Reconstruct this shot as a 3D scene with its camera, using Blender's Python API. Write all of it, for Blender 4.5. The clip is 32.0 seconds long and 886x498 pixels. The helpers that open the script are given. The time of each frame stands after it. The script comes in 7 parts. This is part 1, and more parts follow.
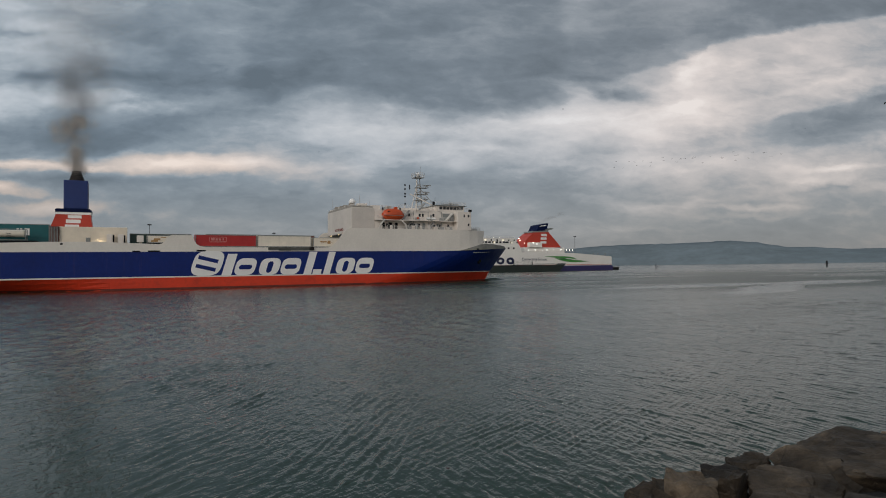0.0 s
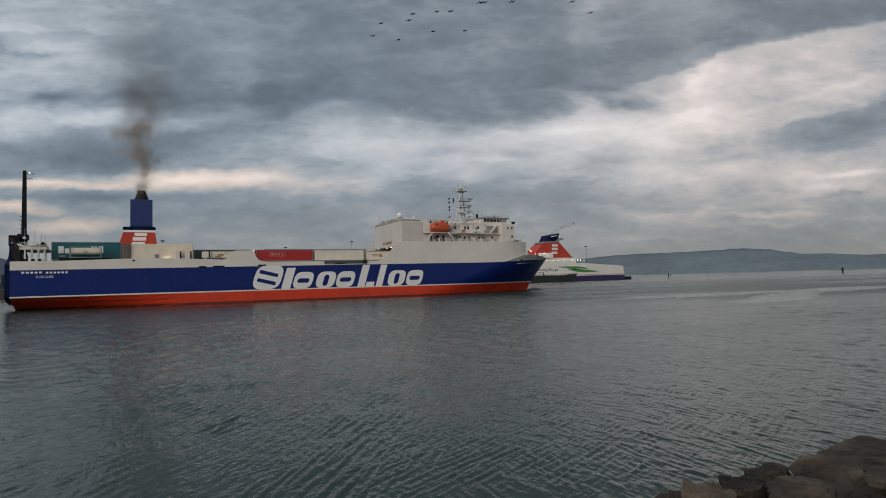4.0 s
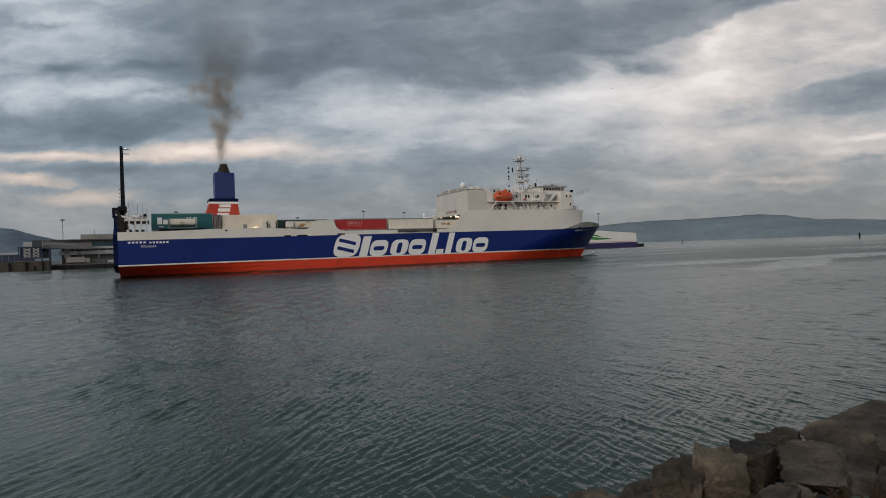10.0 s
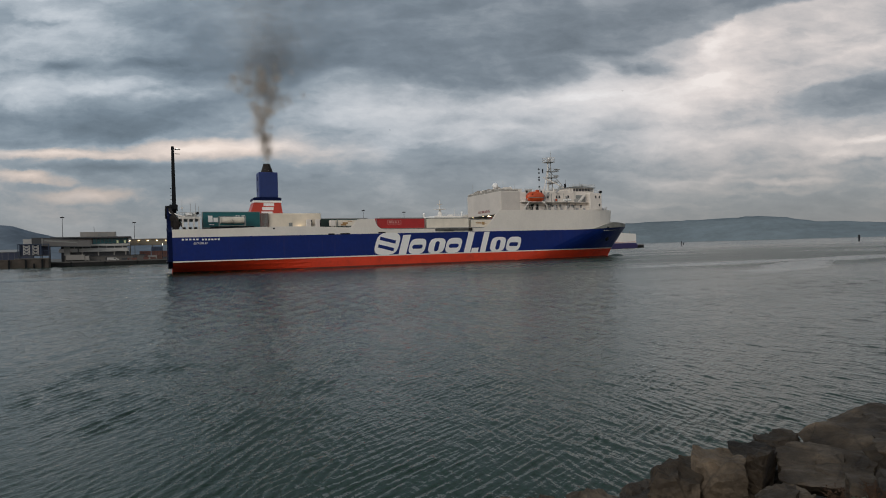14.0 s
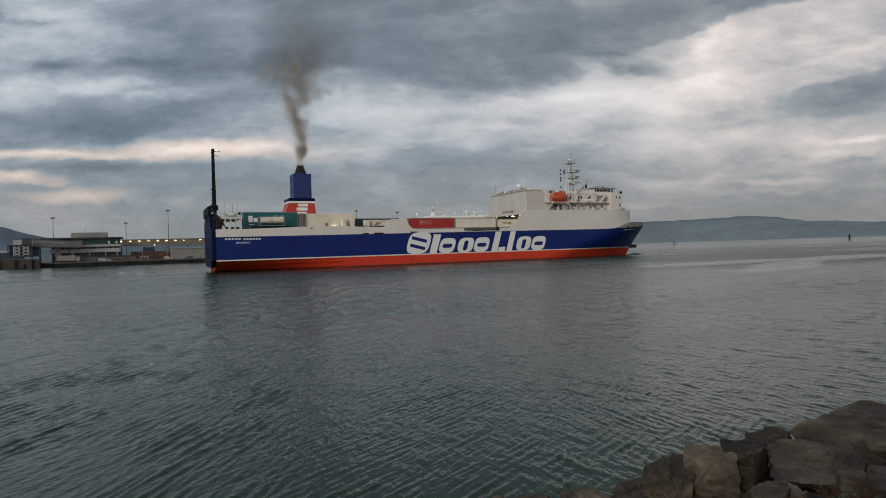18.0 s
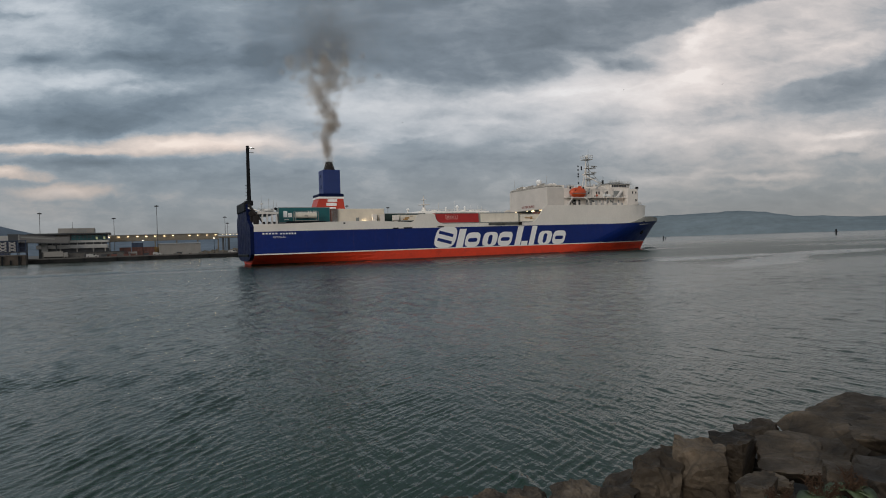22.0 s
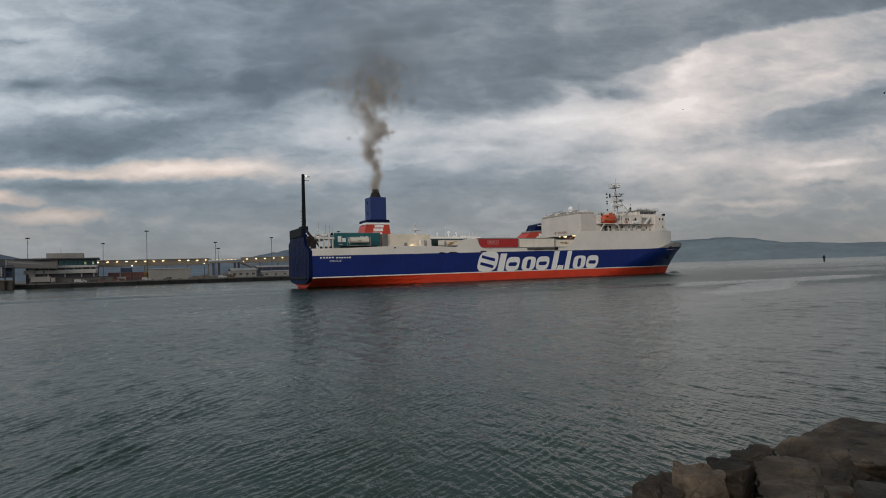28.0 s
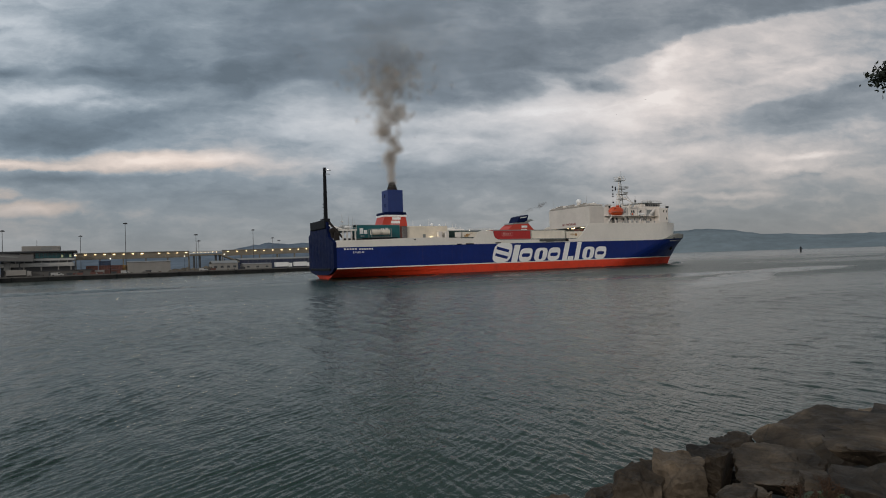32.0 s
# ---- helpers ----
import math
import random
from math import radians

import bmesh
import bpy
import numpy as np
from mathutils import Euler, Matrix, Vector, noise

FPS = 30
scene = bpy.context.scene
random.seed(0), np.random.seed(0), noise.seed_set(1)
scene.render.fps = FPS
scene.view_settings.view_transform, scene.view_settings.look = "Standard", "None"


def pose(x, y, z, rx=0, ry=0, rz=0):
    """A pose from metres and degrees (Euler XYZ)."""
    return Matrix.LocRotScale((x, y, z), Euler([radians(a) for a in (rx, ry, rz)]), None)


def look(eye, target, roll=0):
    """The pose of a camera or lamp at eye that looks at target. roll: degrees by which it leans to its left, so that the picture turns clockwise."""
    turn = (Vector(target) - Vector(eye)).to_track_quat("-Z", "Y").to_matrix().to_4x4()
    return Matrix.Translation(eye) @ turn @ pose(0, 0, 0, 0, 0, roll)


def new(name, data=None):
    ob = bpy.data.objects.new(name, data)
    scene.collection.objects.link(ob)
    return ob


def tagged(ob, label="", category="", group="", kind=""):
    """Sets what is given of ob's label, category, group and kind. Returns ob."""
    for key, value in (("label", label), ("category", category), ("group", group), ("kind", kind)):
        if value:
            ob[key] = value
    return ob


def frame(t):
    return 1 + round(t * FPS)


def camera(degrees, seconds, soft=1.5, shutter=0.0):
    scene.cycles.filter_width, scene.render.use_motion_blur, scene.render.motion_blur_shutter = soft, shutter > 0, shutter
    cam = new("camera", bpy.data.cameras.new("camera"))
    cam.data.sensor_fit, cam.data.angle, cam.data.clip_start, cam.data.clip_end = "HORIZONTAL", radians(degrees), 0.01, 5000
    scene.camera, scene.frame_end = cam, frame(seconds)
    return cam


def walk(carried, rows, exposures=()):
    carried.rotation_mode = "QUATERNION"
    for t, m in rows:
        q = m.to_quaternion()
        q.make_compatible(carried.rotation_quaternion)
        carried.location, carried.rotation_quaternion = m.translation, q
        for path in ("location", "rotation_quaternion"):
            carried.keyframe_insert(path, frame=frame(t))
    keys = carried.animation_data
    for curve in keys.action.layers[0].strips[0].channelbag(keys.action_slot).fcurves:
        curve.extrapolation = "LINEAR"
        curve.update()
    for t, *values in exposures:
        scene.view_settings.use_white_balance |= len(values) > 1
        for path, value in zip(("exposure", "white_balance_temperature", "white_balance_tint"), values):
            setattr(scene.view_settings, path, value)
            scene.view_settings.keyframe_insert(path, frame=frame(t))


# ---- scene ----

# ---- the eye: a stand on the shore, turned slowly to follow the ship ----
EYE = (0.0, 0.0, 4.43)


def aim(yaw, pitch, roll, dx=0.0, dz=0.0):
    """The camera's pose for a yaw to the left of +y, a pitch up and a roll, in degrees, the eye a little aside and lower as the weight shifts."""
    a, b = radians(yaw), radians(pitch)
    way = Vector((-math.sin(a) * math.cos(b), math.cos(a) * math.cos(b), math.sin(b)))
    eye = Vector(EYE) + Vector((dx, 0, dz))
    return look(eye, eye + way, roll)


cam = camera(72.56, 32.0, soft=1.0)
walk(cam, [
    (0.0, aim(4.66, 1.69, -0.70, -0.000, -0.000)),
    (0.5, aim(4.98, 1.71, -1.13, -0.000, -0.000)),
    (1.0, aim(5.16, 1.93, -1.34, -0.000, -0.000)),
    (1.5, aim(5.18, 2.09, -1.41, -0.000, -0.000)),
    (2.0, aim(5.23, 2.29, -1.38, -0.000, -0.000)),
    (2.5, aim(5.36, 2.62, -1.47, -0.000, -0.000)),
    (3.0, aim(5.36, 2.86, -1.71, -0.000, -0.000)),
    (3.5, aim(5.52, 2.93, -1.55, -0.000, -0.000)),
    (5.5, aim(6.19, 1.73, -1.80, -0.000, -0.000)),
    (6.0, aim(6.55, 1.12, -1.74, -0.000, -0.000)),
    (6.5, aim(6.47, 0.62, -1.80, -0.000, -0.000)),
    (7.0, aim(6.53, 0.63, -1.72, -0.000, -0.000)),
    (7.5, aim(6.43, 0.45, -1.46, -0.000, -0.000)),
    (8.0, aim(6.48, 0.50, -1.34, -0.000, -0.000)),
    (8.5, aim(6.62, 0.49, -1.37, -0.000, -0.000)),
    (9.0, aim(6.77, 0.38, -1.49, -0.000, -0.000)),
    (9.5, aim(6.88, 0.21, -1.71, -0.000, -0.000)),
    (10.0, aim(6.86, -0.09, -1.94, -0.000, -0.000)),
    (10.5, aim(6.83, -0.32, -2.05, -0.000, -0.000)),
    (11.0, aim(6.94, -0.39, -2.05, -0.000, -0.000)),
    (11.5, aim(7.03, -0.39, -2.05, -0.000, -0.000)),
    (12.0, aim(7.06, -0.36, -1.95, -0.000, -0.000)),
    (12.5, aim(7.03, -0.32, -1.92, -0.000, -0.000)),
    (13.0, aim(6.96, -0.26, -1.86, -0.000, -0.000)),
    (13.5, aim(6.90, -0.19, -1.76, -0.000, -0.002)),
    (14.0, aim(6.83, -0.11, -1.60, -0.000, -0.004)),
    (14.5, aim(6.68, -0.13, -1.50, -0.000, -0.007)),
    (16.5, aim(6.12, -0.16, -1.83, -0.000, -0.016)),
    (17.0, aim(6.12, -0.01, -1.73, -0.000, -0.018)),
    (17.5, aim(6.13, 0.07, -1.66, -0.000, -0.020)),
    (18.0, aim(6.20, -0.11, -1.69, -0.000, -0.022)),
    (18.5, aim(6.20, -0.20, -1.57, -0.000, -0.025)),
    (19.0, aim(6.07, -0.15, -1.59, -0.000, -0.027)),
    (19.5, aim(5.92, -0.06, -1.75, -0.000, -0.029)),
    (20.0, aim(5.88, -0.00, -1.64, -0.000, -0.032)),
    (20.5, aim(5.92, -0.16, -1.64, -0.000, -0.034)),
    (21.0, aim(5.63, -0.35, -1.57, -0.000, -0.036)),
    (21.5, aim(5.49, -0.44, -1.62, -0.000, -0.038)),
    (22.0, aim(5.34, -0.59, -1.79, -0.000, -0.040)),
    (22.5, aim(5.18, -0.67, -1.78, -0.000, -0.043)),
    (23.0, aim(5.00, -0.69, -1.72, -0.000, -0.045)),
    (23.5, aim(4.94, -0.85, -1.73, -0.000, -0.047)),
    (24.0, aim(4.71, -0.92, -1.80, -0.000, -0.049)),
    (24.5, aim(4.85, -0.82, -1.71, -0.000, -0.052)),
    (25.0, aim(4.88, -0.76, -1.67, -0.000, -0.054)),
    (25.5, aim(4.73, -0.84, -1.66, -0.007, -0.056)),
    (27.5, aim(4.63, 2.22, -1.58, -0.082, -0.065)),
    (28.0, aim(4.45, 1.82, -1.71, -0.090, -0.067)),
    (28.5, aim(4.21, 1.47, -1.83, -0.090, -0.070)),
    (29.0, aim(3.75, 1.40, -2.01, -0.090, -0.072)),
    (29.5, aim(3.62, 1.16, -2.14, -0.090, -0.074)),
    (30.0, aim(3.69, 1.11, -2.10, -0.090, -0.076)),
    (30.5, aim(3.72, 1.02, -2.12, -0.090, -0.079)),
    (31.0, aim(3.50, 0.98, -2.07, -0.090, -0.081)),
    (31.5, aim(3.21, 0.97, -1.97, -0.090, -0.083)),
    (32.0, aim(2.87, 1.02, -1.87, -0.090, -0.085)),
], exposures=[(0.0, -0.01), (3.5, 0.0), (8.0, 0.06), (25.0, 0.08), (28.0, 0.03), (32.0, 0.03)])

# ---- sky and sun: an overcast evening with broken cloud ----
SUN_AZ, SUN_EL = 205.0, 24.0


def make_sky():
    world = bpy.data.worlds.new("sky")
    scene.world = world
    world.use_nodes = True
    nt = world.node_tree
    nt.nodes.clear()
    N, L = nt.nodes.new, nt.links.new

    def math_node(op, a, b=None, c=None):
        n = N("ShaderNodeMath")
        n.operation = op
        for i, v in enumerate((a, b, c)):
            if v is None:
                continue
            if isinstance(v, (int, float)):
                n.inputs[i].default_value = v
            else:
                L(v, n.inputs[i])
        return n.outputs[0]

    def dot(vec, axis):
        n = N("ShaderNodeVectorMath")
        n.operation = "DOT_PRODUCT"
        L(vec, n.inputs[0])
        n.inputs[1].default_value = axis
        return n.outputs["Value"]

    coord = N("ShaderNodeTexCoord").outputs["Generated"]
    m = aim(5.95, 0.0, -1.64).to_3x3()
    ahead = math_node("MAXIMUM", math_node("ABSOLUTE", dot(coord, -m.col[2])), 0.2)
    u = math_node("MULTIPLY_ADD", math_node("DIVIDE", dot(coord, m.col[0]), ahead), 10.65, 7.84)
    v = math_node("MULTIPLY_ADD", math_node("DIVIDE", dot(coord, m.col[1]), ahead), -10.65, 4.41)
    comb = N("ShaderNodeCombineXYZ")
    L(u, comb.inputs[0])
    L(v, comb.inputs[1])
    flat = comb.outputs[0]

    def noise_tex(vec, sx, sy, scale, detail, rough):
        mp = N("ShaderNodeMapping")
        mp.inputs["Scale"].default_value = (sx, sy, 1)
        L(vec, mp.inputs["Vector"])
        n = N("ShaderNodeTexNoise")
        n.inputs["Scale"].default_value = scale
        n.inputs["Detail"].default_value = detail
        n.inputs["Roughness"].default_value = rough
        L(mp.outputs[0], n.inputs["Vector"])
        return n

    # ragged edges: the plan of the clouds is warped by turbulence of two sizes
    def warped(vec, tex, amount):
        sub = N("ShaderNodeVectorMath")
        sub.operation = "SUBTRACT"
        L(tex.outputs["Color"], sub.inputs[0])
        sub.inputs[1].default_value = (0.5, 0.5, 0.5)
        mad = N("ShaderNodeVectorMath")
        mad.operation = "MULTIPLY_ADD"
        L(sub.outputs[0], mad.inputs[0])
        mad.inputs[1].default_value = amount
        L(vec, mad.inputs[2])
        return mad.outputs[0]

    w1 = warped(flat, noise_tex(flat, 0.45, 1.0, 0.9, 3, 0.55), (2.0, 0.7, 0))
    w2 = warped(w1, noise_tex(flat, 0.6, 1.0, 3.2, 4, 0.6), (0.5, 0.32, 0))

    total = [None]

    w3 = warped(flat, noise_tex(flat, 0.6, 1.1, 1.5, 7, 0.62), (0.75, 0.36, 0))

    def cloud(x, y, rx, ry, turn, amount, warp=None):
        """One bank of cloud, darker or lighter than the rest."""
        mp = N("ShaderNodeMapping")
        mp.vector_type = "TEXTURE"
        mp.inputs["Location"].default_value = (x, y, 0)
        mp.inputs["Rotation"].default_value = (0, 0, radians(turn))
        mp.inputs["Scale"].default_value = (rx, ry, 1)
        L(w2 if warp is None else warp, mp.inputs["Vector"])
        g = N("ShaderNodeTexGradient")
        g.gradient_type = "SPHERICAL"
        L(mp.outputs[0], g.inputs[0])
        if total[0] is None:
            total[0] = math_node("MULTIPLY", g.outputs["Fac"], amount)
        else:
            total[0] = math_node("MULTIPLY_ADD", g.outputs["Fac"], amount, total[0])

    # the great dark bank overhead and its streamers
    cloud(7.2, 0.3, 6.0, 1.5, 0, -0.25)
    cloud(10.4, 0.55, 3.0, 0.75, -8, -0.06)
    cloud(8.2, 1.35, 2.6, 0.5, -6, -0.22)
    cloud(5.2, 1.2, 3.2, 0.8, 0, -0.25)
    cloud(3.0, 1.2, 2.2, 0.40, 0, -0.35)
    cloud(0.9, 1.15, 1.0, 0.25, 0, -0.25)
    cloud(4.4, 1.75, 2.6, 0.40, 0, -0.25)
    cloud(2.0, 2.25, 3.2, 0.55, 0, -0.40)
    # light patches high up
    cloud(0.6, 0.2, 1.6, 0.40, 15, 0.30)
    cloud(1.0, 0.75, 2.5, 0.35, 0, 0.15)
    cloud(0.2, 1.65, 1.6, 0.40, 0, 0.22)
    cloud(2.3, 1.6, 2.2, 0.25, 0, 0.22)
    # the bright gap
    cloud(6.3, 1.75, 1.7, 0.55, 0, 0.46, w3)
    cloud(7.0, 2.15, 2.2, 0.45, 0, 0.12)
    cloud(10.6, 1.80, 3.2, 0.75, -6, 0.34)
    cloud(9.2, 2.4, 2.6, 0.55, 0, 0.04)
    cloud(12.6, 1.0, 2.4, 1.1, -40, 0.25)
    cloud(14.0, 0.6, 2.6, 0.75, -20, 0.22)
    cloud(14.4, 1.3, 2.4, 0.40, -15, 0.22)
    cloud(12.2, 1.5, 0.6, 0.16, 0, 0.30)
    cloud(10.85, 1.25, 0.30, 0.25, 0, -0.25)
    cloud(11.35, 1.30, 0.45, 0.22, 0, -0.25)
    # the slanting bank in the north-east
    cloud(15.5, 1.65, 1.9, 0.42, -14, -0.20)
    cloud(13.6, 2.7, 4.5, 1.3, 0, 0.16)
    # next, an unseen cloud overhead, added slightly dark to dim the water's reflection
    cloud(7.0, -6.5, 18.0, 5.5, 0, -0.06)
    cloud(14.6, 2.1, 2.0, 0.30, -10, -0.18)
    cloud(15.0, 2.65, 1.2, 0.25, 0, 0.22)
    # the grey layer above the hills
    cloud(9.5, 3.05, 6.5, 0.55, 0, -0.16)
    cloud(12.8, 2.5, 2.6, 0.5, -5, 0.12)
    cloud(14.0, 3.7, 5.0, 0.80, 0, -0.12)
    cloud(14.2, 3.5, 4.5, 0.60, 0, -0.07)
    cloud(12.0, 3.25, 1.6, 0.16, 0, 0.20)
    # the lit band low in the west
    cloud(3.3, 2.68, 1.7, 0.26, -2, 0.62, w3)
    cloud(4.6, 2.62, 1.5, 0.26, 0, 0.34, w3)
    cloud(0.5, 2.74, 2.2, 0.11, 2, 0.50, w3)
    cloud(0.3, 3.14, 1.1, 0.14, 3, 0.46, w3)
    cloud(1.5, 3.47, 1.3, 0.19, 0, 0.44, w3)
    cloud(1.2, 2.97, 1.4, 0.12, 0, -0.24, w3)
    cloud(0.4, 3.33, 0.9, 0.10, 0, -0.16, w3)
    cloud(1.8, 3.05, 2.4, 0.22, 0, -0.30)
    cloud(3.6, 3.25, 3.0, 0.45, 0, -0.25)
    cloud(7.3, 2.55, 0.8, 0.16, 0, -0.18)
    cloud(8.6, 2.95, 2.6, 0.40, 0, -0.18)
    cloud(14.8, 2.82, 1.0, 0.14, -4, 0.30)
    cloud(13.1, 3.38, 1.4, 0.12, 0, 0.22)
    cloud(12.55, 0.85, 0.5, 0.22, -35, 0.30)
    cloud(4.2, 1.2, 1.2, 0.24, 0, -0.20)
    cloud(2.9, 0.55, 1.7, 0.75, 0, -0.26)
    cloud(0.5, 0.42, 0.9, 0.14, 0, -0.25)
    cloud(5.6, 3.65, 4.6, 0.75, 0, -0.16)

    # the great bank ends in a torn edge, and so does the slanting one
    apart = N("ShaderNodeSeparateXYZ")
    L(w3, apart.inputs[0])
    cu, cv = apart.outputs[0], apart.outputs[1]

    def ease(value, start, end):
        n = N("ShaderNodeMapRange")
        n.interpolation_type = "SMOOTHSTEP"
        n.inputs["From Min"].default_value, n.inputs["From Max"].default_value = start, end
        L(value, n.inputs["Value"])
        return n.outputs[0]

    def line(slope, rise):
        return math_node("MULTIPLY_ADD", cu, slope, rise)

    def dark_above(edge, soft, window, amount):
        """Cloud that ends downwards in a torn edge."""
        fac = math_node("MULTIPLY", ease(math_node("SUBTRACT", cv, edge), soft, -soft), window)
        total[0] = math_node("MULTIPLY_ADD", fac, amount, total[0])

    arch = math_node("MAXIMUM", math_node("MAXIMUM", line(-0.48, 4.0), line(0.29, -0.60)), 1.28)
    dark_above(math_node("MINIMUM", arch, 1.60), 0.10, math_node("MULTIPLY", ease(cu, 4.2, 5.0), ease(cu, 10.35, 9.95)), -0.17)
    upper = math_node("MINIMUM", math_node("MINIMUM", line(-0.286, 4.18), line(-0.5, 6.75)), math_node("MINIMUM", line(-1.33, 17.3), 1.02))
    streamer = line(-0.18, 2.60)
    upper = math_node("MAXIMUM", upper, streamer)
    dark_above(upper, 0.07, ease(cu, 8.6, 10.2), -0.17)
    # its belly is darkest along the edge, and the streamer reaches far to the east
    belly = ease(math_node("SUBTRACT", cv, upper), -1.0, -0.35)
    dark_above(upper, 0.07, math_node("MULTIPLY", belly, ease(cu, 9.0, 10.4)), -0.09)
    dark_above(streamer, 0.07, ease(cu, 12.2, 13.4), -0.20)
    cloud(9.0, 0.25, 2.2, 0.75, -8, 0.15, w3)
    cloud(4.3, -0.65, 3.6, 0.9, 0, -0.20)
    low = math_node("MINIMUM", line(-0.36, 3.35), 2.60)
    dark_above(low, 0.06, math_node("MULTIPLY", ease(cu, 4.0, 2.6), ease(cv, 1.75, 2.15)), -0.16)
    rim = math_node("SUBTRACT", cv, math_node("MULTIPLY_ADD", cu, -0.24, 4.96))
    slant = math_node("MULTIPLY", math_node("MULTIPLY", ease(rim, -0.03, 0.07), ease(rim, 0.75, 0.20)), ease(cu, 13.3, 14.2))
    total[0] = math_node("MULTIPLY_ADD", slant, -0.20, total[0])
    cloud(15.2, 2.52, 0.9, 0.09, -6, 0.36, w3)
    cloud(13.7, 3.24, 1.1, 0.08, 0, 0.30, w3)
    cloud(12.4, 1.43, 0.45, 0.09, -12, 0.34, w3)
    cloud(11.3, 1.22, 0.40, 0.15, -15, -0.26, w3)
    cloud(10.85, 1.22, 0.25, 0.16, 30, -0.24, w3)
    cloud(0.9, 1.18, 0.5, 0.10, 0, -0.26, w3)
    cloud(2.4, 1.15, 1.0, 0.12, -5, -0.24, w3)
    cloud(2.4, 1.58, 0.6, 0.10, 0, -0.20, w3)
    cloud(11.2, 1.6, 2.6, 0.6, -9, 0.10, w3)
    cloud(9.4, 1.85, 1.6, 0.14, -4, 0.14, w3)
    cloud(8.6, 2.15, 1.4, 0.12, 0, -0.16, w3)
    cloud(13.6, 0.75, 1.2, 0.16, -14, -0.14, w3)
    cloud(14.8, 1.02, 1.0, 0.10, -16, 0.16, w3)
    cloud(12.9, 2.3, 1.4, 0.12, -10, -0.12, w3)

    fine = noise_tex(w3, 0.55, 1.35, 1.5, 8, 0.56).outputs["Fac"]
    broad = noise_tex(flat, 0.35, 0.9, 0.8, 4, 0.6).outputs["Fac"]
    level = math_node("MULTIPLY_ADD", math_node("SUBTRACT", fine, 0.5), 0.66, total[0])
    level = math_node("MULTIPLY_ADD", math_node("SUBTRACT", broad, 0.5), 0.35, level)
    crisp = noise_tex(w2, 0.62, 1.3, 3.6, 8, 0.62).outputs["Fac"]
    level = math_node("MULTIPLY_ADD", math_node("SUBTRACT", crisp, 0.5), 0.24, level)
    wisps = noise_tex(w3, 0.22, 1.5, 2.6, 7, 0.60).outputs["Fac"]
    level = math_node("MULTIPLY_ADD", math_node("SUBTRACT", wisps, 0.5), 0.15, level)
    # thin lit streaks where the layer is torn
    veil = noise_tex(w3, 0.30, 1.25, 1.3, 5, 0.5).outputs["Fac"]
    thread = math_node("SUBTRACT", 1.0, math_node("MULTIPLY", math_node("ABSOLUTE", math_node("SUBTRACT", veil, 0.52)), 14.0))
    level = math_node("MULTIPLY_ADD", math_node("MAXIMUM", thread, 0.0), 0.07, level)
    level = math_node("ADD", level, 0.578)
    # the unseen sky on the sun's side, behind, is brightened to light near faces
    back = N("ShaderNodeMapRange")
    back.inputs["From Min"].default_value, back.inputs["From Max"].default_value = 0.25, -0.5
    L(dot(coord, -m.col[2]), back.inputs["Value"])
    level = math_node("MULTIPLY_ADD", back.outputs[0], 0.26, level)
    ramp = N("ShaderNodeValToRGB")
    el = ramp.color_ramp.elements
    el[0].position, el[0].color = 0.0, (0.140, 0.163, 0.186, 1)
    el[1].position, el[1].color = 1.0, (0.82, 0.79, 0.78, 1)
    for pos, col in ((0.2125, (0.200, 0.228, 0.258, 1)), (0.425, (0.309, 0.334, 0.362, 1)), (0.6375, (0.51, 0.51, 0.525, 1)), (0.85, (0.70, 0.67, 0.665, 1))):
        e = el.new(pos)
        e.color = col
    L(math_node("MULTIPLY", level, 0.85), ramp.inputs[0])

    # warm, greyer air towards the horizon
    haze = N("ShaderNodeMapRange")
    haze.inputs["From Min"].default_value, haze.inputs["From Max"].default_value = 0.16, 0.0
    L(dot(coord, (0, 0, 1)), haze.inputs["Value"])
    mix = N("ShaderNodeMix")
    mix.data_type = "RGBA"
    L(math_node("MULTIPLY", haze.outputs[0], 0.72), mix.inputs["Factor"])
    L(ramp.outputs[0], mix.inputs["A"])
    mix.inputs["B"].default_value = (0.192, 0.191, 0.187, 1)

    # cooler light in the west, a peach tint on the lit band
    def tinted(col, fac, tint):
        mul = N("ShaderNodeMix")
        mul.data_type, mul.blend_type = "RGBA", "MULTIPLY"
        L(fac, mul.inputs["Factor"])
        L(col, mul.inputs["A"])
        mul.inputs["B"].default_value = tint
        return mul.outputs["Result"]

    side = N("ShaderNodeMapRange")
    side.inputs["From Min"].default_value, side.inputs["From Max"].default_value = 12.0, 3.0
    L(u, side.inputs["Value"])
    col = tinted(mix.outputs["Result"], math_node("MULTIPLY", side.outputs[0], math_node("MULTIPLY_ADD", haze.outputs[0], -0.75, 1.0)), (0.900, 1.0, 1.070, 1))
    mp = N("ShaderNodeMapping")
    mp.vector_type = "TEXTURE"
    mp.inputs["Location"].default_value = (2.2, 3.0, 0)
    mp.inputs["Scale"].default_value = (5.0, 1.0, 1)
    L(w1, mp.inputs["Vector"])
    band = N("ShaderNodeTexGradient")
    band.gradient_type = "SPHERICAL"
    L(mp.outputs[0], band.inputs[0])
    col = tinted(col, math_node("MULTIPLY", math_node("MINIMUM", math_node("MULTIPLY", band.outputs["Fac"], 1.8), 1.0), ease(level, 0.45, 0.80)), (1.20, 0.98, 0.84, 1))

    # and a faint pink warmth on the bright cloud in the east
    col = tinted(col, math_node("MULTIPLY", ease(u, 9.5, 13.5), ease(level, 0.45, 0.75)), (1.055, 1.0, 0.960, 1))

    sky = N("ShaderNodeTexSky")
    sky.sky_type, sky.sun_disc = "NISHITA", False
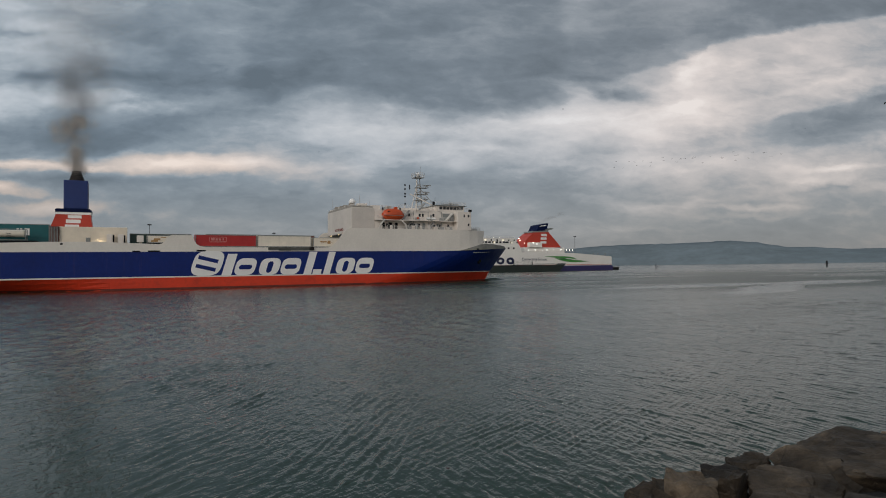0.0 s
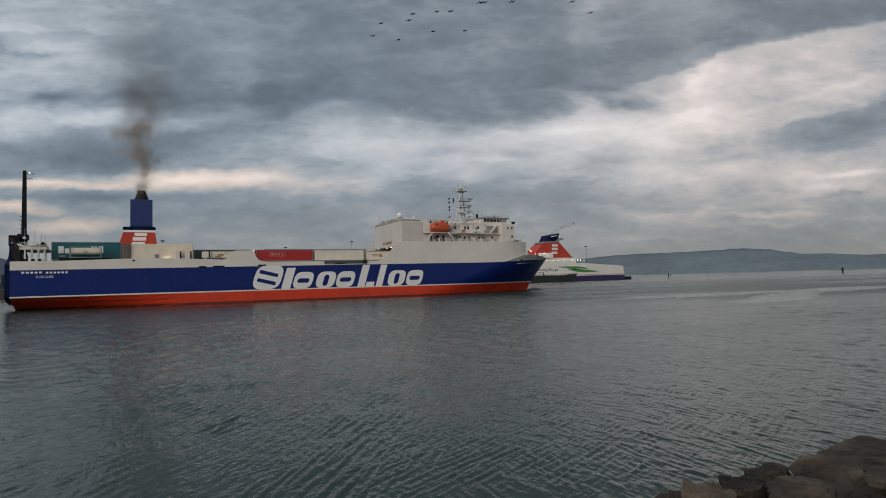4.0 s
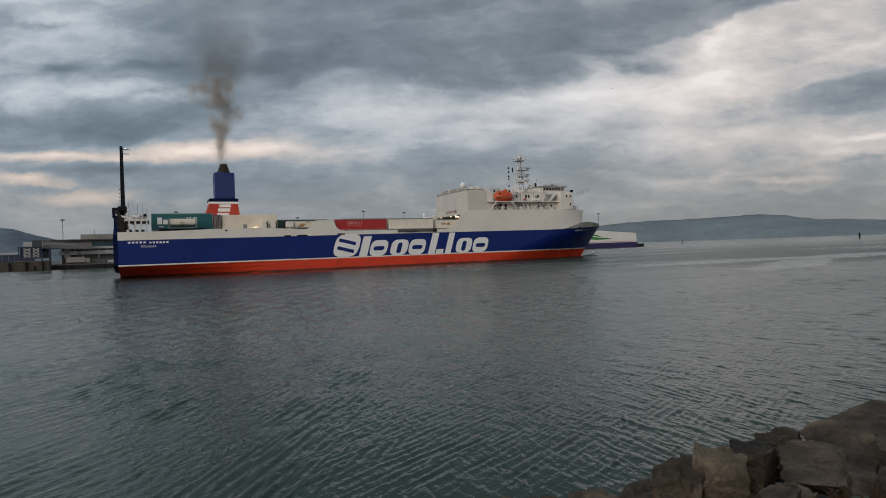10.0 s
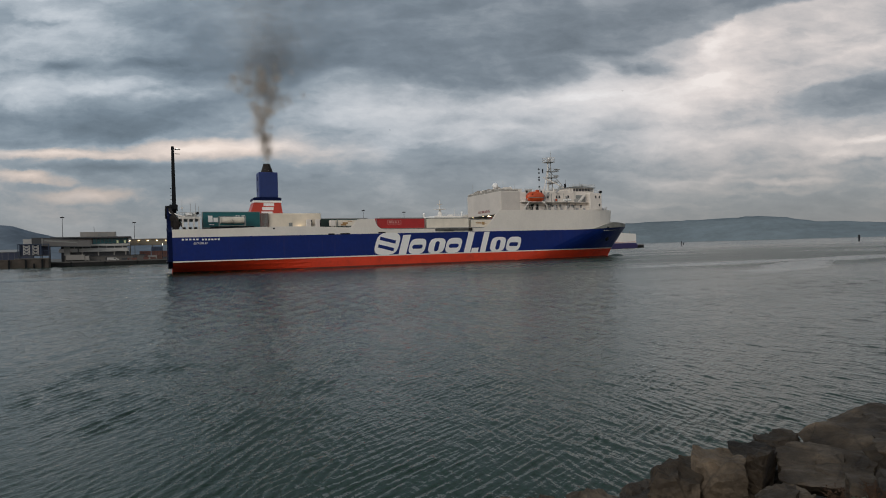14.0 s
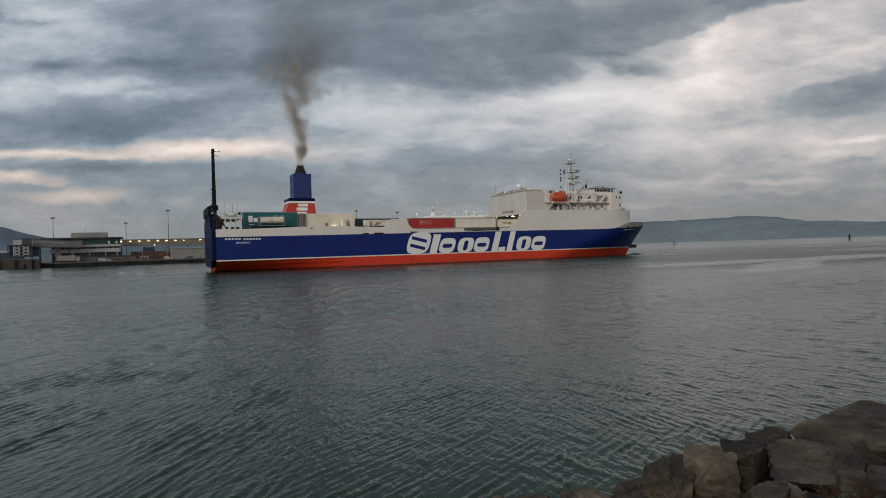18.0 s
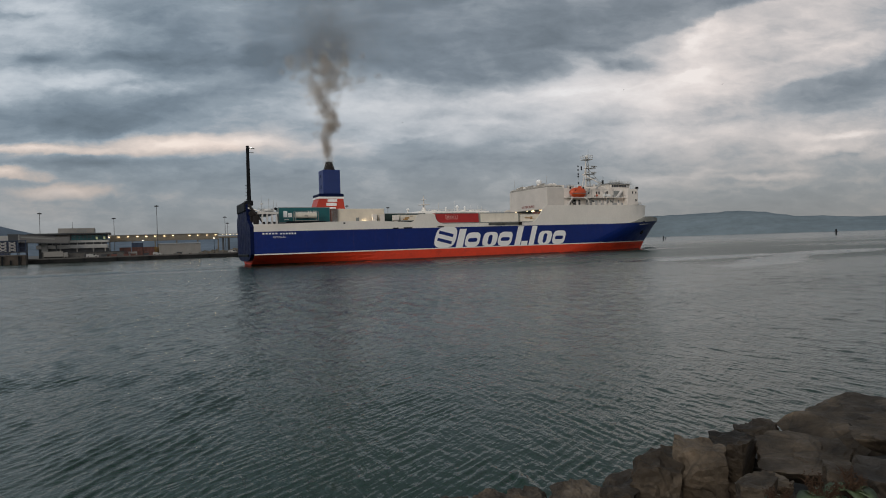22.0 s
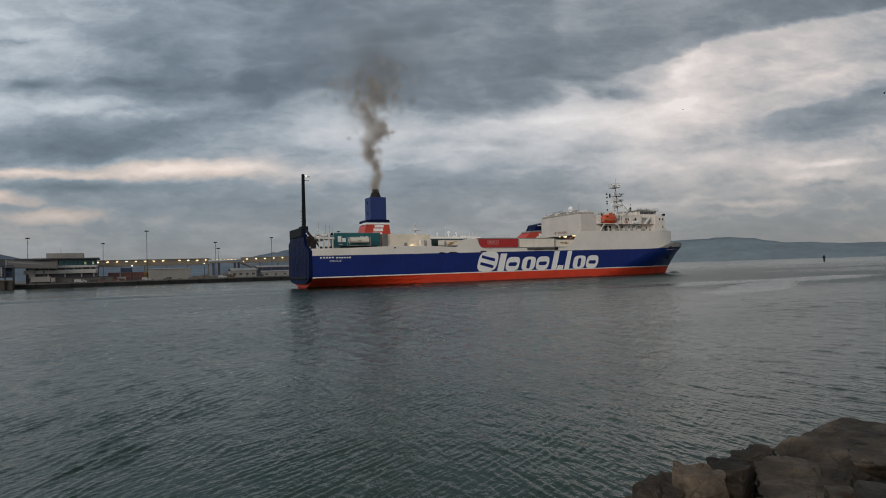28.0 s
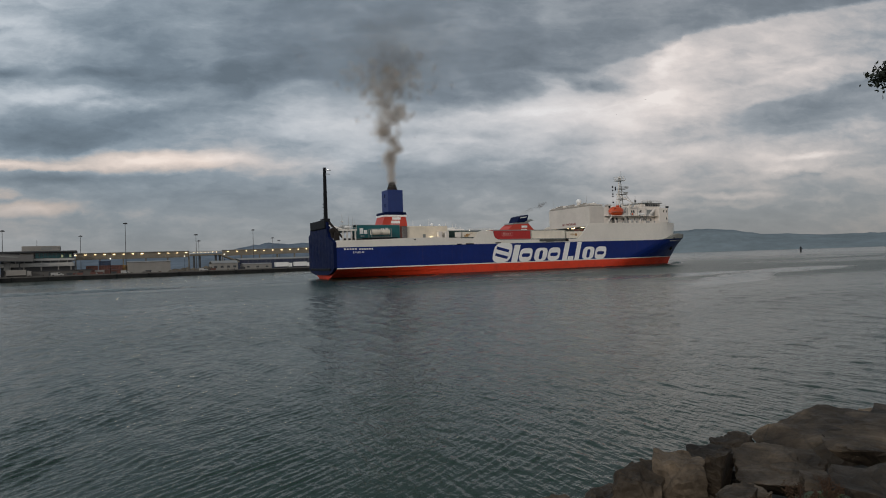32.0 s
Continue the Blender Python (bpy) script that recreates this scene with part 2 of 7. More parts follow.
    sky.sun_elevation, sky.sun_rotation = radians(SUN_EL), radians(SUN_AZ)
    bg_sky, bg_cloud, out = N("ShaderNodeBackground"), N("ShaderNodeBackground"), N("ShaderNodeOutputWorld")
    L(sky.outputs[0], bg_sky.inputs[0])
    bg_sky.inputs[1].default_value = 0.05
    L(col, bg_cloud.inputs[0])
    bg_cloud.inputs[1].default_value = 1.0
    cover = N("ShaderNodeMixShader")
    cover.inputs[0].default_value = 0.93
    L(bg_sky.outputs[0], cover.inputs[1])
    L(bg_cloud.outputs[0], cover.inputs[2])
    L(cover.outputs[0], out.inputs[0])


make_sky()
sun_data = bpy.data.lights.new("sun", "SUN")
sun_data.energy, sun_data.angle, sun_data.color = 1.0, radians(25), (1.0, 0.93, 0.84)
sun = new("sun", sun_data)
_a, _e = radians(SUN_AZ), radians(SUN_EL)
sun.matrix_world = look((0, 0, 60), Vector((0, 0, 60)) - Vector((math.sin(_a) * math.cos(_e), math.cos(_a) * math.cos(_e), math.sin(_e))))

# ---- materials ----
def material(name, color, rough=0.6, metal=0.0, vary=0.12, scale=1.0, bump=0.1, fine=18.0, spots=None, streak=0.0, rand=0.0, spec=0.5):
    """A painted or natural surface with variation of two sizes, a fine relief, optional stains and vertical runs."""
    m = bpy.data.materials.new(name)
    m.use_nodes = True
    nt = m.node_tree
    N, L = nt.nodes.new, nt.links.new
    b = nt.nodes["Principled BSDF"]
    b.inputs["Metallic"].default_value = metal
    b.inputs["Specular IOR Level"].default_value = spec
    co = N("ShaderNodeTexCoord").outputs["Object"]

    def tex(s, detail=5, stretch=(1, 1, 1)):
        mp = N("ShaderNodeMapping")
        mp.inputs["Scale"].default_value = stretch
        L(co, mp.inputs["Vector"])
        n = N("ShaderNodeTexNoise")
        n.inputs["Scale"].default_value, n.inputs["Detail"].default_value, n.inputs["Roughness"].default_value = s, detail, 0.6
        L(mp.outputs[0], n.inputs["Vector"])
        return n.outputs["Fac"]

    def ranged(v, a, c, lo, hi):
        r = N("ShaderNodeMapRange")
        r.inputs["From Min"].default_value, r.inputs["From Max"].default_value = a, c
        r.inputs["To Min"].default_value, r.inputs["To Max"].default_value = lo, hi
        L(v, r.inputs["Value"])
        return r.outputs[0]

    def mul(a, c):
        n = N("ShaderNodeMath")
        n.operation = "MULTIPLY"
        L(a, n.inputs[0])
        if isinstance(c, (int, float)):
            n.inputs[1].default_value = c
        else:
            L(c, n.inputs[1])
        return n.outputs[0]

    big = ranged(tex(scale), 0.3, 0.7, 1 - vary, 1 + vary)
    small = ranged(tex(fine), 0.3, 0.7, 1 - vary * 0.6, 1 + vary * 0.6)
    val = mul(big, small)
    if rand:
        val = mul(val, ranged(N("ShaderNodeObjectInfo").outputs["Random"], 0, 1, 1 - rand, 1 + rand))
    hsv = N("ShaderNodeHueSaturation")
    hsv.inputs["Color"].default_value = (*color, 1)
    L(val, hsv.inputs["Value"])
    col = hsv.outputs[0]

    def stain(mask, tint):
        nonlocal col
        mx = N("ShaderNodeMix")
        mx.data_type = "RGBA"
        L(mask, mx.inputs["Factor"])
        L(col, mx.inputs["A"])
        mx.inputs["B"].default_value = (*tint, 1)
        col = mx.outputs["Result"]

    if spots:
        stain(ranged(tex(scale * 2.3, 8), 0.56, 0.72, 0, 0.75), spots)
    if streak:
        stain(ranged(tex(1.6, 6, (1.0, 1.0, 0.10)), 0.56, 0.80, 0, streak), (0.16, 0.09, 0.055))
    L(col, b.inputs["Base Color"])
    L(ranged(tex(fine * 0.4), 0.3, 0.7, max(0.02, rough - 0.1), min(1, rough + 0.1)), b.inputs["Roughness"])
    if bump:
        bp = N("ShaderNodeBump")
        bp.inputs["Strength"].default_value, bp.inputs["Distance"].default_value = 0.6, bump
        L(tex(fine, 8), bp.inputs["Height"])
        L(bp.outputs[0], b.inputs["Normal"])
    return m


def glow(name, color, strength):
    m = bpy.data.materials.new(name)
    m.use_nodes = True
    b = m.node_tree.nodes["Principled BSDF"]
    b.inputs["Base Color"].default_value = (*color, 1)
    b.inputs["Emission Color"].default_value = (*color, 1)
    b.inputs["Emission Strength"].default_value = strength
    return m


def make_water():
    m = bpy.data.materials.new("sea_water")
    m.use_nodes = True
    nt = m.node_tree
    N, L = nt.nodes.new, nt.links.new
    b = nt.nodes["Principled BSDF"]
    b.inputs["Base Color"].default_value = (0.009, 0.030, 0.017, 1)
    b.inputs["IOR"].default_value = 1.33
    co = N("ShaderNodeTexCoord").outputs["Object"]

    def layer(scale, stretch, turn, detail, ridge=False):
        """Waves of one size, drawn out along the way that their crests run."""
        mp = N("ShaderNodeMapping")
        mp.vector_type = "TEXTURE"
        mp.inputs["Rotation"].default_value = (0, 0, radians(turn))
        mp.inputs["Scale"].default_value = (stretch, 1, 1)
        L(co, mp.inputs["Vector"])
        n = N("ShaderNodeTexNoise")
        n.inputs["Scale"].default_value, n.inputs["Detail"].default_value, n.inputs["Roughness"].default_value = scale, detail, 0.5
        n.inputs["Distortion"].default_value = 0.3
        L(mp.outputs[0], n.inputs["Vector"])
        out = n.outputs["Fac"]
        if ridge:
            for op, v in (("MULTIPLY_ADD", 2.0), ("ABSOLUTE", 0), ("SUBTRACT", None)):
                k = N("ShaderNodeMath")
                k.operation = op
                if op == "SUBTRACT":
                    k.inputs[0].default_value = 1.0
                    L(out, k.inputs[1])
                else:
                    L(out, k.inputs[0])
                    if op == "MULTIPLY_ADD":
                        k.inputs[1].default_value, k.inputs[2].default_value = 2.0, -1.0
                out = k.outputs[0]
        return out

    # gusts and slicks: patches of calmer water
    calm = N("ShaderNodeMapRange")
    calm.inputs["From Min"].default_value, calm.inputs["From Max"].default_value = 0.38, 0.62
    calm.inputs["To Min"].default_value, calm.inputs["To Max"].default_value = 0.4, 1.1
    L(layer(0.03, 3.0, 30, 4), calm.inputs["Value"])
    # slicks left by ships that passed before
    ruffle = N("ShaderNodeTexNoise")
    ruffle.inputs["Scale"].default_value, ruffle.inputs["Detail"].default_value = 0.12, 4
    L(co, ruffle.inputs["Vector"])
    bent = N("ShaderNodeVectorMath")
    bent.operation = "MULTIPLY_ADD"
    L(ruffle.outputs["Color"], bent.inputs[0])
    bent.inputs[1].default_value = (9, 9, 0)
    L(co, bent.inputs[2])
    slick = None
    for x, y, long, wide, turn in ((72, 137, 27, 8, 40), (45, 104, 30, 5.5, 57), (40, 122, 30, 7.5, 32)):
        mp = N("ShaderNodeMapping")
        mp.vector_type = "TEXTURE"
        mp.inputs["Location"].default_value = (x + 4.5, y + 4.5, 0)
        mp.inputs["Rotation"].default_value = (0, 0, radians(turn))
        mp.inputs["Scale"].default_value = (long, wide, 1000)
        L(bent.outputs[0], mp.inputs["Vector"])
        g = N("ShaderNodeTexGradient")
        g.gradient_type = "SPHERICAL"
        L(mp.outputs[0], g.inputs[0])
        if slick is None:
            slick = g.outputs["Fac"]
        else:
            k = N("ShaderNodeMath")
            k.operation = "MAXIMUM"
            L(slick, k.inputs[0])
            L(g.outputs["Fac"], k.inputs[1])
            slick = k.outputs[0]
    still = N("ShaderNodeMapRange")
    still.inputs["From Min"].default_value, still.inputs["From Max"].default_value = 0.05, 0.35
    still.inputs["To Min"].default_value, still.inputs["To Max"].default_value = 1.0, 0.15
    L(slick, still.inputs["Value"])
    # the near shore lies open to the wind and to the swell of passing ships; the channel is smoother
    apart = N("ShaderNodeSeparateXYZ")
    L(co, apart.inputs[0])
    near = N("ShaderNodeMapRange")
    near.inputs["From Min"].default_value, near.inputs["From Max"].default_value = 14.0, 90.0
    near.inputs["To Min"].default_value, near.inputs["To Max"].default_value = 0.2, 1.3
    L(apart.outputs[1], near.inputs["Value"])
    # ripples too small to see make far water duller
    fine = N("ShaderNodeMapRange")
    fine.inputs["From Min"].default_value, fine.inputs["From Max"].default_value = 20.0, 115.0
    fine.inputs["To Min"].default_value, fine.inputs["To Max"].default_value = 0.05, 0.32
    L(apart.outputs[1], fine.inputs["Value"])
    smooth = N("ShaderNodeMapRange")
    smooth.inputs["From Min"].default_value, smooth.inputs["From Max"].default_value = 0.4, 0.8
    smooth.inputs["To Min"].default_value, smooth.inputs["To Max"].default_value = 0.75, 1.0
    L(calm.outputs[0], smooth.inputs["Value"])
    dull = N("ShaderNodeMath")
    dull.operation = "MULTIPLY"
    offing = N("ShaderNodeMapRange")
    offing.inputs["From Min"].default_value, offing.inputs["From Max"].default_value = 220.0, 600.0
    offing.inputs["To Min"].default_value, offing.inputs["To Max"].default_value = 1.0, 0.45
    L(apart.outputs[1], offing.inputs["Value"])
    open_sea = N("ShaderNodeMath")
    open_sea.operation = "MULTIPLY"
    L(fine.outputs[0], open_sea.inputs[0])
    L(offing.outputs[0], open_sea.inputs[1])
    L(open_sea.outputs[0], dull.inputs[0])
    L(smooth.outputs[0], dull.inputs[1])
    # the west side lies in the lee of the far bank
    lee = N("ShaderNodeMapRange")
    lee.inputs["From Min"].default_value, lee.inputs["From Max"].default_value = 0.0, -90.0
    lee.inputs["To Min"].default_value, lee.inputs["To Max"].default_value = 1.0, 0.5
    L(apart.outputs[0], lee.inputs["Value"])
    sheltered = N("ShaderNodeMath")
    sheltered.operation = "MULTIPLY"
    L(dull.outputs[0], sheltered.inputs[0])
    L(lee.outputs[0], sheltered.inputs[1])
    flat = N("ShaderNodeMath")
    flat.operation = "MULTIPLY"
    L(sheltered.outputs[0], flat.inputs[0])
    L(still.outputs[0], flat.inputs[1])
    L(flat.outputs[0], b.inputs["Roughness"])
    force = N("ShaderNodeMath")
    force.operation = "MULTIPLY"
    settled = N("ShaderNodeMath")
    settled.operation = "MULTIPLY"
    L(calm.outputs[0], settled.inputs[0])
    L(still.outputs[0], settled.inputs[1])
    L(settled.outputs[0], force.inputs[0])
    L(near.outputs[0], force.inputs[1])
    normal = None
    # the long waves show far out, the short ones close by
    for scale, stretch, turn, detail, dist, ridge in ((0.22, 1.5, 15, 3, 0.16, False), (0.8, 1.3, 25, 3, 0.10, False), (1.7, 1.5, -35, 3, 0.06, False), (2.4, 3.0, 60, 3, 0.036, False), (5.0, 3.4, -60, 3, 0.045, False), (9.0, 3.4, 62, 2, 0.026, False)):
        bp = N("ShaderNodeBump")
        bp.inputs["Strength"].default_value = 1.0
        reach = N("ShaderNodeMath")
        reach.operation, reach.inputs[1].default_value = "MULTIPLY", dist
        L((force if scale < 1 else calm).outputs[0], reach.inputs[0])
        L(reach.outputs[0], bp.inputs["Distance"])
        L(layer(scale, stretch, turn, detail, ridge), bp.inputs["Height"])
        if normal is not None:
            L(normal, bp.inputs["Normal"])
        normal = bp.outputs[0]
    L(normal, b.inputs["Normal"])
    return m


def make_stone():
    """Weathered quarry stone: brown-grey, pitted, with dark cracks and damp stains."""
    m = bpy.data.materials.new("boulder_stone")
    m.use_nodes = True
    nt = m.node_tree
    N, L = nt.nodes.new, nt.links.new
    b = nt.nodes["Principled BSDF"]
    b.inputs["Specular IOR Level"].default_value = 0.3
    co = N("ShaderNodeTexCoord").outputs["Object"]
    rand = N("ShaderNodeObjectInfo").outputs["Random"]
    shift = N("ShaderNodeVectorMath")
    shift.operation = "MULTIPLY_ADD"
    L(rand, shift.inputs[0])
    shift.inputs[1].default_value = (31, 17, 23)
    L(co, shift.inputs[2])
    co = shift.outputs[0]

    def tex(scale, detail, rough=0.6):
        n = N("ShaderNodeTexNoise")
        n.inputs["Scale"].default_value, n.inputs["Detail"].default_value, n.inputs["Roughness"].default_value = scale, detail, rough
        L(co, n.inputs["Vector"])
        return n.outputs["Fac"]

    def ramp(fac, *stops):
        r = N("ShaderNodeValToRGB")
        while len(r.color_ramp.elements) < len(stops):
            r.color_ramp.elements.new(0.5)
        for e, (at, c) in zip(r.color_ramp.elements, stops):
            e.position, e.color = at, (*c, 1)
        L(fac, r.inputs["Fac"])
        return r.outputs["Color"]

    def times(c1, c2, fac=1.0):
        mx = N("ShaderNodeMix")
        mx.data_type, mx.blend_type = "RGBA", "MULTIPLY"
        mx.inputs["Factor"].default_value = fac
        L(c1, mx.inputs["A"])
        L(c2, mx.inputs["B"])
        return mx.outputs["Result"]

    col = ramp(tex(1.1, 6), (0.32, (0.021, 0.0162, 0.0118)), (0.50, (0.056, 0.0445, 0.0325)), (0.68, (0.134, 0.108, 0.081)))
    col = times(col, ramp(tex(14, 8, 0.7), (0.32, (0.70, 0.69, 0.68)), (0.62, (1.12, 1.10, 1.08))))
    col = times(col, ramp(rand, (0.0, (0.50, 0.50, 0.52)), (1.0, (1.45, 1.38, 1.30))))
    v = N("ShaderNodeTexVoronoi")
    v.feature = "DISTANCE_TO_EDGE"
    v.inputs["Scale"].default_value = 1.5
    L(co, v.inputs["Vector"])
    crack = ramp(v.outputs["Distance"], (0.0, (0.35, 0.35, 0.35)), (0.035, (1, 1, 1)))
    col = times(col, crack, 0.45)
    # arrises are paler in the colour, for wear and for lit edge highlights
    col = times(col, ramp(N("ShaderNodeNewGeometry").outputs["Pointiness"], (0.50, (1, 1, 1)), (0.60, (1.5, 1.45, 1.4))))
    L(col, b.inputs["Base Color"])
    L(ramp(tex(3, 4), (0.3, (0.55, 0.55, 0.55)), (0.7, (0.95, 0.95, 0.95))), b.inputs["Roughness"])
    normal = None
    for source, dist in ((tex(2.6, 5), 0.06), (tex(9, 8, 0.7), 0.045), (tex(30, 6, 0.7), 0.012), (crack, 0.015)):
        bp = N("ShaderNodeBump")
        bp.inputs["Strength"].default_value, bp.inputs["Distance"].default_value = 0.8, dist
        L(source, bp.inputs["Height"])
        if normal is not None:
            L(normal, bp.inputs["Normal"])
        normal = bp.outputs[0]
    L(normal, b.inputs["Normal"])
    return m


WATER = make_water()
HULL_BLUE = material("hull_blue", (0.002, 0.017, 0.140), 0.4, vary=0.18, scale=0.12, bump=0.01, fine=1.2, streak=0.10, spec=0.3)
STERN_BLUE = material("stern_navy", (0.002, 0.007, 0.042), 0.5, vary=0.25, scale=0.2, bump=0.02, fine=2.0, spec=0.1)
BOOT_RED = material("boot_red", (0.66, 0.045, 0.012), 0.5, vary=0.12, scale=0.15, bump=0.005, fine=1.5, spots=(0.42, 0.032, 0.014))
SHIP_WHITE = material("ship_white", (0.77, 0.715, 0.645), 0.4, vary=0.06, scale=0.15, bump=0.004, fine=2.0, streak=0.03)
HOUSE_WHITE = material("house_white", (0.77, 0.70, 0.63), 0.45, vary=0.06, scale=0.3, bump=0.004, fine=3.0, streak=0.06)
# house white darkened in colour, for the shade on the hood's aft face
HOOD_SHADED = material("hood_shaded", (0.62, 0.565, 0.51), 0.5, vary=0.08, scale=0.3, bump=0.004, fine=3.0, streak=0.10)
LETTER_WHITE = material("letter_white", (0.86, 0.84, 0.81), 0.4, vary=0.05, scale=0.3, bump=0.0, fine=3.0)
DECK_GREEN = material("deck_grey", (0.10, 0.12, 0.12), 0.7, vary=0.2, scale=0.4, bump=0.01)
BULWARK_GREY = material("bulwark_grey", (0.23, 0.24, 0.23), 0.6, vary=0.15, scale=0.4, bump=0.01)
DARK_METAL = material("dark_metal", (0.009, 0.010, 0.012), 0.6, vary=0.25, scale=1.0, bump=0.01, spec=0.15)
RUST_DARK = material("sooty_metal", (0.022, 0.018, 0.016), 0.7, vary=0.3, scale=1.0, bump=0.01, spec=0.2)
GLASS_DARK = material("dark_glass", (0.012, 0.016, 0.020), 0.12, vary=0.1, scale=1.0, bump=0.0)
FUNNEL_RED = material("funnel_red", (0.50, 0.045, 0.022), 0.4, vary=0.08, scale=0.5, bump=0.0)
FUNNEL_BLUE = material("funnel_blue", (0.010, 0.030, 0.145), 0.45, vary=0.10, scale=0.5, bump=0.0, streak=0.08)
BOAT_ORANGE = material("boat_orange", (0.55, 0.075, 0.017), 0.4, vary=0.1, scale=0.8, bump=0.0)
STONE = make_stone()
# earth coloured near black so gaps between boulders read as shade
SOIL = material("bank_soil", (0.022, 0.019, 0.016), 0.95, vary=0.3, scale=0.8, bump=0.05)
# distance haze is put into the hillsides' pale blue-grey colour
HAZY_HILL = material("hazy_far_hillside", (0.182, 0.220, 0.240), 0.95, vary=0.15, scale=0.004, bump=0.0, fine=0.02, spec=0.0)
HAZY_HILL_WEST = material("hazy_west_hillside", (0.140, 0.172, 0.208), 0.95, vary=0.2, scale=0.006, bump=0.0, fine=0.03, spec=0.0)
LAND = material("harbour_ground", (0.085, 0.080, 0.072), 0.9, vary=0.25, scale=0.05, bump=0.02, fine=0.8)
QUAY = material("quay_wall", (0.009, 0.009, 0.009), 0.85, vary=0.4, scale=0.15, bump=0.05, fine=1.5)
CONCRETE = material("concrete", (0.115, 0.108, 0.10), 0.85, vary=0.15, scale=0.3, bump=0.01, streak=0.3)
LAMP_WARM = glow("lamp_warm", (1.0, 0.74, 0.40), 4.0)
LAMP_WHITE = glow("lamp_white", (1.0, 0.93, 0.78), 4.0)


# ---- building blocks ----
def part(name, bm, mat, parent=None, label="", smooth=False):
    """Links a bmesh as one mesh object under a thing or a part."""
    me = bpy.data.meshes.new(name)
    bmesh.ops.recalc_face_normals(bm, faces=bm.faces)
    bm.to_mesh(me)
    bm.free()
    me.materials.append(mat)
    if smooth:
        for p in me.polygons:
            p.use_smooth = True
    ob = new(name, me)
    if parent is not None:
        ob.parent = parent
    if label:
        tagged(ob, label)
    return ob


def thing(name, label, category, m=None, group="", kind=""):
    ob = tagged(new(name), label, category, group, kind)
    if m is not None:
        ob.matrix_basis = m
    return ob


def box(bm, x0, x1, y0, y1, z0, z1, bevel=0.0):
    geo = bmesh.ops.create_cube(bm, size=1, matrix=Matrix.Translation(((x0 + x1) / 2, (y0 + y1) / 2, (z0 + z1) / 2)) @ Matrix.Diagonal((abs(x1 - x0), abs(y1 - y0), abs(z1 - z0), 1)))
    if bevel:
        es = list({e for v in geo["verts"] for e in v.link_edges})
        bmesh.ops.bevel(bm, geom=es, offset=bevel, segments=2, affect="EDGES", profile=0.5)
    return bm


def boxes(*rows, bevel=0.0):
    bm = bmesh.new()
    for r in rows:
        box(bm, *r, bevel=bevel)
    return bm


def rod(bm, a, b, r0, r1=None, seg=8):
    a, b = Vector(a), Vector(b)
    d = b - a
    m = Matrix.Translation((a + b) / 2) @ d.to_track_quat("Z", "Y").to_matrix().to_4x4()
    bmesh.ops.create_cone(bm, cap_ends=True, segments=seg, radius1=r0, radius2=r0 if r1 is None else r1, depth=d.length, matrix=m)
    return bm


def rods(*rows, seg=8):
    bm = bmesh.new()
    for r in rows:
        rod(bm, *r, seg=seg)
    return bm


def ball(bm, c, rx, ry, rz, sub=2):
    bmesh.ops.create_icosphere(bm, subdivisions=sub, radius=1, matrix=Matrix.Translation(c) @ Matrix.Diagonal((rx, ry, rz, 1)))
    return bm


def prism(bm, outline, axis, a, b):
    """A solid with the outline (pairs) pushed along axis from a to b: axis 0 takes (y, z), 1 takes (x, z), 2 takes (x, y)."""
    def at(p, c):
        q = list(p)
        q.insert(axis, c)
        return q
    lo = [bm.verts.new(at(p, a)) for p in outline]
    hi = [bm.verts.new(at(p, b)) for p in outline]
    n = len(outline)
    bm.faces.new(lo)
    bm.faces.new(hi[::-1])
    for i in range(n):
        bm.faces.new((lo[i], hi[i], hi[(i + 1) % n], lo[(i + 1) % n]))
    return bm


def ngon_prism(outline, axis, a, b):
    return prism(bmesh.new(), outline, axis, a, b)


def rings(bm, loops, close=True, caps=True):
    """Skins a row of equal loops of points."""
    vs = [[bm.verts.new(p) for p in lp] for lp in loops]
    n = len(vs[0])
    for a, b in zip(vs, vs[1:]):
        for i in range(n if close else n - 1):
            j = (i + 1) % n
            bm.faces.new((a[i], a[j], b[j], b[i]))
    if caps:
        bm.faces.new(vs[0][::-1])
        bm.faces.new(vs[-1])
    return bm


def words(text, size, mat, parent, m, name="lettering", label=""):
    """Flat lettering in the built-in font, as a thin mesh, centred on the pose m (x along the line, y up the letters)."""
    cu = bpy.data.curves.new(name, "FONT")
    cu.body, cu.size, cu.extrude, cu.align_x, cu.align_y = text, size, 0.02, "CENTER", "CENTER"
    tmp = bpy.data.objects.new(name, cu)
    me = bpy.data.meshes.new_from_object(tmp)
    bpy.data.objects.remove(tmp)
    bpy.data.curves.remove(cu)
    me.materials.clear()
    me.materials.append(mat)
    ob = new(name, me)
    ob.parent = parent
    ob.matrix_basis = m
    if label:
        tagged(ob, label)
    return ob


def railing(points, height=1.05, gap=1.5, r=0.035, bars=3):
    """Posts and rails along a row of points."""
    bm = bmesh.new()
    for a, b in zip(points, points[1:]):
        a, b = Vector(a), Vector(b)
        n = max(1, round((b - a).length / gap))
        for i in range(n + 1):
            q = a.lerp(b, i / n)
            rod(bm, q, q + Vector((0, 0, height)), r, seg=4)
        for k in range(1, bars + 1):
            up = Vector((0, 0, height * k / bars))
            rod(bm, a + up, b + up, r, seg=4)
    return bm

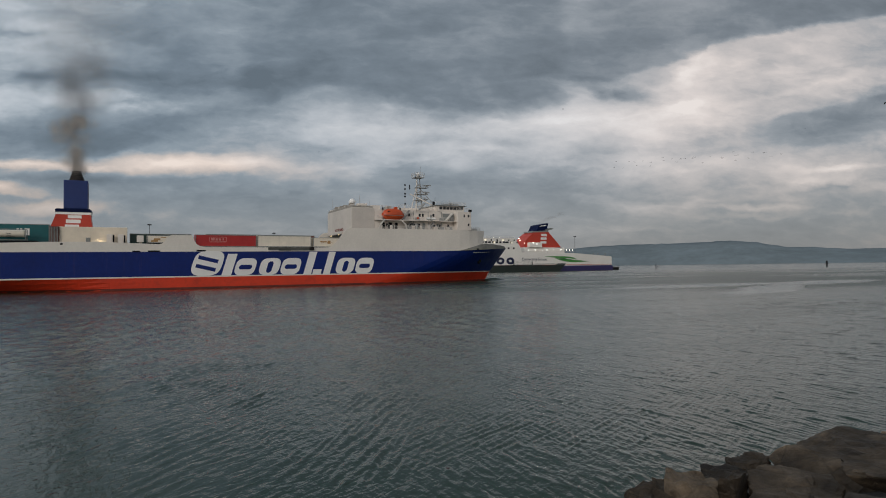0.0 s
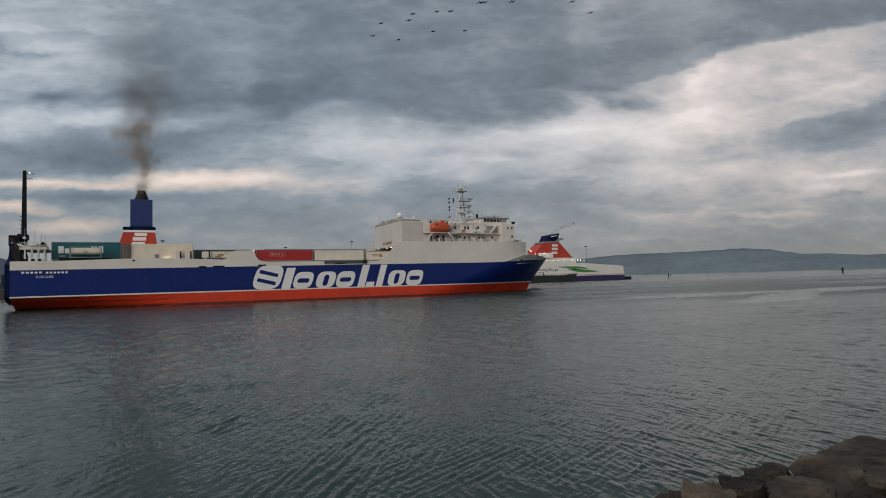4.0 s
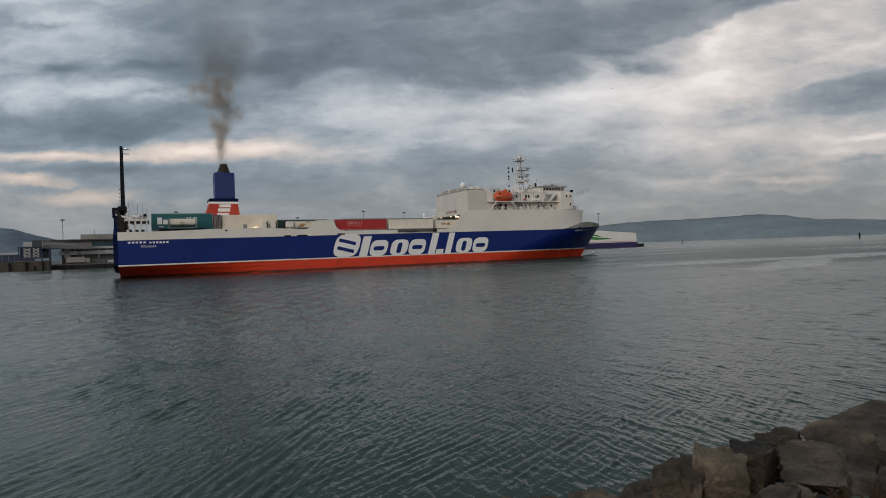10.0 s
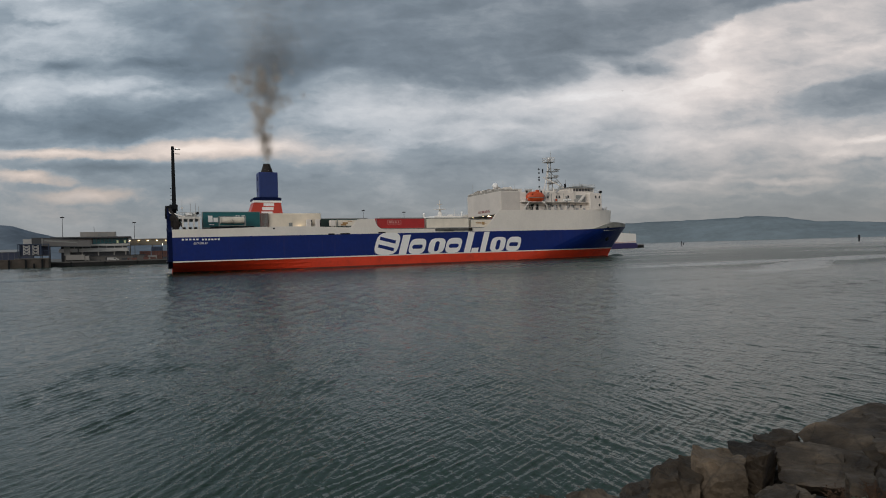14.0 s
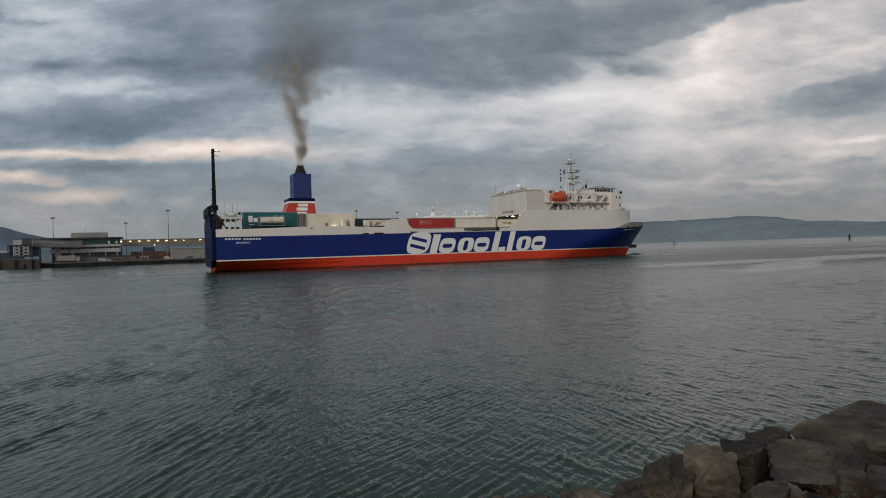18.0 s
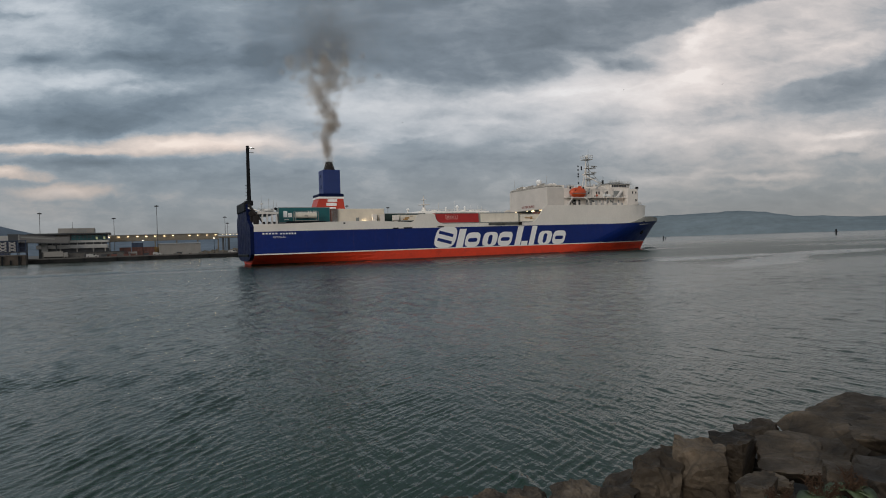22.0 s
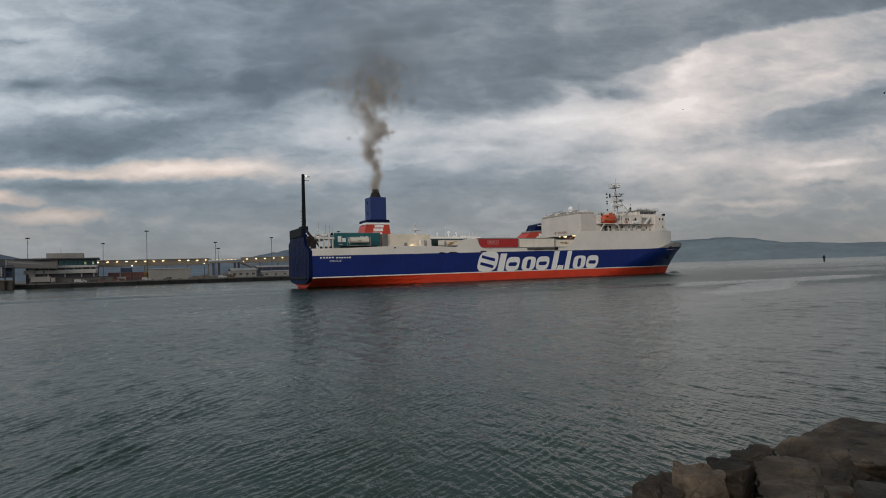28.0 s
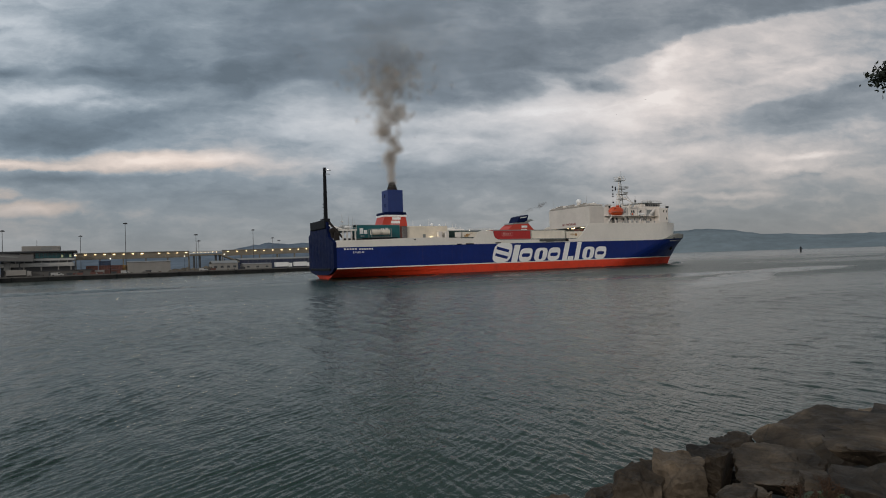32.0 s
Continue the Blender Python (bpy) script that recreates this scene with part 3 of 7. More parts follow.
# ---- the setting: water, hills, quay ----
def wave_field(x, y):
    """Short-crested wind waves in metres on arrays of places: two crossing trains of many small waves."""
    rnd = np.random.RandomState(4)
    z = np.zeros_like(x)
    # the trains bend round the point: one holds the bay, one the water off the stones, one the side towards the sea
    open_side = 1 / (1 + np.exp(-(x - 0.22 * y - 1.0) / 3.5))
    bay = 1 / (1 + np.exp((x + 4.0) / 2.0))
    far = np.hypot(x, y)
    step = np.where(far < 26, 0.065, np.minimum(0.07 + 0.012 * (far - 26), 0.36))

    def groups():
        """Where a train stands high and where it is slack."""
        g = np.zeros_like(x)
        for i in range(9):
            length = rnd.uniform(1.6, 7.0)
            a = rnd.uniform(0, 6.283)
            g += np.sin(6.283 / length * (x * math.cos(a) + y * math.sin(a)) + rnd.rand() * 6.283) / 2.1
        return 1.55 / (1 + np.exp(-2.4 * (g - 0.1)))

    for heading, weight in ((-3.0, 1.12 * bay), (-30.0, (1 - 0.75 * bay) * (1.0 - 0.62 * open_side)), (29.0, (0.24 + 0.66 * open_side) * (1 - 0.6 * bay))):
        weight = weight * (0.30 + 0.70 * groups())
        for i in range(26):
            length = (1.3 if heading == -3.0 else 1.0) * 0.075 * (0.36 / 0.075) ** ((i + rnd.rand()) / 26)
            a = math.radians(heading + rnd.normal(0, 7))
            k = 2 * math.pi / length
            phase = k * (x * math.cos(a) + y * math.sin(a)) + rnd.rand() * 6.283
            s = np.sin(phase)
            shown = np.clip(length / (3 * step), 0, 1) ** 2
            z += weight * shown * (1 - 0.45 * open_side * (length > 0.22)) * 0.082 * length / 6.283 * (s + 0.3 * (s * s - 0.5))
    # longer waves out in the channel
    grown = np.clip((far - 14) / 30, 0, 1)
    for i in range(34):
        length = 0.55 * (3.2 / 0.55) ** ((i + rnd.rand()) / 34)
        a = math.radians((-8.0 if i % 3 else 38.0) + rnd.normal(0, 20))
        k = 2 * math.pi / length
        s = np.sin(k * (x * math.cos(a) + y * math.sin(a)) + rnd.rand() * 6.283)
        z += grown * np.clip(1.55 - far / 140, 0.45, 1) * np.clip(length / (3 * step), 0, 1) ** 2 * 0.028 * length / 6.283 * (s + 0.3 * (s * s - 0.5))
    # scattered steeper crests where longer waves add up
    sharp = np.zeros_like(x)
    for i in range(18):
        length = 0.4 * (1.5 / 0.4) ** ((i + rnd.rand()) / 18)
        a = math.radians(rnd.normal(30, 26))
        k = 2 * math.pi / length
        sharp += np.sin(k * (x * math.cos(a) + y * math.sin(a)) + rnd.rand() * 6.283) / 3.0
    z += (0.007 + 0.017 * open_side) * np.clip(sharp - 0.75, 0, None)
    # gusts leave patches of calmer water
    patch = 0.78 + 0.22 * np.sin(x * 0.11 + 1.7 * np.sin(y * 0.07)) * np.cos(y * 0.09 + 0.6 * np.sin(x * 0.05))
    return z * patch * (1 - 0.2 * open_side)


def build_water():
    near = list(np.arange(6.0, 9.0, 0.15)) + list(np.arange(9.0, 26.0, 0.065))
    step, r = 0.07, 26.0
    while r < 4950:
        near.append(r)
        r += step
        step = step * 1.02 if r > 230 else min(step * 1.012, 0.36)
    radii = np.array([2.0, 4.0] + near + [4950.0])
    angles = np.radians(np.array([-62 + 18 * i / 30 for i in range(30)] + [-44 + 92 * i / 700 for i in range(701)] + [48 + 250 * i / 40 for i in range(1, 40)]))
    na, nr = len(angles), len(radii)
    rr, aa = np.meshgrid(radii, angles, indexing="ij")
    x, y = rr * np.sin(aa), rr * np.cos(aa)
    fade = np.clip((250 - rr) / 60, 0, 1) * (np.abs(aa) < 1.05)
    z = wave_field(x, y) * fade
    verts = np.stack([x, y, z], -1).reshape(-1, 3).tolist()
    i, j = np.meshgrid(np.arange(nr - 1), np.arange(na), indexing="ij")
    k = (j + 1) % na
    faces = np.stack([i * na + j, i * na + k, (i + 1) * na + k, (i + 1) * na + j], -1).reshape(-1, 4).tolist()
    verts.append((0, 0, 0))
    faces += [(len(verts) - 1, (q + 1) % na, q) for q in range(na)]
    me = bpy.data.meshes.new("water")
    me.from_pydata(verts, [], faces)
    me.materials.append(WATER)
    me.shade_smooth()
    return tagged(new("water", me), "grey-green rippled harbour water with small wind waves", "water", kind="structure")


water = build_water()

seabed = part("ground", boxes((-5000, 5000, -5000, 5000, -9.0, -8.0)), SOIL)
tagged(seabed, "dark silty bed below the harbour water", "ground", kind="structure")


def hill_range(name, mat, label, profile, dist, depth):
    """A ridge seen along the horizon: rows of azimuth and elevation in degrees, given at its distance."""
    verts, faces = [], []
    az0, az1 = profile[0][0], profile[-1][0]
    n, rows = 160, 7
    for i in range(n + 1):
        az = az0 + (az1 - az0) * i / n
        el = np.interp(az, [p[0] for p in profile], [p[1] for p in profile])
        top = dist * math.tan(radians(max(el, 0.02))) + 4.4
        a = radians(az)
        for k in range(rows):
            s = k / (rows - 1)
            rr = dist - depth * (1 - s)
            z = top * (s ** 0.8) * (1 + 0.05 * noise.noise((az * 0.7, s * 3, 1.0)) * (s < 1)) + (1 - s) * -2 + 5 * noise.noise((az * 2.2, s * 2, 5)) * s * s
            verts.append((-rr * math.sin(a), rr * math.cos(a), z))
        verts.append((-(dist + 250) * math.sin(a), (dist + 250) * math.cos(a), -3))
    w = rows + 1
    for i in range(n):
        for k in range(rows):
            faces.append((i * w + k, i * w + k + 1, (i + 1) * w + k + 1, (i + 1) * w + k))
    me = bpy.data.meshes.new(name)
    me.from_pydata(verts, [], faces)
    me.materials.append(mat)
    for p in me.polygons:
        p.use_smooth = True
    return tagged(new(name, me), label, "hills", kind="structure")


hill_range("backdrop_hills_north", HAZY_HILL, "long wooded hills beyond the water, distance haze in their blue-grey",
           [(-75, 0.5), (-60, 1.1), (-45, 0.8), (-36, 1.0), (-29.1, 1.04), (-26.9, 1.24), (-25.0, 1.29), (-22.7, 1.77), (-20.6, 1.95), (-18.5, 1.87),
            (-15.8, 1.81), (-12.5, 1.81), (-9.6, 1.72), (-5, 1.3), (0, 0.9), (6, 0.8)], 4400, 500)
hill_range("backdrop_hills_west", HAZY_HILL_WEST, "rounded hills behind the terminal, haze put into their blue-grey",
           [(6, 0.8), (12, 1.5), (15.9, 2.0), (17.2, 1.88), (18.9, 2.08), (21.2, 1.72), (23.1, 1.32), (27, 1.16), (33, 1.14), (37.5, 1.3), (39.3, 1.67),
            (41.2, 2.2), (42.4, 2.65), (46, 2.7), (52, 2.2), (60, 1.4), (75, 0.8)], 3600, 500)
hill_range("backdrop_hills_south", HAZY_HILL_WEST, "low hills closing the shore behind", [(75, 0.8), (120, 0.6), (180, 0.8), (240, 0.7), (285, 0.5)], 4300, 500)

# the far bank runs along the channel: QO is a point of its edge, QU its way, QN inland
QO, QU = Vector((-215.0, 318.0, 0)), Vector((0.839, 0.545, 0)).normalized()
QN = Vector((-QU.y, QU.x, 0))
PORT = Matrix(((QU.x, QN.x, 0, QO.x), (QU.y, QN.y, 0, QO.y), (0, 0, 1, 0), (0, 0, 0, 1)))
QUAY_Z = 2.6
quay = part("quay", boxes((-420, 385, 0.4, 2600, -8, QUAY_Z - 0.25)), LAND)
quay.matrix_basis = PORT
tagged(quay, "grey paved harbour apron behind a dark quay wall", "quay", kind="structure")
part("quay_wall", boxes((-420, 385, -0.4, 0.6, -8, QUAY_Z - 0.6)), QUAY, quay)
part("kerb", boxes((-420, 385, -0.5, 0.5, QUAY_Z - 0.596, QUAY_Z + 0.05)), CONCRETE, quay)


def pile(x, y, top, width, label):
    t = thing("channel_marker", label, "marker", pose(x, y, 0), group="channel markers")
    part("post", rods(((0, 0, -8), (0, 0, top * 0.75), width * 0.55, width * 0.5), seg=10), DARK_METAL, t)
    part("platform", boxes((-width, width, -width, width, top * 0.55, top * 0.62), bevel=0.05), DARK_METAL, t)
    part("beacon", rods(((0, 0, top * 0.75), (0, 0, top), width * 0.7, width * 0.4), seg=10), DARK_METAL, t)


pile(150.6, 572.0, 4.6, 0.7, "slim dark pile marking the channel edge")
pile(343.3, 652.0, 6.0, 1.5, "stout dark channel beacon standing in the water")
pile(205.0, 770.0, 3.0, 0.6, "slim dark pile far out in the water")
far_lamp = thing("shore_light", "small white light on the far shore", "light", pose(1396, 4050, 8))
part("pole", rods(((0, 0, -8), (0, 0, 7), 0.8, 0.6)), DARK_METAL, far_lamp)
part("lamp", ball(bmesh.new(), (0, 0, 8), 2.2, 2.2, 2.2), LAMP_WHITE, far_lamp)

# ---- the ro-ro freight ship: x ahead from the stern, y to port, z up from the waterline ----
HALF = 11.6
RIDERS = []


def stem(z):
    return 135.4 + 8.8 * max(0.0, min(1.05, z / 9.9))


def half_width(x, z):
    """Half the hull's breadth at a place along it and a height."""
    zz = max(0.0, min(1.0, z / 9.7))
    x0, xs = 92 + 29 * zz, stem(z)
    w = HALF
    if x > x0:
        s = min(1.0, (x - x0) / (xs - x0))
        w = HALF * (1 - s ** (1.7 + 0.9 * zz))
    if x < 34 and z < 2.5:
        w *= 1 - 0.62 * ((34 - x) / 34) ** 1.3 * ((2.5 - z) / 2.5) ** 1.0
    return max(w, 0.02)


STATIONS = [0, 2, 4, 7, 10, 14, 18, 22, 26, 32, 40, 50, 60, 70, 80, 90, 96, 100, 104, 108, 112, 116, 119, 122, 125, 128, 130, 132, 134, 135.5, 137, 138.5, 140, 141.2, 142.4, 143.4, 144.4]


def hull_band(low, high, steps=3, grow=0.0):
    """A slice of the hull between two heights, which may change along it."""
    loops = []
    for x in STATIONS:
        a, b = low(x), high(x)
        zs = [a + (b - a) * i / steps for i in range(steps + 1)]
        right = [(min(x, stem(z)), -half_width(min(x, stem(z)), z) - grow, z) for z in zs]
        loops.append(right + [(q[0], -q[1], q[2]) for q in reversed(right)])
    return rings(bmesh.new(), loops)


FOULED = material("fouled_red", (0.13, 0.022, 0.014), 0.6, vary=0.35, scale=0.3, bump=0.01, fine=2.0, spots=(0.045, 0.025, 0.018))
FOREDECK_GREY = material("foredeck_grey", (0.24, 0.235, 0.21), 0.7, vary=0.2, scale=0.4, bump=0.01)
ship = thing("freight_ship", "blue, white and red ro-ro freight ship under way, funnel smoking", "ship")


def build_hull():
    blue_top = lambda x: 8.5 + 0.4 * min(1, x / 100) + (1.3 * ((x - 112) / 32.5) ** 1.5 if x > 112 else 0)
    red_top = lambda x: 2.72
    part("boot_topping", hull_band(lambda x: -2.0, red_top, 5), BOOT_RED, ship, "red boot topping, scuffed along the waterline")
    part("waterline_band", hull_band(lambda x: -1.0, lambda x: 0.42, 2, 0.02), FOULED, ship, "dark fouled band along the waterline")
    part("stripe", hull_band(red_top, lambda x: 3.02, 1, 0.01), SHIP_WHITE, ship, "thin white stripe")
    part("hull", hull_band(lambda x: 3.02, blue_top, 4), HULL_BLUE, ship, "deep blue painted hull side")
    # white strake at deck level as far as the forecastle
    bm = bmesh.new()
    loops = []
    for x in [0, 20, 40, 60, 80, 100, 116, 120, 124, 127, 129, 130.5, 131.5, 132.2]:
        w = min(half_width(x, 9.5), HALF) if x < 127 else half_width(127, 9.5) * (1 - ((x - 127) / 6.2) ** 2.2)
        b = blue_top(x)
        loops.append([(x, -w - 0.02, b), (x, -w - 0.02, 9.75), (x, w + 0.02, 9.75), (x, w + 0.02, b)])
    part("deck_strake", rings(bm, loops), SHIP_WHITE, ship)
    part("weather_deck", boxes((0.6, 128, -11.0, 11.0, 9.75, 9.80)), DECK_GREEN, ship, "dark green-grey cargo deck")
    # foredeck with its raked bulwark
    loops = []
    for x in (121, 124, 127, 130, 133, 136, 138.5, 140.5, 142.4, 143.9):
        w = half_width(x, 9.7) + 0.06
        rise = min(0.45 + 0.10 * (144 - x), 0.05 + 0.19 * (x - 121))
        loops.append([(x, -w, blue_top(x)), (x, -w, blue_top(x) + rise), (x, w, blue_top(x) + rise), (x, w, blue_top(x))])
    part("foredeck_bulwark", rings(bmesh.new(), loops), FOREDECK_GREY, ship, "grey foredeck bulwark, weathered")

    # side plating above the deck, with its dips
    prof = [(0, 9.74), (0, 10.35), (10, 10.45), (20, 10.75), (30, 10.85), (36, 10.6), (41.8, 10.40)]
    prof += [(42.4, 10.55), (43.0, 11.0), (43.6, 12.0), (44.2, 12.45), (44.8, 12.55), (48.9, 12.55), (49.1, 12.0), (49.4, 11.1), (49.9, 10.4), (50.7, 9.95), (51.8, 9.80)]
    prof += [(81.0, 9.80), (82.2, 10.0), (83.4, 10.9), (84.4, 12.0), (85.6, 13.6), (86.4, 14.4), (87.4, 14.9), (88.5, 15.0), (118, 15.1), (118, 9.74)]
    for side in (-1, 1):
        part("bulwark", ngon_prism(prof, 1, side * (HALF - 0.25), side * (HALF + 0.03)), SHIP_WHITE, ship)
    # forward block, rounded in plan
    loops = []
    for z in (9.74, 12.5, 15.1):
        lean = 0.12 * (z - 9.74)
        plan = [(117.9, -11.63), (121, -11.45), (124.5, -10.8), (128, -9.6), (130.6 + lean, -8.0), (132 + lean, -5.5), (132.6 + lean, -2.5)]
        loops.append([(x, y, z) for x, y in plan] + [(x, -y, z) for x, y in reversed(plan)])
    part("forecastle_block", rings(bmesh.new(), loops), SHIP_WHITE, ship)
    # garage roof under the house, and its inner wall
    part("house_deck", boxes((95.5, 118.2, -11.3, 11.3, 14.6, 15.0)), SHIP_WHITE, ship)
    part("garage_bulkhead", boxes((103, 103.4, -11.2, 11.2, 9.8, 13.9)), HOUSE_WHITE, ship)
    # transom and raised ramp
    tr = [(-11.6, 9.74), (-11.6, 3.0), (-9.8, 1.9), (-6, 1.2), (6, 1.2), (9.8, 1.9), (11.6, 3.0), (11.6, 12.4), (10.0, 13.0), (9.2, 16.2), (-6.2, 15.6), (-6.8, 12.6), (-7.6, 11.4), (-9.5, 10.6)]
    part("stern_ramp", ngon_prism(tr, 0, -0.9, 0.0), STERN_BLUE, ship, "navy blue stern ramp, raised and folded")


build_hull()


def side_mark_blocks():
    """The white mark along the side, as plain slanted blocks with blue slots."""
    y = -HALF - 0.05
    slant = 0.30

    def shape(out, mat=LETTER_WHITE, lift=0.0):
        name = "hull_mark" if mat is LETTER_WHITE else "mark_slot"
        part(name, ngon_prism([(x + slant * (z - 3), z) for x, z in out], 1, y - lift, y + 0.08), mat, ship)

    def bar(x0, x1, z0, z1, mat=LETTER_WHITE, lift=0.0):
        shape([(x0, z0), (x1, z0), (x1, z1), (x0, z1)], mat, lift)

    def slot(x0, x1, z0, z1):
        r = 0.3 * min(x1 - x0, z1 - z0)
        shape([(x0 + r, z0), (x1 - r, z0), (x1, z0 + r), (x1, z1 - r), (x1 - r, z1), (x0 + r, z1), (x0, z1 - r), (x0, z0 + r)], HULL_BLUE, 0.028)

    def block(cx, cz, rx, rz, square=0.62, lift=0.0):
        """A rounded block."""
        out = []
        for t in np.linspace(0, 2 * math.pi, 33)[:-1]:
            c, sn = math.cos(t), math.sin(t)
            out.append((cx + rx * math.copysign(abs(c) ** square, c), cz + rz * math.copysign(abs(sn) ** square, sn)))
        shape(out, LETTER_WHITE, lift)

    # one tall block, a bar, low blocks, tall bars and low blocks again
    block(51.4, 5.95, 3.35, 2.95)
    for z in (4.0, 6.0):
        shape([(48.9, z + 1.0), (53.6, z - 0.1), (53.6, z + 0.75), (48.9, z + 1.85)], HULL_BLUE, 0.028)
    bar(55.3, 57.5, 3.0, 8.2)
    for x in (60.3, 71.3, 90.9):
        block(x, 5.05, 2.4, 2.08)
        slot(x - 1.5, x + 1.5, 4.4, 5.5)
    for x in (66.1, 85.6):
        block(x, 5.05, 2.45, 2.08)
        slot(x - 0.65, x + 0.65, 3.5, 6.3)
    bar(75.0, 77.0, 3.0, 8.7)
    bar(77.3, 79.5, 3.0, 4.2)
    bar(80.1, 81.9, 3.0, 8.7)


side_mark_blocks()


NO_SMOKING_RED = material("sign_red", (0.22, 0.025, 0.02), 0.6, bump=0.0)
GLOW_SOFT = glow("garage_lamp", (1.0, 0.74, 0.40), 3.2)
FLOOD = glow("flood_lamp", (1.0, 0.84, 0.55), 7.0)
TRAILER_BROWN = material("trailer_brown", (0.16, 0.055, 0.040), 0.55, vary=0.15, scale=0.5, bump=0.0)
RAIL_WHITE = material("rail_white", (0.66, 0.62, 0.57), 0.5, bump=0.0)
WEATHERED = material("weathered_paint", (0.36, 0.33, 0.29), 0.7, vary=0.25, scale=0.6, bump=0.01, spots=(0.14, 0.11, 0.09))
WEATHERED_GREEN = material("weathered_green", (0.085, 0.085, 0.075), 0.7, vary=0.3, scale=0.6, bump=0.01)
# the deck lamp's warm light is put into this cream
LAMPLIT_CREAM = material("lamplit_cream", (0.80, 0.70, 0.56), 0.5, vary=0.08, scale=0.4, bump=0.006, streak=0.15)
MAST_GREY = material("mast_grey", (0.34, 0.335, 0.32), 0.5, vary=0.15, bump=0.0)


def window(x, z, y, w=0.62, hgt=0.85):
    win = part("window", boxes((x - w / 2 - 0.09, x + w / 2 + 0.09, y - 0.05, y + 0.02, z - hgt / 2 - 0.09, z + hgt / 2 + 0.09)), HOUSE_WHITE, ship)
    part("pane", boxes((x - w / 2, x + w / 2, y - 0.07, y - 0.02, z - hgt / 2, z + hgt / 2)), GLASS_DARK, win)


def build_house():
    # hood over the garage mouth, with its warning and deck gear
    hood = part("hood", boxes((88.4, 95.0, -10.3, 11.2, 13.95, 20.7), bevel=0.2), HOOD_SHADED, ship, "plain hood over the garage mouth, shade put into its cream")
    words("NO SMOKING", 1.15, NO_SMOKING_RED, hood, Matrix(((0, 0, -1, 88.36), (-1, 0, 0, 0.2), (0, 1, 0, 15.1), (0, 0, 0, 1))), label="dark red warning lettering")
    part("hood_cornice", boxes((88.5, 94.6, -9.9, 10.8, 20.7, 21.25), bevel=0.06), WEATHERED, ship, "weathered grey-brown edge of the hood roof")
    for k in range(13):
        y = -9.0 + 1.5 * k
        part("roof_locker", boxes((88.7 + 0.3 * (k % 3), 89.7 + 0.3 * (k % 2), y, y + 0.6 + 0.25 * (k % 3), 21.2, 21.6 + 0.17 * (k * 7 % 4)), bevel=0.05), WEATHERED if k % 4 else HOUSE_WHITE, ship)
    part("railing", railing([(88.6, -10.0, 20.4), (88.6, 10.8, 20.4)], 1.0, 1.6), RAIL_WHITE, ship)
    part("railing", railing([(88.6, -10.0, 20.4), (94.8, -10.0, 20.4)], 1.0, 1.5), RAIL_WHITE, ship)
    dome = part("radome", ball(bmesh.new(), (91.7, -1.5, 23.1), 0.95, 0.95, 0.95, 3), LETTER_WHITE, ship, "white satellite radome", smooth=True)
    part("pedestal", rods(((91.7, -1.5, 21.4), (91.7, -1.5, 22.5), 0.8, 0.65), seg=12), HOUSE_WHITE, dome)
    part("small_radome", ball(bmesh.new(), (94.0, -6.5, 22.0), 0.4, 0.4, 0.45, 2), LETTER_WHITE, ship, smooth=True)
    for x, y, top in ((89.5, 9.5, 24.6), (93.0, -4.0, 24.9), (94.2, -8.8, 22.8), (90.4, 6.0, 22.9)):
        part("whip_antenna", rods(((x, y, 20.9), (x, y, top), 0.07, 0.04), seg=6), MAST_GREY, ship)
    part("vent_box", boxes((91.0, 93.4, -8.6, -6.9, 20.9, 22.0), bevel=0.08), HOUSE_WHITE, ship)
    part("vent_box", boxes((89.6, 93.6, 2.5, 8.4, 21.4, 22.1), bevel=0.08), HOUSE_WHITE, ship)
    # garage lights
    for x, y in ((89.4, -9.0), (89.4, -5.6), (90.4, 0.5), (92.5, -7.4), (94.5, -3.0), (97.0, -9.0)):
        part("garage_light", boxes((x - 0.45, x + 0.45, y - 0.35, y + 0.35, 13.70, 13.87)), GLOW_SOFT, ship)
    for k in (0, 2, 3, 5):
        y = 7.6 - 3.4 * k
        part("garage_light", boxes((88.30, 88.55, y - 0.18, y + 0.18, 13.72, 13.88), bevel=0.03), GLOW_SOFT, ship)
    part("garage_ceiling", boxes((88.6, 103, -11.1, 11.1, 13.88, 13.94)), DECK_GREEN, ship)

    # accommodation: main wall, upper storey, wings
    part("accommodation", boxes((95.2, 121, -8.9, 8.9, 15.0, 20.55)), HOUSE_WHITE, ship)
    part("boat_deck", boxes((95.0, 106.5, -11.4, -8.8, 17.35, 17.55)), HOUSE_WHITE, ship)
    part("side_screen", boxes((95.0, 97.2, -10.2, -8.85, 15.0, 20.2), bevel=0.06), HOUSE_WHITE, ship)
    part("bridge_wing", boxes((120.4, 125.0, -11.1, 11.1, 15.05, 20.45), bevel=0.15), HOUSE_WHITE, ship)
    part("upper_storey", boxes((103.2, 115.0, -7.6, 7.6, 20.55, 21.3)), HOUSE_WHITE, ship)
    wheelhouse = part("wheelhouse", boxes((114.9, 124.3, -8.2, 8.2, 20.45, 22.25), bevel=0.08), HOUSE_WHITE, ship)
    part("roof", boxes((114.3, 124.9, -8.7, 8.7, 22.25, 22.45), bevel=0.05), BULWARK_GREY, wheelhouse)
    for i in range(7):
        x = 116.0 + i * 1.15
        part("pane", boxes((x, x + 0.92, -8.27, -8.18, 21.2, 22.0)), GLASS_DARK, wheelhouse)
    for i in range(11):
        y = -7.6 + i * 1.4
        part("pane", boxes((124.27, 124.36, y, y + 1.15, 21.2, 22.0)), GLASS_DARK, wheelhouse)
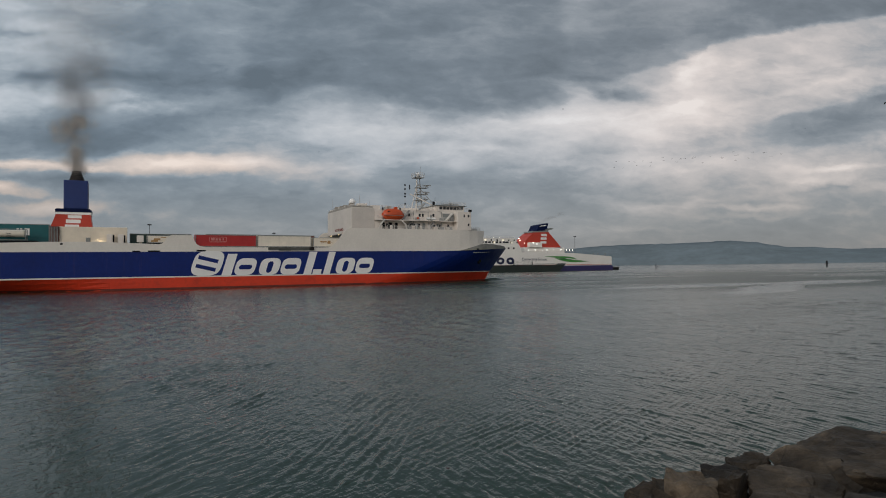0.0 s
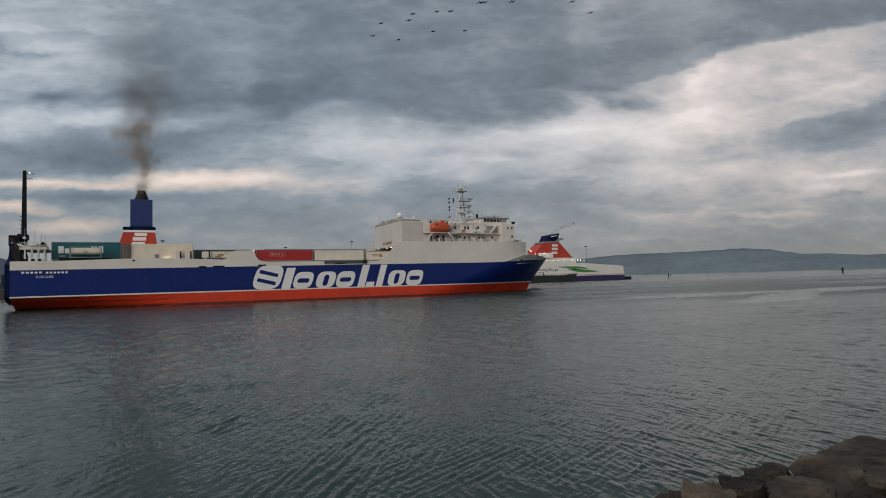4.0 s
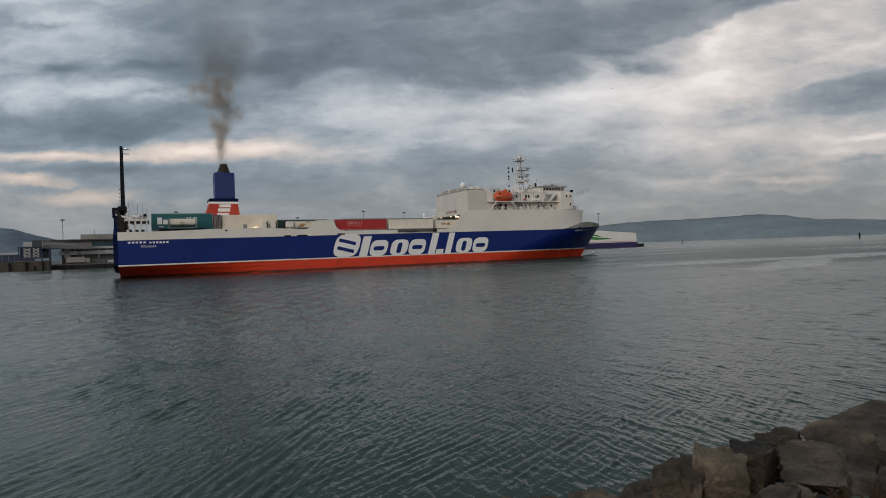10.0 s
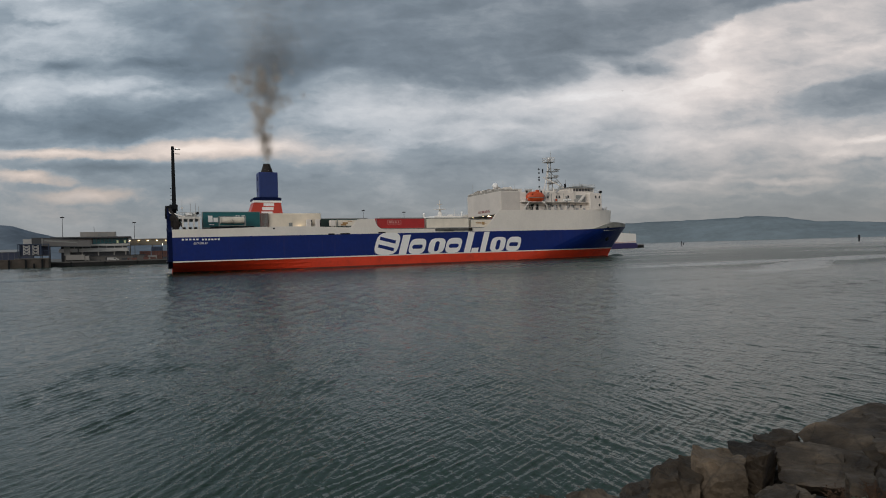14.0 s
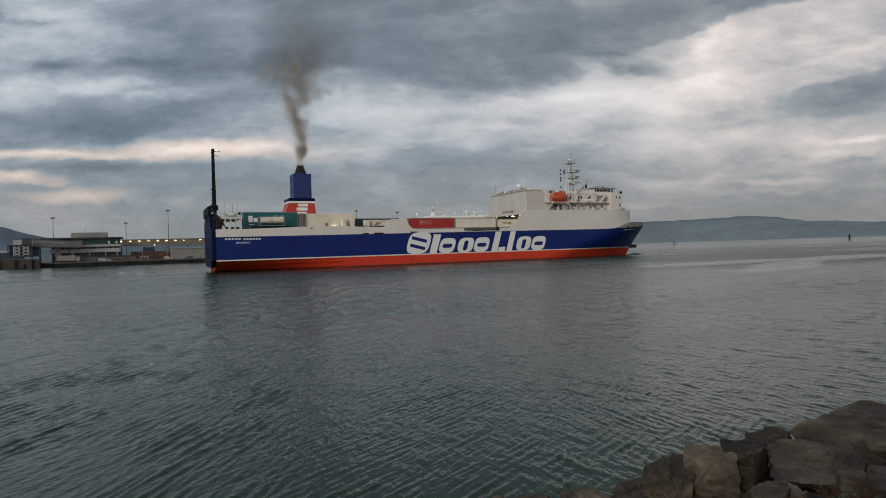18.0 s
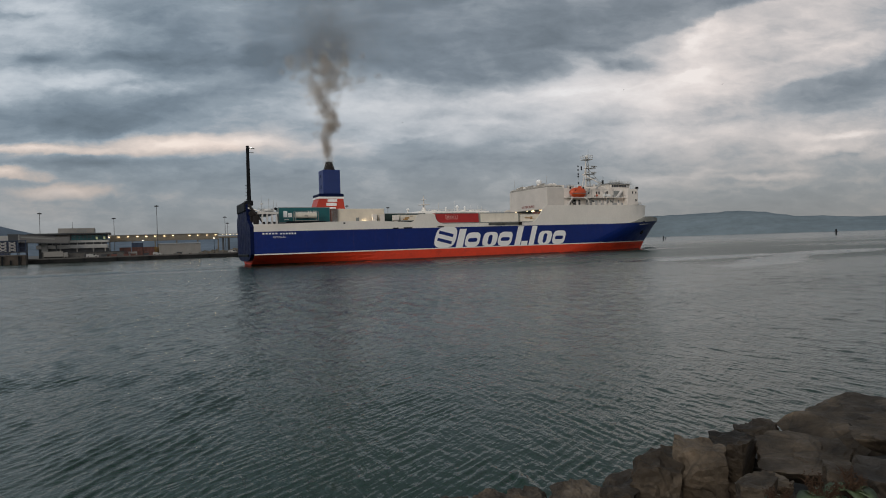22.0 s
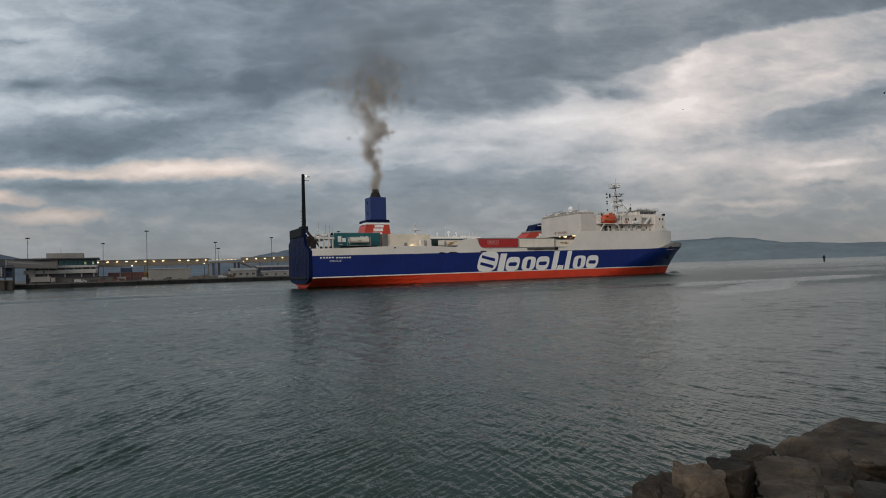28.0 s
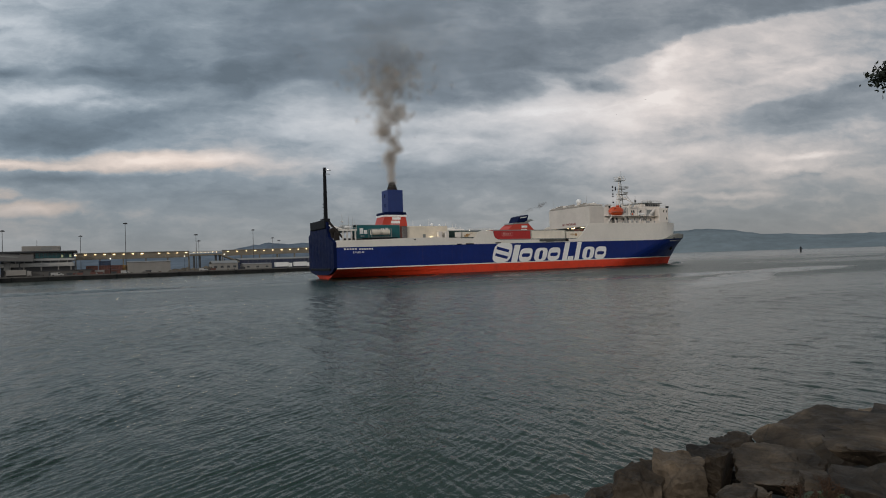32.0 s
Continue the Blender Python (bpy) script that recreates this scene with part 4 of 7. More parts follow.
    for x, z in ((98.3, 19.1), (99.2, 16.2), (104.9, 19.2), (105.9, 19.2), (109.2, 19.2), (110.2, 19.2), (113.6, 19.3), (117.2, 19.2), (118.2, 19.2),
                 (105.1, 16.3), (106.2, 16.3), (109.0, 16.3), (113.8, 16.2), (115.6, 16.2), (118.4, 16.3), (107.6, 16.3)):
        window(x, z, -8.92)
    for x, z in ((124.0, 19.2), (124.0, 16.6), (122.6, 19.2)):
        window(x, z, -11.12, 0.5, 0.75)
    for i in range(9):
        y = -8.0 + i * 2
        part("front_window", boxes((125.0, 125.06, y - 0.35, y + 0.35, 18.6, 19.4)), GLASS_DARK, ship)
    # side gallery with its stair; a flat grey panel paints the recess's shade
    part("gallery_recess", boxes((116.6, 120.3, -9.0, -8.93, 17.75, 19.9)), BULWARK_GREY, ship)
    part("gallery_stair", prism(bmesh.new(), [(116.8, 17.6), (117.4, 17.6), (119.7, 20.0), (119.1, 20.0)], 1, -10.2, -9.2), RAIL_WHITE, ship)
    part("gallery_deck", boxes((106.5, 120.4, -10.6, -8.8, 17.45, 17.6)), HOUSE_WHITE, ship)
    part("railing", railing([(106.5, -10.5, 17.6), (120.2, -10.5, 17.6)], 1.0, 1.4, 0.03), RAIL_WHITE, ship)
    part("railing", railing([(95.4, -11.35, 15.0), (120.2, -11.35, 15.1)], 1.0, 1.5, 0.03), RAIL_WHITE, ship)
    part("railing", railing([(103.4, -7.4, 21.3), (114.8, -7.4, 21.3)], 0.9, 1.6, 0.03), RAIL_WHITE, ship)
    part("railing", railing([(114.6, -8.5, 22.45), (124.6, -8.5, 22.45), (124.6, 8.5, 22.45)], 0.9, 1.4, 0.03), RAIL_WHITE, ship)
    part("railing", railing([(125.2, -9.6, 15.1), (129.8, -7.7, 15.1), (131.6, -4.8, 15.1), (132.2, 0, 15.1)], 1.0, 1.2, 0.03), RAIL_WHITE, ship)
    part("nav_light_box", boxes((124.4, 125.1, -11.3, -10.5, 20.45, 21.1)), DARK_METAL, ship)
    part("winch", boxes((128.0, 129.6, -6.8, -5.4, 15.1, 15.9), bevel=0.15), MAST_GREY, ship)
    for x, y, w, hgt in ((106.0, -10.9, 0.9, 1.0), (108.6, -10.8, 0.6, 0.9), (113.0, -10.7, 1.2, 0.9), (111.0, -11.0, 0.5, 1.2), (117.0, -10.9, 0.8, 0.8), (99.4, -10.8, 0.7, 1.1)):
        part("deck_locker", boxes((x, x + w, y, y + 0.7, 15.0, 15.0 + hgt), bevel=0.05), HOUSE_WHITE, ship)
    part("deck_crane_tub", rods(((107.5, -10.3, 15.0), (107.5, -10.3, 16.6), 0.5, 0.4), seg=10), MAST_GREY, ship)
    for x in (110.6, 112.2):
        part("life_raft", rods(((x, -10.6, 18.15), (x + 1.1, -10.6, 18.15), 0.35, 0.35), seg=10), LETTER_WHITE, ship, "white life raft canister")

    # ladders, stairs and pipes on the house side
    for x0, z0, x1, z1 in ((104.0, 15.0, 106.0, 17.5), (111.6, 15.0, 113.2, 17.5), (103.4, 17.6, 105.4, 20.5), (108.4, 20.55, 110.2, 22.6)):
        part("stair", prism(bmesh.new(), [(x0, z0), (x0 + 0.5, z0), (x1 + 0.5, z1), (x1, z1)], 1, -10.0, -9.3), MAST_GREY, ship)
        part("stair_rail", rods(((x0 + 0.2, -10.05, z0 + 0.9), (x1 + 0.2, -10.05, z1 + 0.9), 0.05, 0.05), seg=5), RAIL_WHITE, ship)
    for x in (104.4, 108.0, 112.6, 115.2):
        part("vent_pipe", rods(((x, -9.2, 20.55), (x, -9.2, 21.7 + 0.2 * math.sin(x)), 0.22, 0.22), seg=8), HOUSE_WHITE, ship)
    for x, z0, z1 in ((107.2, 15.0, 20.3), (111.9, 15.0, 20.3), (116.2, 15.0, 20.4)):
        part("downpipe", rods(((x, -9.0, z0), (x, -9.0, z1), 0.09, 0.09), seg=5), MAST_GREY, ship)
    for x, z in ((106.4, 15.05), (110.1, 15.05), (114.7, 15.05), (112.6, 17.6)):
        part("door", boxes((x, x + 0.75, -8.96, -8.91, z, z + 1.85)), BULWARK_GREY, ship)
    for x, w, z in ((104.6, 1.4, 15.0), (109.4, 0.8, 15.0), (114.8, 1.5, 15.0), (118.0, 1.0, 15.0), (107.4, 1.2, 17.6), (115.0, 0.9, 17.6)):
        part("deck_locker", boxes((x, x + w, -10.5, -9.9, z, z + 0.85), bevel=0.05), MAST_GREY, ship)
    part("railing", railing([(95.2, -11.3, 17.55), (97.0, -11.3, 17.55)], 1.0, 0.9, 0.04), RAIL_WHITE, ship)
    part("railing", railing([(95.4, -8.7, 20.55), (103.0, -8.7, 20.55)], 1.0, 1.2, 0.04), RAIL_WHITE, ship)
    part("railing", railing([(120.6, -10.9, 20.45), (124.8, -10.9, 20.45)], 1.0, 1.1, 0.04), RAIL_WHITE, ship)
    part("funnel_vent", boxes((96.0, 98.4, -6.0, -3.0, 20.55, 21.9), bevel=0.1), HOUSE_WHITE, ship)
    part("vent_box", boxes((99.6, 101.2, -7.4, -5.8, 20.55, 21.6), bevel=0.08), WEATHERED, ship)
    part("lifebuoy", rods(((107.9, -10.56, 18.2), (107.9, -10.48, 18.2), 0.35, 0.35), seg=12), BOAT_ORANGE, ship, "orange lifebuoy on the rail")
    # spare ramp beam hung along the deck edge
    beam = part("ramp_beam", boxes((66.3, 76.6, -11.95, -11.64, 9.15, 9.85), bevel=0.08), WEATHERED_GREEN, ship, "grey-green steel beam along the deck edge")
    part("beam_end", boxes((76.6, 77.8, -12.0, -11.64, 9.05, 9.95), bevel=0.1), RUST_DARK, beam)

    # lifeboat and davits
    bm = bmesh.new()
    loops = []
    for i in range(15):
        s = -1 + 2 * i / 14
        r = max(0.05, (1 - abs(s) ** 3.0)) ** 0.55
        loops.append([(100.3 + 3.2 * s, -10.5 + 1.35 * r * math.cos(t), 18.9 + (1.75 if math.sin(t) > 0 else 1.6) * r * math.sin(t)) for t in np.linspace(0, 2 * math.pi, 17)[:-1]])
    boat = part("lifeboat", rings(bm, loops), BOAT_ORANGE, ship, "enclosed orange lifeboat", smooth=True)
    part("rubbing_band", rods(((97.1, -11.76, 18.7), (102.7, -11.76, 18.7), 0.09, 0.09), seg=6), BULWARK_GREY, boat)
    part("boat_keel", rods(((97.2, -10.6, 17.5), (102.6, -10.6, 17.5), 0.16, 0.16), seg=6), DARK_METAL, boat)
    for x in (97.3, 102.5):
        part("boat_hook", boxes((x - 0.15, x + 0.15, -10.7, -10.3, 20.2, 20.9)), DARK_METAL, boat)
    part("boat_hatch", boxes((98.4, 99.4, -11.60, -11.35, 19.4, 19.9), bevel=0.05), DARK_METAL, boat)
    part("boat_cupola", boxes((100.6, 101.6, -10.9, -10.1, 20.5, 21.1), bevel=0.12), BOAT_ORANGE, boat)
    for x, d in ((97.2, -1.0), (102.9, 1.0)):
        arm = [(x + 1.3 * d, -11.2, 15.0), (x + 0.9 * d, -11.5, 16.2), (x + 0.1 * d, -11.5, 17.0), (x - 0.5 * d, -11.0, 17.6)]
        bm = bmesh.new()
        for q, r in zip(arm, arm[1:]):
            rod(bm, q, r, 0.22, 0.20, seg=6)
        part("davit", bm, RAIL_WHITE, ship)
        part("davit_tackle", rods(((x - 0.3 * d, -10.6, 20.4), (x - 0.3 * d, -9.2, 21.6), 0.12, 0.12), seg=6), MAST_GREY, ship)
    # black panels stand in for the dark gap under the lifeboat
    for x, w in ((97.6, 0.9), (99.6, 1.1), (101.6, 0.8)):
        part("boat_deck_door", boxes((x, x + w, -8.97, -8.92, 15.05, 16.9)), DARK_METAL, ship, "black panel standing in for the dark gap under the lifeboat")
    part("winch", boxes((99.0, 100.6, -10.6, -9.6, 15.0, 16.1), bevel=0.2), DARK_METAL, ship, "dark boat winch")
    # lattice main mast with its platform, yards and boom
    part("mast", rods(((112.6, 0.5, 21.3), (112.9, 0.5, 31.4), 0.26, 0.20), seg=10), RAIL_WHITE, ship)
    part("mast_leg", rods(((114.6, 0.5, 22.3), (113.8, 0.5, 31.3), 0.17, 0.13)), MAST_GREY, ship)
    part("mast_leg", rods(((110.9, 0.5, 21.3), (112.6, 0.5, 28.4), 0.16, 0.12)), HOUSE_WHITE, ship)
    part("mast_stay", rods(((118.6, -1.0, 22.5), (113.9, 0.4, 28.2), 0.10, 0.08)), MAST_GREY, ship)
    for k in range(7):
        z = 22.6 + 1.08 * k
        lean = 0.09 * k
        part("mast_brace", rods(((112.7, 0.5, z), (114.6 - lean, 0.5, z + (1.0 if k % 2 else 0.1)), 0.10, 0.10), seg=5), MAST_GREY, ship)
        part("mast_brace", rods(((112.7, 0.5, z + 1.0), (114.6 - lean, 0.5, z), 0.07, 0.07), seg=5), MAST_GREY, ship)
    for z, x0, x1 in ((24.6, 112.2, 115.9), (26.4, 112.3, 116.1), (28.4, 112.3, 116.3)):
        stage = part("mast_stage", boxes((x0, x1, -0.5, 1.5, z - 0.06, z + 0.06)), MAST_GREY, ship)
        part("railing", railing([(x0, -0.5, z), (x1, -0.5, z), (x1, 1.5, z)], 0.8, 0.9, 0.035, 2), MAST_GREY, stage)
    top = part("mast_platform", boxes((111.8, 114.8, -0.9, 1.9, 31.3, 31.5)), MAST_GREY, ship)
    part("drum", rods(((113.3, 0.5, 31.5), (113.3, 0.5, 32.3), 0.5, 0.5), seg=14), MAST_GREY, top)
    part("radome", ball(bmesh.new(), (113.3, 0.5, 32.6), 0.5, 0.5, 0.4, 2), LETTER_WHITE, top, smooth=True)
    part("railing", railing([(111.8, -0.9, 31.5), (114.8, -0.9, 31.5), (114.8, 1.9, 31.5), (111.8, 1.9, 31.5), (111.8, -0.9, 31.5)], 1.3, 0.8, 0.045, 2), RAIL_WHITE, top)
    part("pole", rods(((114.0, 0.6, 31.5), (114.2, 0.6, 35.0), 0.07, 0.05), seg=6), MAST_GREY, top)
    for x, z, w in ((115.6, 25.0, 0.9), (115.9, 27.0, 1.0), (116.2, 29.2, 1.2)):
        scan = part("radar_scanner", boxes((x - w, x + w, -0.1, 0.3, z - 0.10, z + 0.14), bevel=0.04), MAST_GREY, ship)
        part("motor", boxes((x - 0.25, x + 0.25, -0.1, 0.5, z - 0.5, z - 0.1), bevel=0.05), MAST_GREY, scan)
    part("boom", rods(((109.6, -1.5, 26.2), (117.2, -3.0, 22.5), 0.15, 0.20), seg=8), HOUSE_WHITE, ship)
    part("halyard", rods(((108.2, -1.0, 21.3), (108.4, -1.0, 29.0), 0.05, 0.05), seg=4), MAST_GREY, ship)
    for z in (23.2, 25.4, 26.2, 27.6, 28.8):
        part("signal_shape", ball(bmesh.new(), (108.3, -1.0, z), 0.30, 0.30, 0.34, 1), DARK_METAL, ship)
    part("flag", boxes((109.9, 110.0, -1.0, -0.4, 27.6, 29.0)), DARK_METAL, ship)
    part("exhaust", rods(((116.2, -4.0, 22.4), (116.2, -4.0, 23.9), 0.32, 0.32), seg=10), DARK_METAL, ship)
    part("aerial", rods(((117.0, -3.0, 22.4), (117.3, -3.0, 25.4), 0.06, 0.04), seg=5), DARK_METAL, ship)
    part("radar_arch", boxes((118.2, 123.6, -5.6, -5.0, 23.0, 23.2)), MAST_GREY, ship)
    for x in (118.4, 121.0, 123.4):
        part("aerial", rods(((x, -5.3, 22.4), (x, -5.3, 24.0 + 0.5 * math.sin(x)), 0.06, 0.04), seg=5), MAST_GREY, ship)
    part("searchlight", rods(((119.5, -7.8, 22.9), (120.1, -7.9, 22.9), 0.35, 0.35), seg=10), MAST_GREY, ship)

    # funnel
    base = part("funnel_base", prism(bmesh.new(), [(19.0, 9.8), (28.3, 9.8), (27.9, 15.2), (27.5, 18.1), (20.5, 18.1), (19.5, 15.2)], 1, 4.0, 10.2), FUNNEL_RED, ship, "red funnel base")
    part("white_band", boxes((20.3, 27.7, 3.85, 10.3, 17.95, 18.5), bevel=0.03), LETTER_WHITE, ship)
    part("funnel_shoulder", prism(bmesh.new(), [(20.35, 18.45), (27.65, 18.45), (27.7, 19.1), (27.4, 19.35), (20.6, 19.35), (20.3, 19.1)], 1, 3.95, 10.25), STERN_BLUE, ship)
    part("funnel_casing", boxes((21.95, 26.95, 4.5, 9.5, 19.4, 26.25), bevel=0.12), FUNNEL_BLUE, ship, "tall blue funnel casing")
    part("funnel_cone", rods(((24.5, 7, 26.25), (24.5, 7, 28.5), 1.75, 0.95), seg=16), RUST_DARK, ship, "sooty conical funnel top")
    part("funnel_rim", rods(((24.5, 7, 28.5), (24.5, 7, 28.75), 1.0, 1.0), seg=16), RUST_DARK, ship)
    # the funnel's white mark: offset bars
    for x0, x1, z0, z1 in ((23.5, 26.3, 17.05, 17.8), (23.1, 26.1, 15.9, 16.75), (22.9, 25.8, 14.8, 15.55)):
        part("funnel_mark", boxes((x0 - 0.6, x1 - 0.6, 3.92, 4.01, z0, z1)), LETTER_WHITE, base)
    for z in (21.5, 24.6):
        part("ladder_plate", boxes((21.9, 21.96, 6.6, 7.3, z - 0.5, z + 0.5)), STERN_BLUE, ship)

    # stern mast and gear
    sm = part("stern_mast", prism(bmesh.new(), [(0.25, 9.8), (1.35, 9.8), (1.15, 31.3), (0.5, 31.3)], 1, -0.7, 0.1), DARK_METAL, ship, "tall black stern mast")
    for k in range(6):
        part("bracket", boxes((0.0, 0.3, -0.45, -0.1, 16.4 + 0.9 * k, 16.52 + 0.9 * k)), DARK_METAL, sm)
    part("lamp_arm", boxes((1.2, 2.6, -0.5, 0.0, 30.6, 30.75)), MAST_GREY, sm)
    part("lamp_arm", boxes((1.2, 2.4, -0.5, 0.0, 29.5, 29.62)), MAST_GREY, sm)
    part("mast_lamp", boxes((1.6, 1.85, -0.4, -0.1, 30.75, 30.92)), LAMP_WHITE, sm)
    for x in (2.2, 3.4, 4.6, 5.7):
        part("gantry_post", boxes((x, x + 0.35, -10.2, -9.8, 9.8, 13.0)), RAIL_WHITE, ship)
    part("gantry_beam", boxes((1.4, 6.3, -10.3, -9.6, 12.9, 13.4)), RAIL_WHITE, ship)
    part("gantry_beam", boxes((1.4, 1.9, -10.2, 6.0, 12.9, 13.4)), RAIL_WHITE, ship)
    part("gantry_floor", boxes((1.4, 6.3, -9.6, 6.0, 13.0, 13.2)), RAIL_WHITE, ship)
    part("railing", railing([(1.5, -10.2, 13.4), (6.2, -10.2, 13.4)], 1.0, 1.2, 0.04), RAIL_WHITE, ship)
    part("winch_house", boxes((3.0, 5.6, -6.8, -3.2, 13.2, 14.4), bevel=0.1), BULWARK_GREY, ship)
    part("liferaft", rods(((3.0, -9.9, 13.9), (4.4, -9.9, 13.9), 0.36, 0.36), seg=10), LETTER_WHITE, ship)
    part("brace", rods(((-0.4, -7.2, 15.4), (2.4, -9.9, 11.0), 0.35, 0.25)), RUST_DARK, ship)
    part("brace", rods(((-0.4, -7.0, 14.6), (3.2, -9.9, 13.2), 0.22, 0.18)), RAIL_WHITE, ship)
    for x, z in ((2.3, 17.4), (4.1, 16.8), (5.2, 16.6), (5.9, 15.9)):
        part("stern_aerial", rods(((x, -9.8, 13.4), (x, -9.8, z), 0.06, 0.04), seg=5), MAST_GREY, ship)
    part("fairlead", boxes((0.4, 1.6, -9.6, -8.2, 10.4, 12.6), bevel=0.15), RUST_DARK, ship, "dark stern roller and winch")
    part("ramp_winch", rods(((0.3, -8.4, 13.2), (0.3, -6.4, 13.2), 0.7, 0.7), seg=10), RUST_DARK, ship)
    part("ramp_arm", boxes((-0.2, 1.9, -8.0, -7.3, 11.0, 13.6), bevel=0.1), RUST_DARK, ship)
    part("mast_foot", boxes((-0.3, 1.6, -1.8, 1.4, 15.6, 16.9), bevel=0.15), DARK_METAL, ship, "dark housing at the foot of the stern mast")
    for x in (2.6, 3.9, 5.1):
        part("mooring_bollard", rods(((x, -10.8, 9.8), (x, -10.8, 10.9), 0.3, 0.35), seg=8), RUST_DARK, ship)
    part("hose_reel", rods(((5.6, -10.6, 14.2), (5.6, -10.2, 14.2), 0.34, 0.34), seg=10), DARK_METAL, ship)
    part("floodlight", boxes((2.0, 2.5, -10.3, -9.9, 15.2, 15.6)), LETTER_WHITE, ship)
    ramp_y = [-9.0, -6.0, -3.0, 0.0, 3.0, 6.0, 9.0]
    for y in ramp_y:
        part("ramp_rib", boxes((-0.94, -0.9, y - 0.10, y + 0.10, 2.6, 10.6 if abs(y) > 6.0 else 15.0)), STERN_BLUE, ship)
    part("ramp_beam", boxes((-1.0, -0.9, -7.4, 11.0, 10.9, 11.3)), STERN_BLUE, ship)
    part("ramp_hinge", boxes((-1.3, -0.9, -9.0, 9.0, 2.4, 3.0), bevel=0.1), DARK_METAL, ship)
    part("ramp_head", boxes((-1.25, 0.3, -5.6, 8.6, 13.9, 16.3), bevel=0.2), DARK_METAL, ship, "black head beam of the folded ramp")

    # deckhouse and vents abaft the cargo
    house = part("deckhouse", boxes((22.2, 35.4, -8.0, 3.4, 9.8, 14.3), bevel=0.08), LAMPLIT_CREAM, ship, "cream deckhouse with doors and vents, lamplight in its colour")
    part("door", boxes((27.2, 28.1, -8.08, -7.98, 9.9, 11.9)), BULWARK_GREY, house)
    part("flood_lamp", boxes((29.4, 30.2, -8.5, -8.2, 10.6, 10.78)), FLOOD, house)
    for x in (31.3, 33.5):
        part("vent_trunk", boxes((x, x + 1.15, -10.2, -8.9, 10.7, 12.6), bevel=0.06), HOUSE_WHITE, ship)
        part("vent_foot", boxes((x + 0.3, x + 0.9, -9.9, -9.2, 9.8, 10.7)), HOUSE_WHITE, ship)
        # a black box stands in for the dark gap beside each trunk
        part("vent_louvre", boxes((x + 1.2, x + 1.5, -9.6, -8.4, 10.6, 12.5)), DARK_METAL, ship)
    part("vent_trunk", boxes((37.3, 38.7, -10.4, -8.9, 10.9, 12.4), bevel=0.06), HOUSE_WHITE, ship)
    part("vent_foot", boxes((37.7, 38.4, -10.0, -9.2, 9.8, 10.9)), HOUSE_WHITE, ship)
    casing = part("louvre_casing", boxes((20.4, 22.1, -8.4, -2.0, 9.8, 14.3), bevel=0.05), TRAILER_BROWN, ship, "dark slatted casing")
    for i in range(6):
        part("slat", boxes((20.45 + 0.28 * i, 20.58 + 0.28 * i, -8.5, -8.38, 10.0, 14.2)), BULWARK_GREY, casing)
    part("deck_lamp", ball(bmesh.new(), (52.0, 8.0, 13.5), 0.16, 0.16, 0.16, 1), LAMP_WHITE, ship)
    # mooring slots and small marks on the side
    for x, z, w in ((36.4, 8.55, 1.6), (39.5, 8.6, 2.6), (49.8, 8.75, 2.0), (69.0, 9.0, 3.0), (22.6, 10.15, 0.5), (126.5, 9.35, 0.8)):
        part("fairlead", boxes((x, x + w, -HALF - 0.06, -HALF + 0.1, z, z + 0.35)), DARK_METAL, ship)
    # the name on the quarter is shown by bars; the home port can be read
    for i in range(5):
        part("name_bar", boxes((2.0 + 0.78 * i, 2.5 + 0.78 * i, -HALF - 0.05, -HALF + 0.05, 7.80, 8.18)), LETTER_WHITE, ship)
    for i in range(6):
        part("name_bar", boxes((6.3 + 0.70 * i, 6.75 + 0.70 * i, -HALF - 0.05, -HALF + 0.05, 7.74, 8.12)), LETTER_WHITE, ship)
    words("DOUGLAS", 0.68, LETTER_WHITE, ship, Matrix(((1, 0, 0, 6.1), (0, 0, -1, -HALF - 0.03), (0, 1, 0, 7.05), (0, 0, 0, 1))), label="white home port lettering")
    for i in range(10):
        x = 125.6 + 0.85 * i
        y = half_width(x + 0.3, 8.6)
        part("name_bar", boxes((x, x + 0.55, -y - 0.07, -y + 0.25, 8.40 + 0.03 * i, 8.70 + 0.03 * i)), MAST_GREY, ship)
    part("anchor_pocket", boxes((129.0, 130.4, -half_width(129.7, 6.2) - 0.05, -half_width(129.7, 6.2) + 0.8, 5.6, 6.8), bevel=0.1), DARK_METAL, ship)
    part("anchor", rods(((129.7, -half_width(129.7, 6.2) - 0.2, 6.7), (129.7, -half_width(129.7, 5.6) - 0.2, 5.3), 0.2, 0.35)), DARK_METAL, ship)


build_house()


# ---- cargo on the deck: each rides with the ship ----
TEAL = material("trailer_teal", (0.008, 0.112, 0.122), 0.45, vary=0.1, scale=0.5, bump=0.0)
TRAILER_RED = material("trailer_red", (0.42, 0.022, 0.022), 0.5, vary=0.12, scale=0.5, bump=0.0, streak=0.1)
TRAILER_WHITE = material("trailer_white", (0.80, 0.72, 0.60), 0.5, vary=0.08, scale=0.5, bump=0.0, streak=0.15)
TRAILER_GREEN = material("trailer_green", (0.020, 0.050, 0.040), 0.5, vary=0.15, scale=0.5, bump=0.0)
TYRE = material("tyre", (0.018, 0.018, 0.018), 0.9, bump=0.0)
MARK_YELLOW = material("mark_ochre", (0.42, 0.24, 0.09), 0.6, bump=0.0)


def riding(t, place):
    t.matrix_basis = place
    RIDERS.append((t, place))
    return t


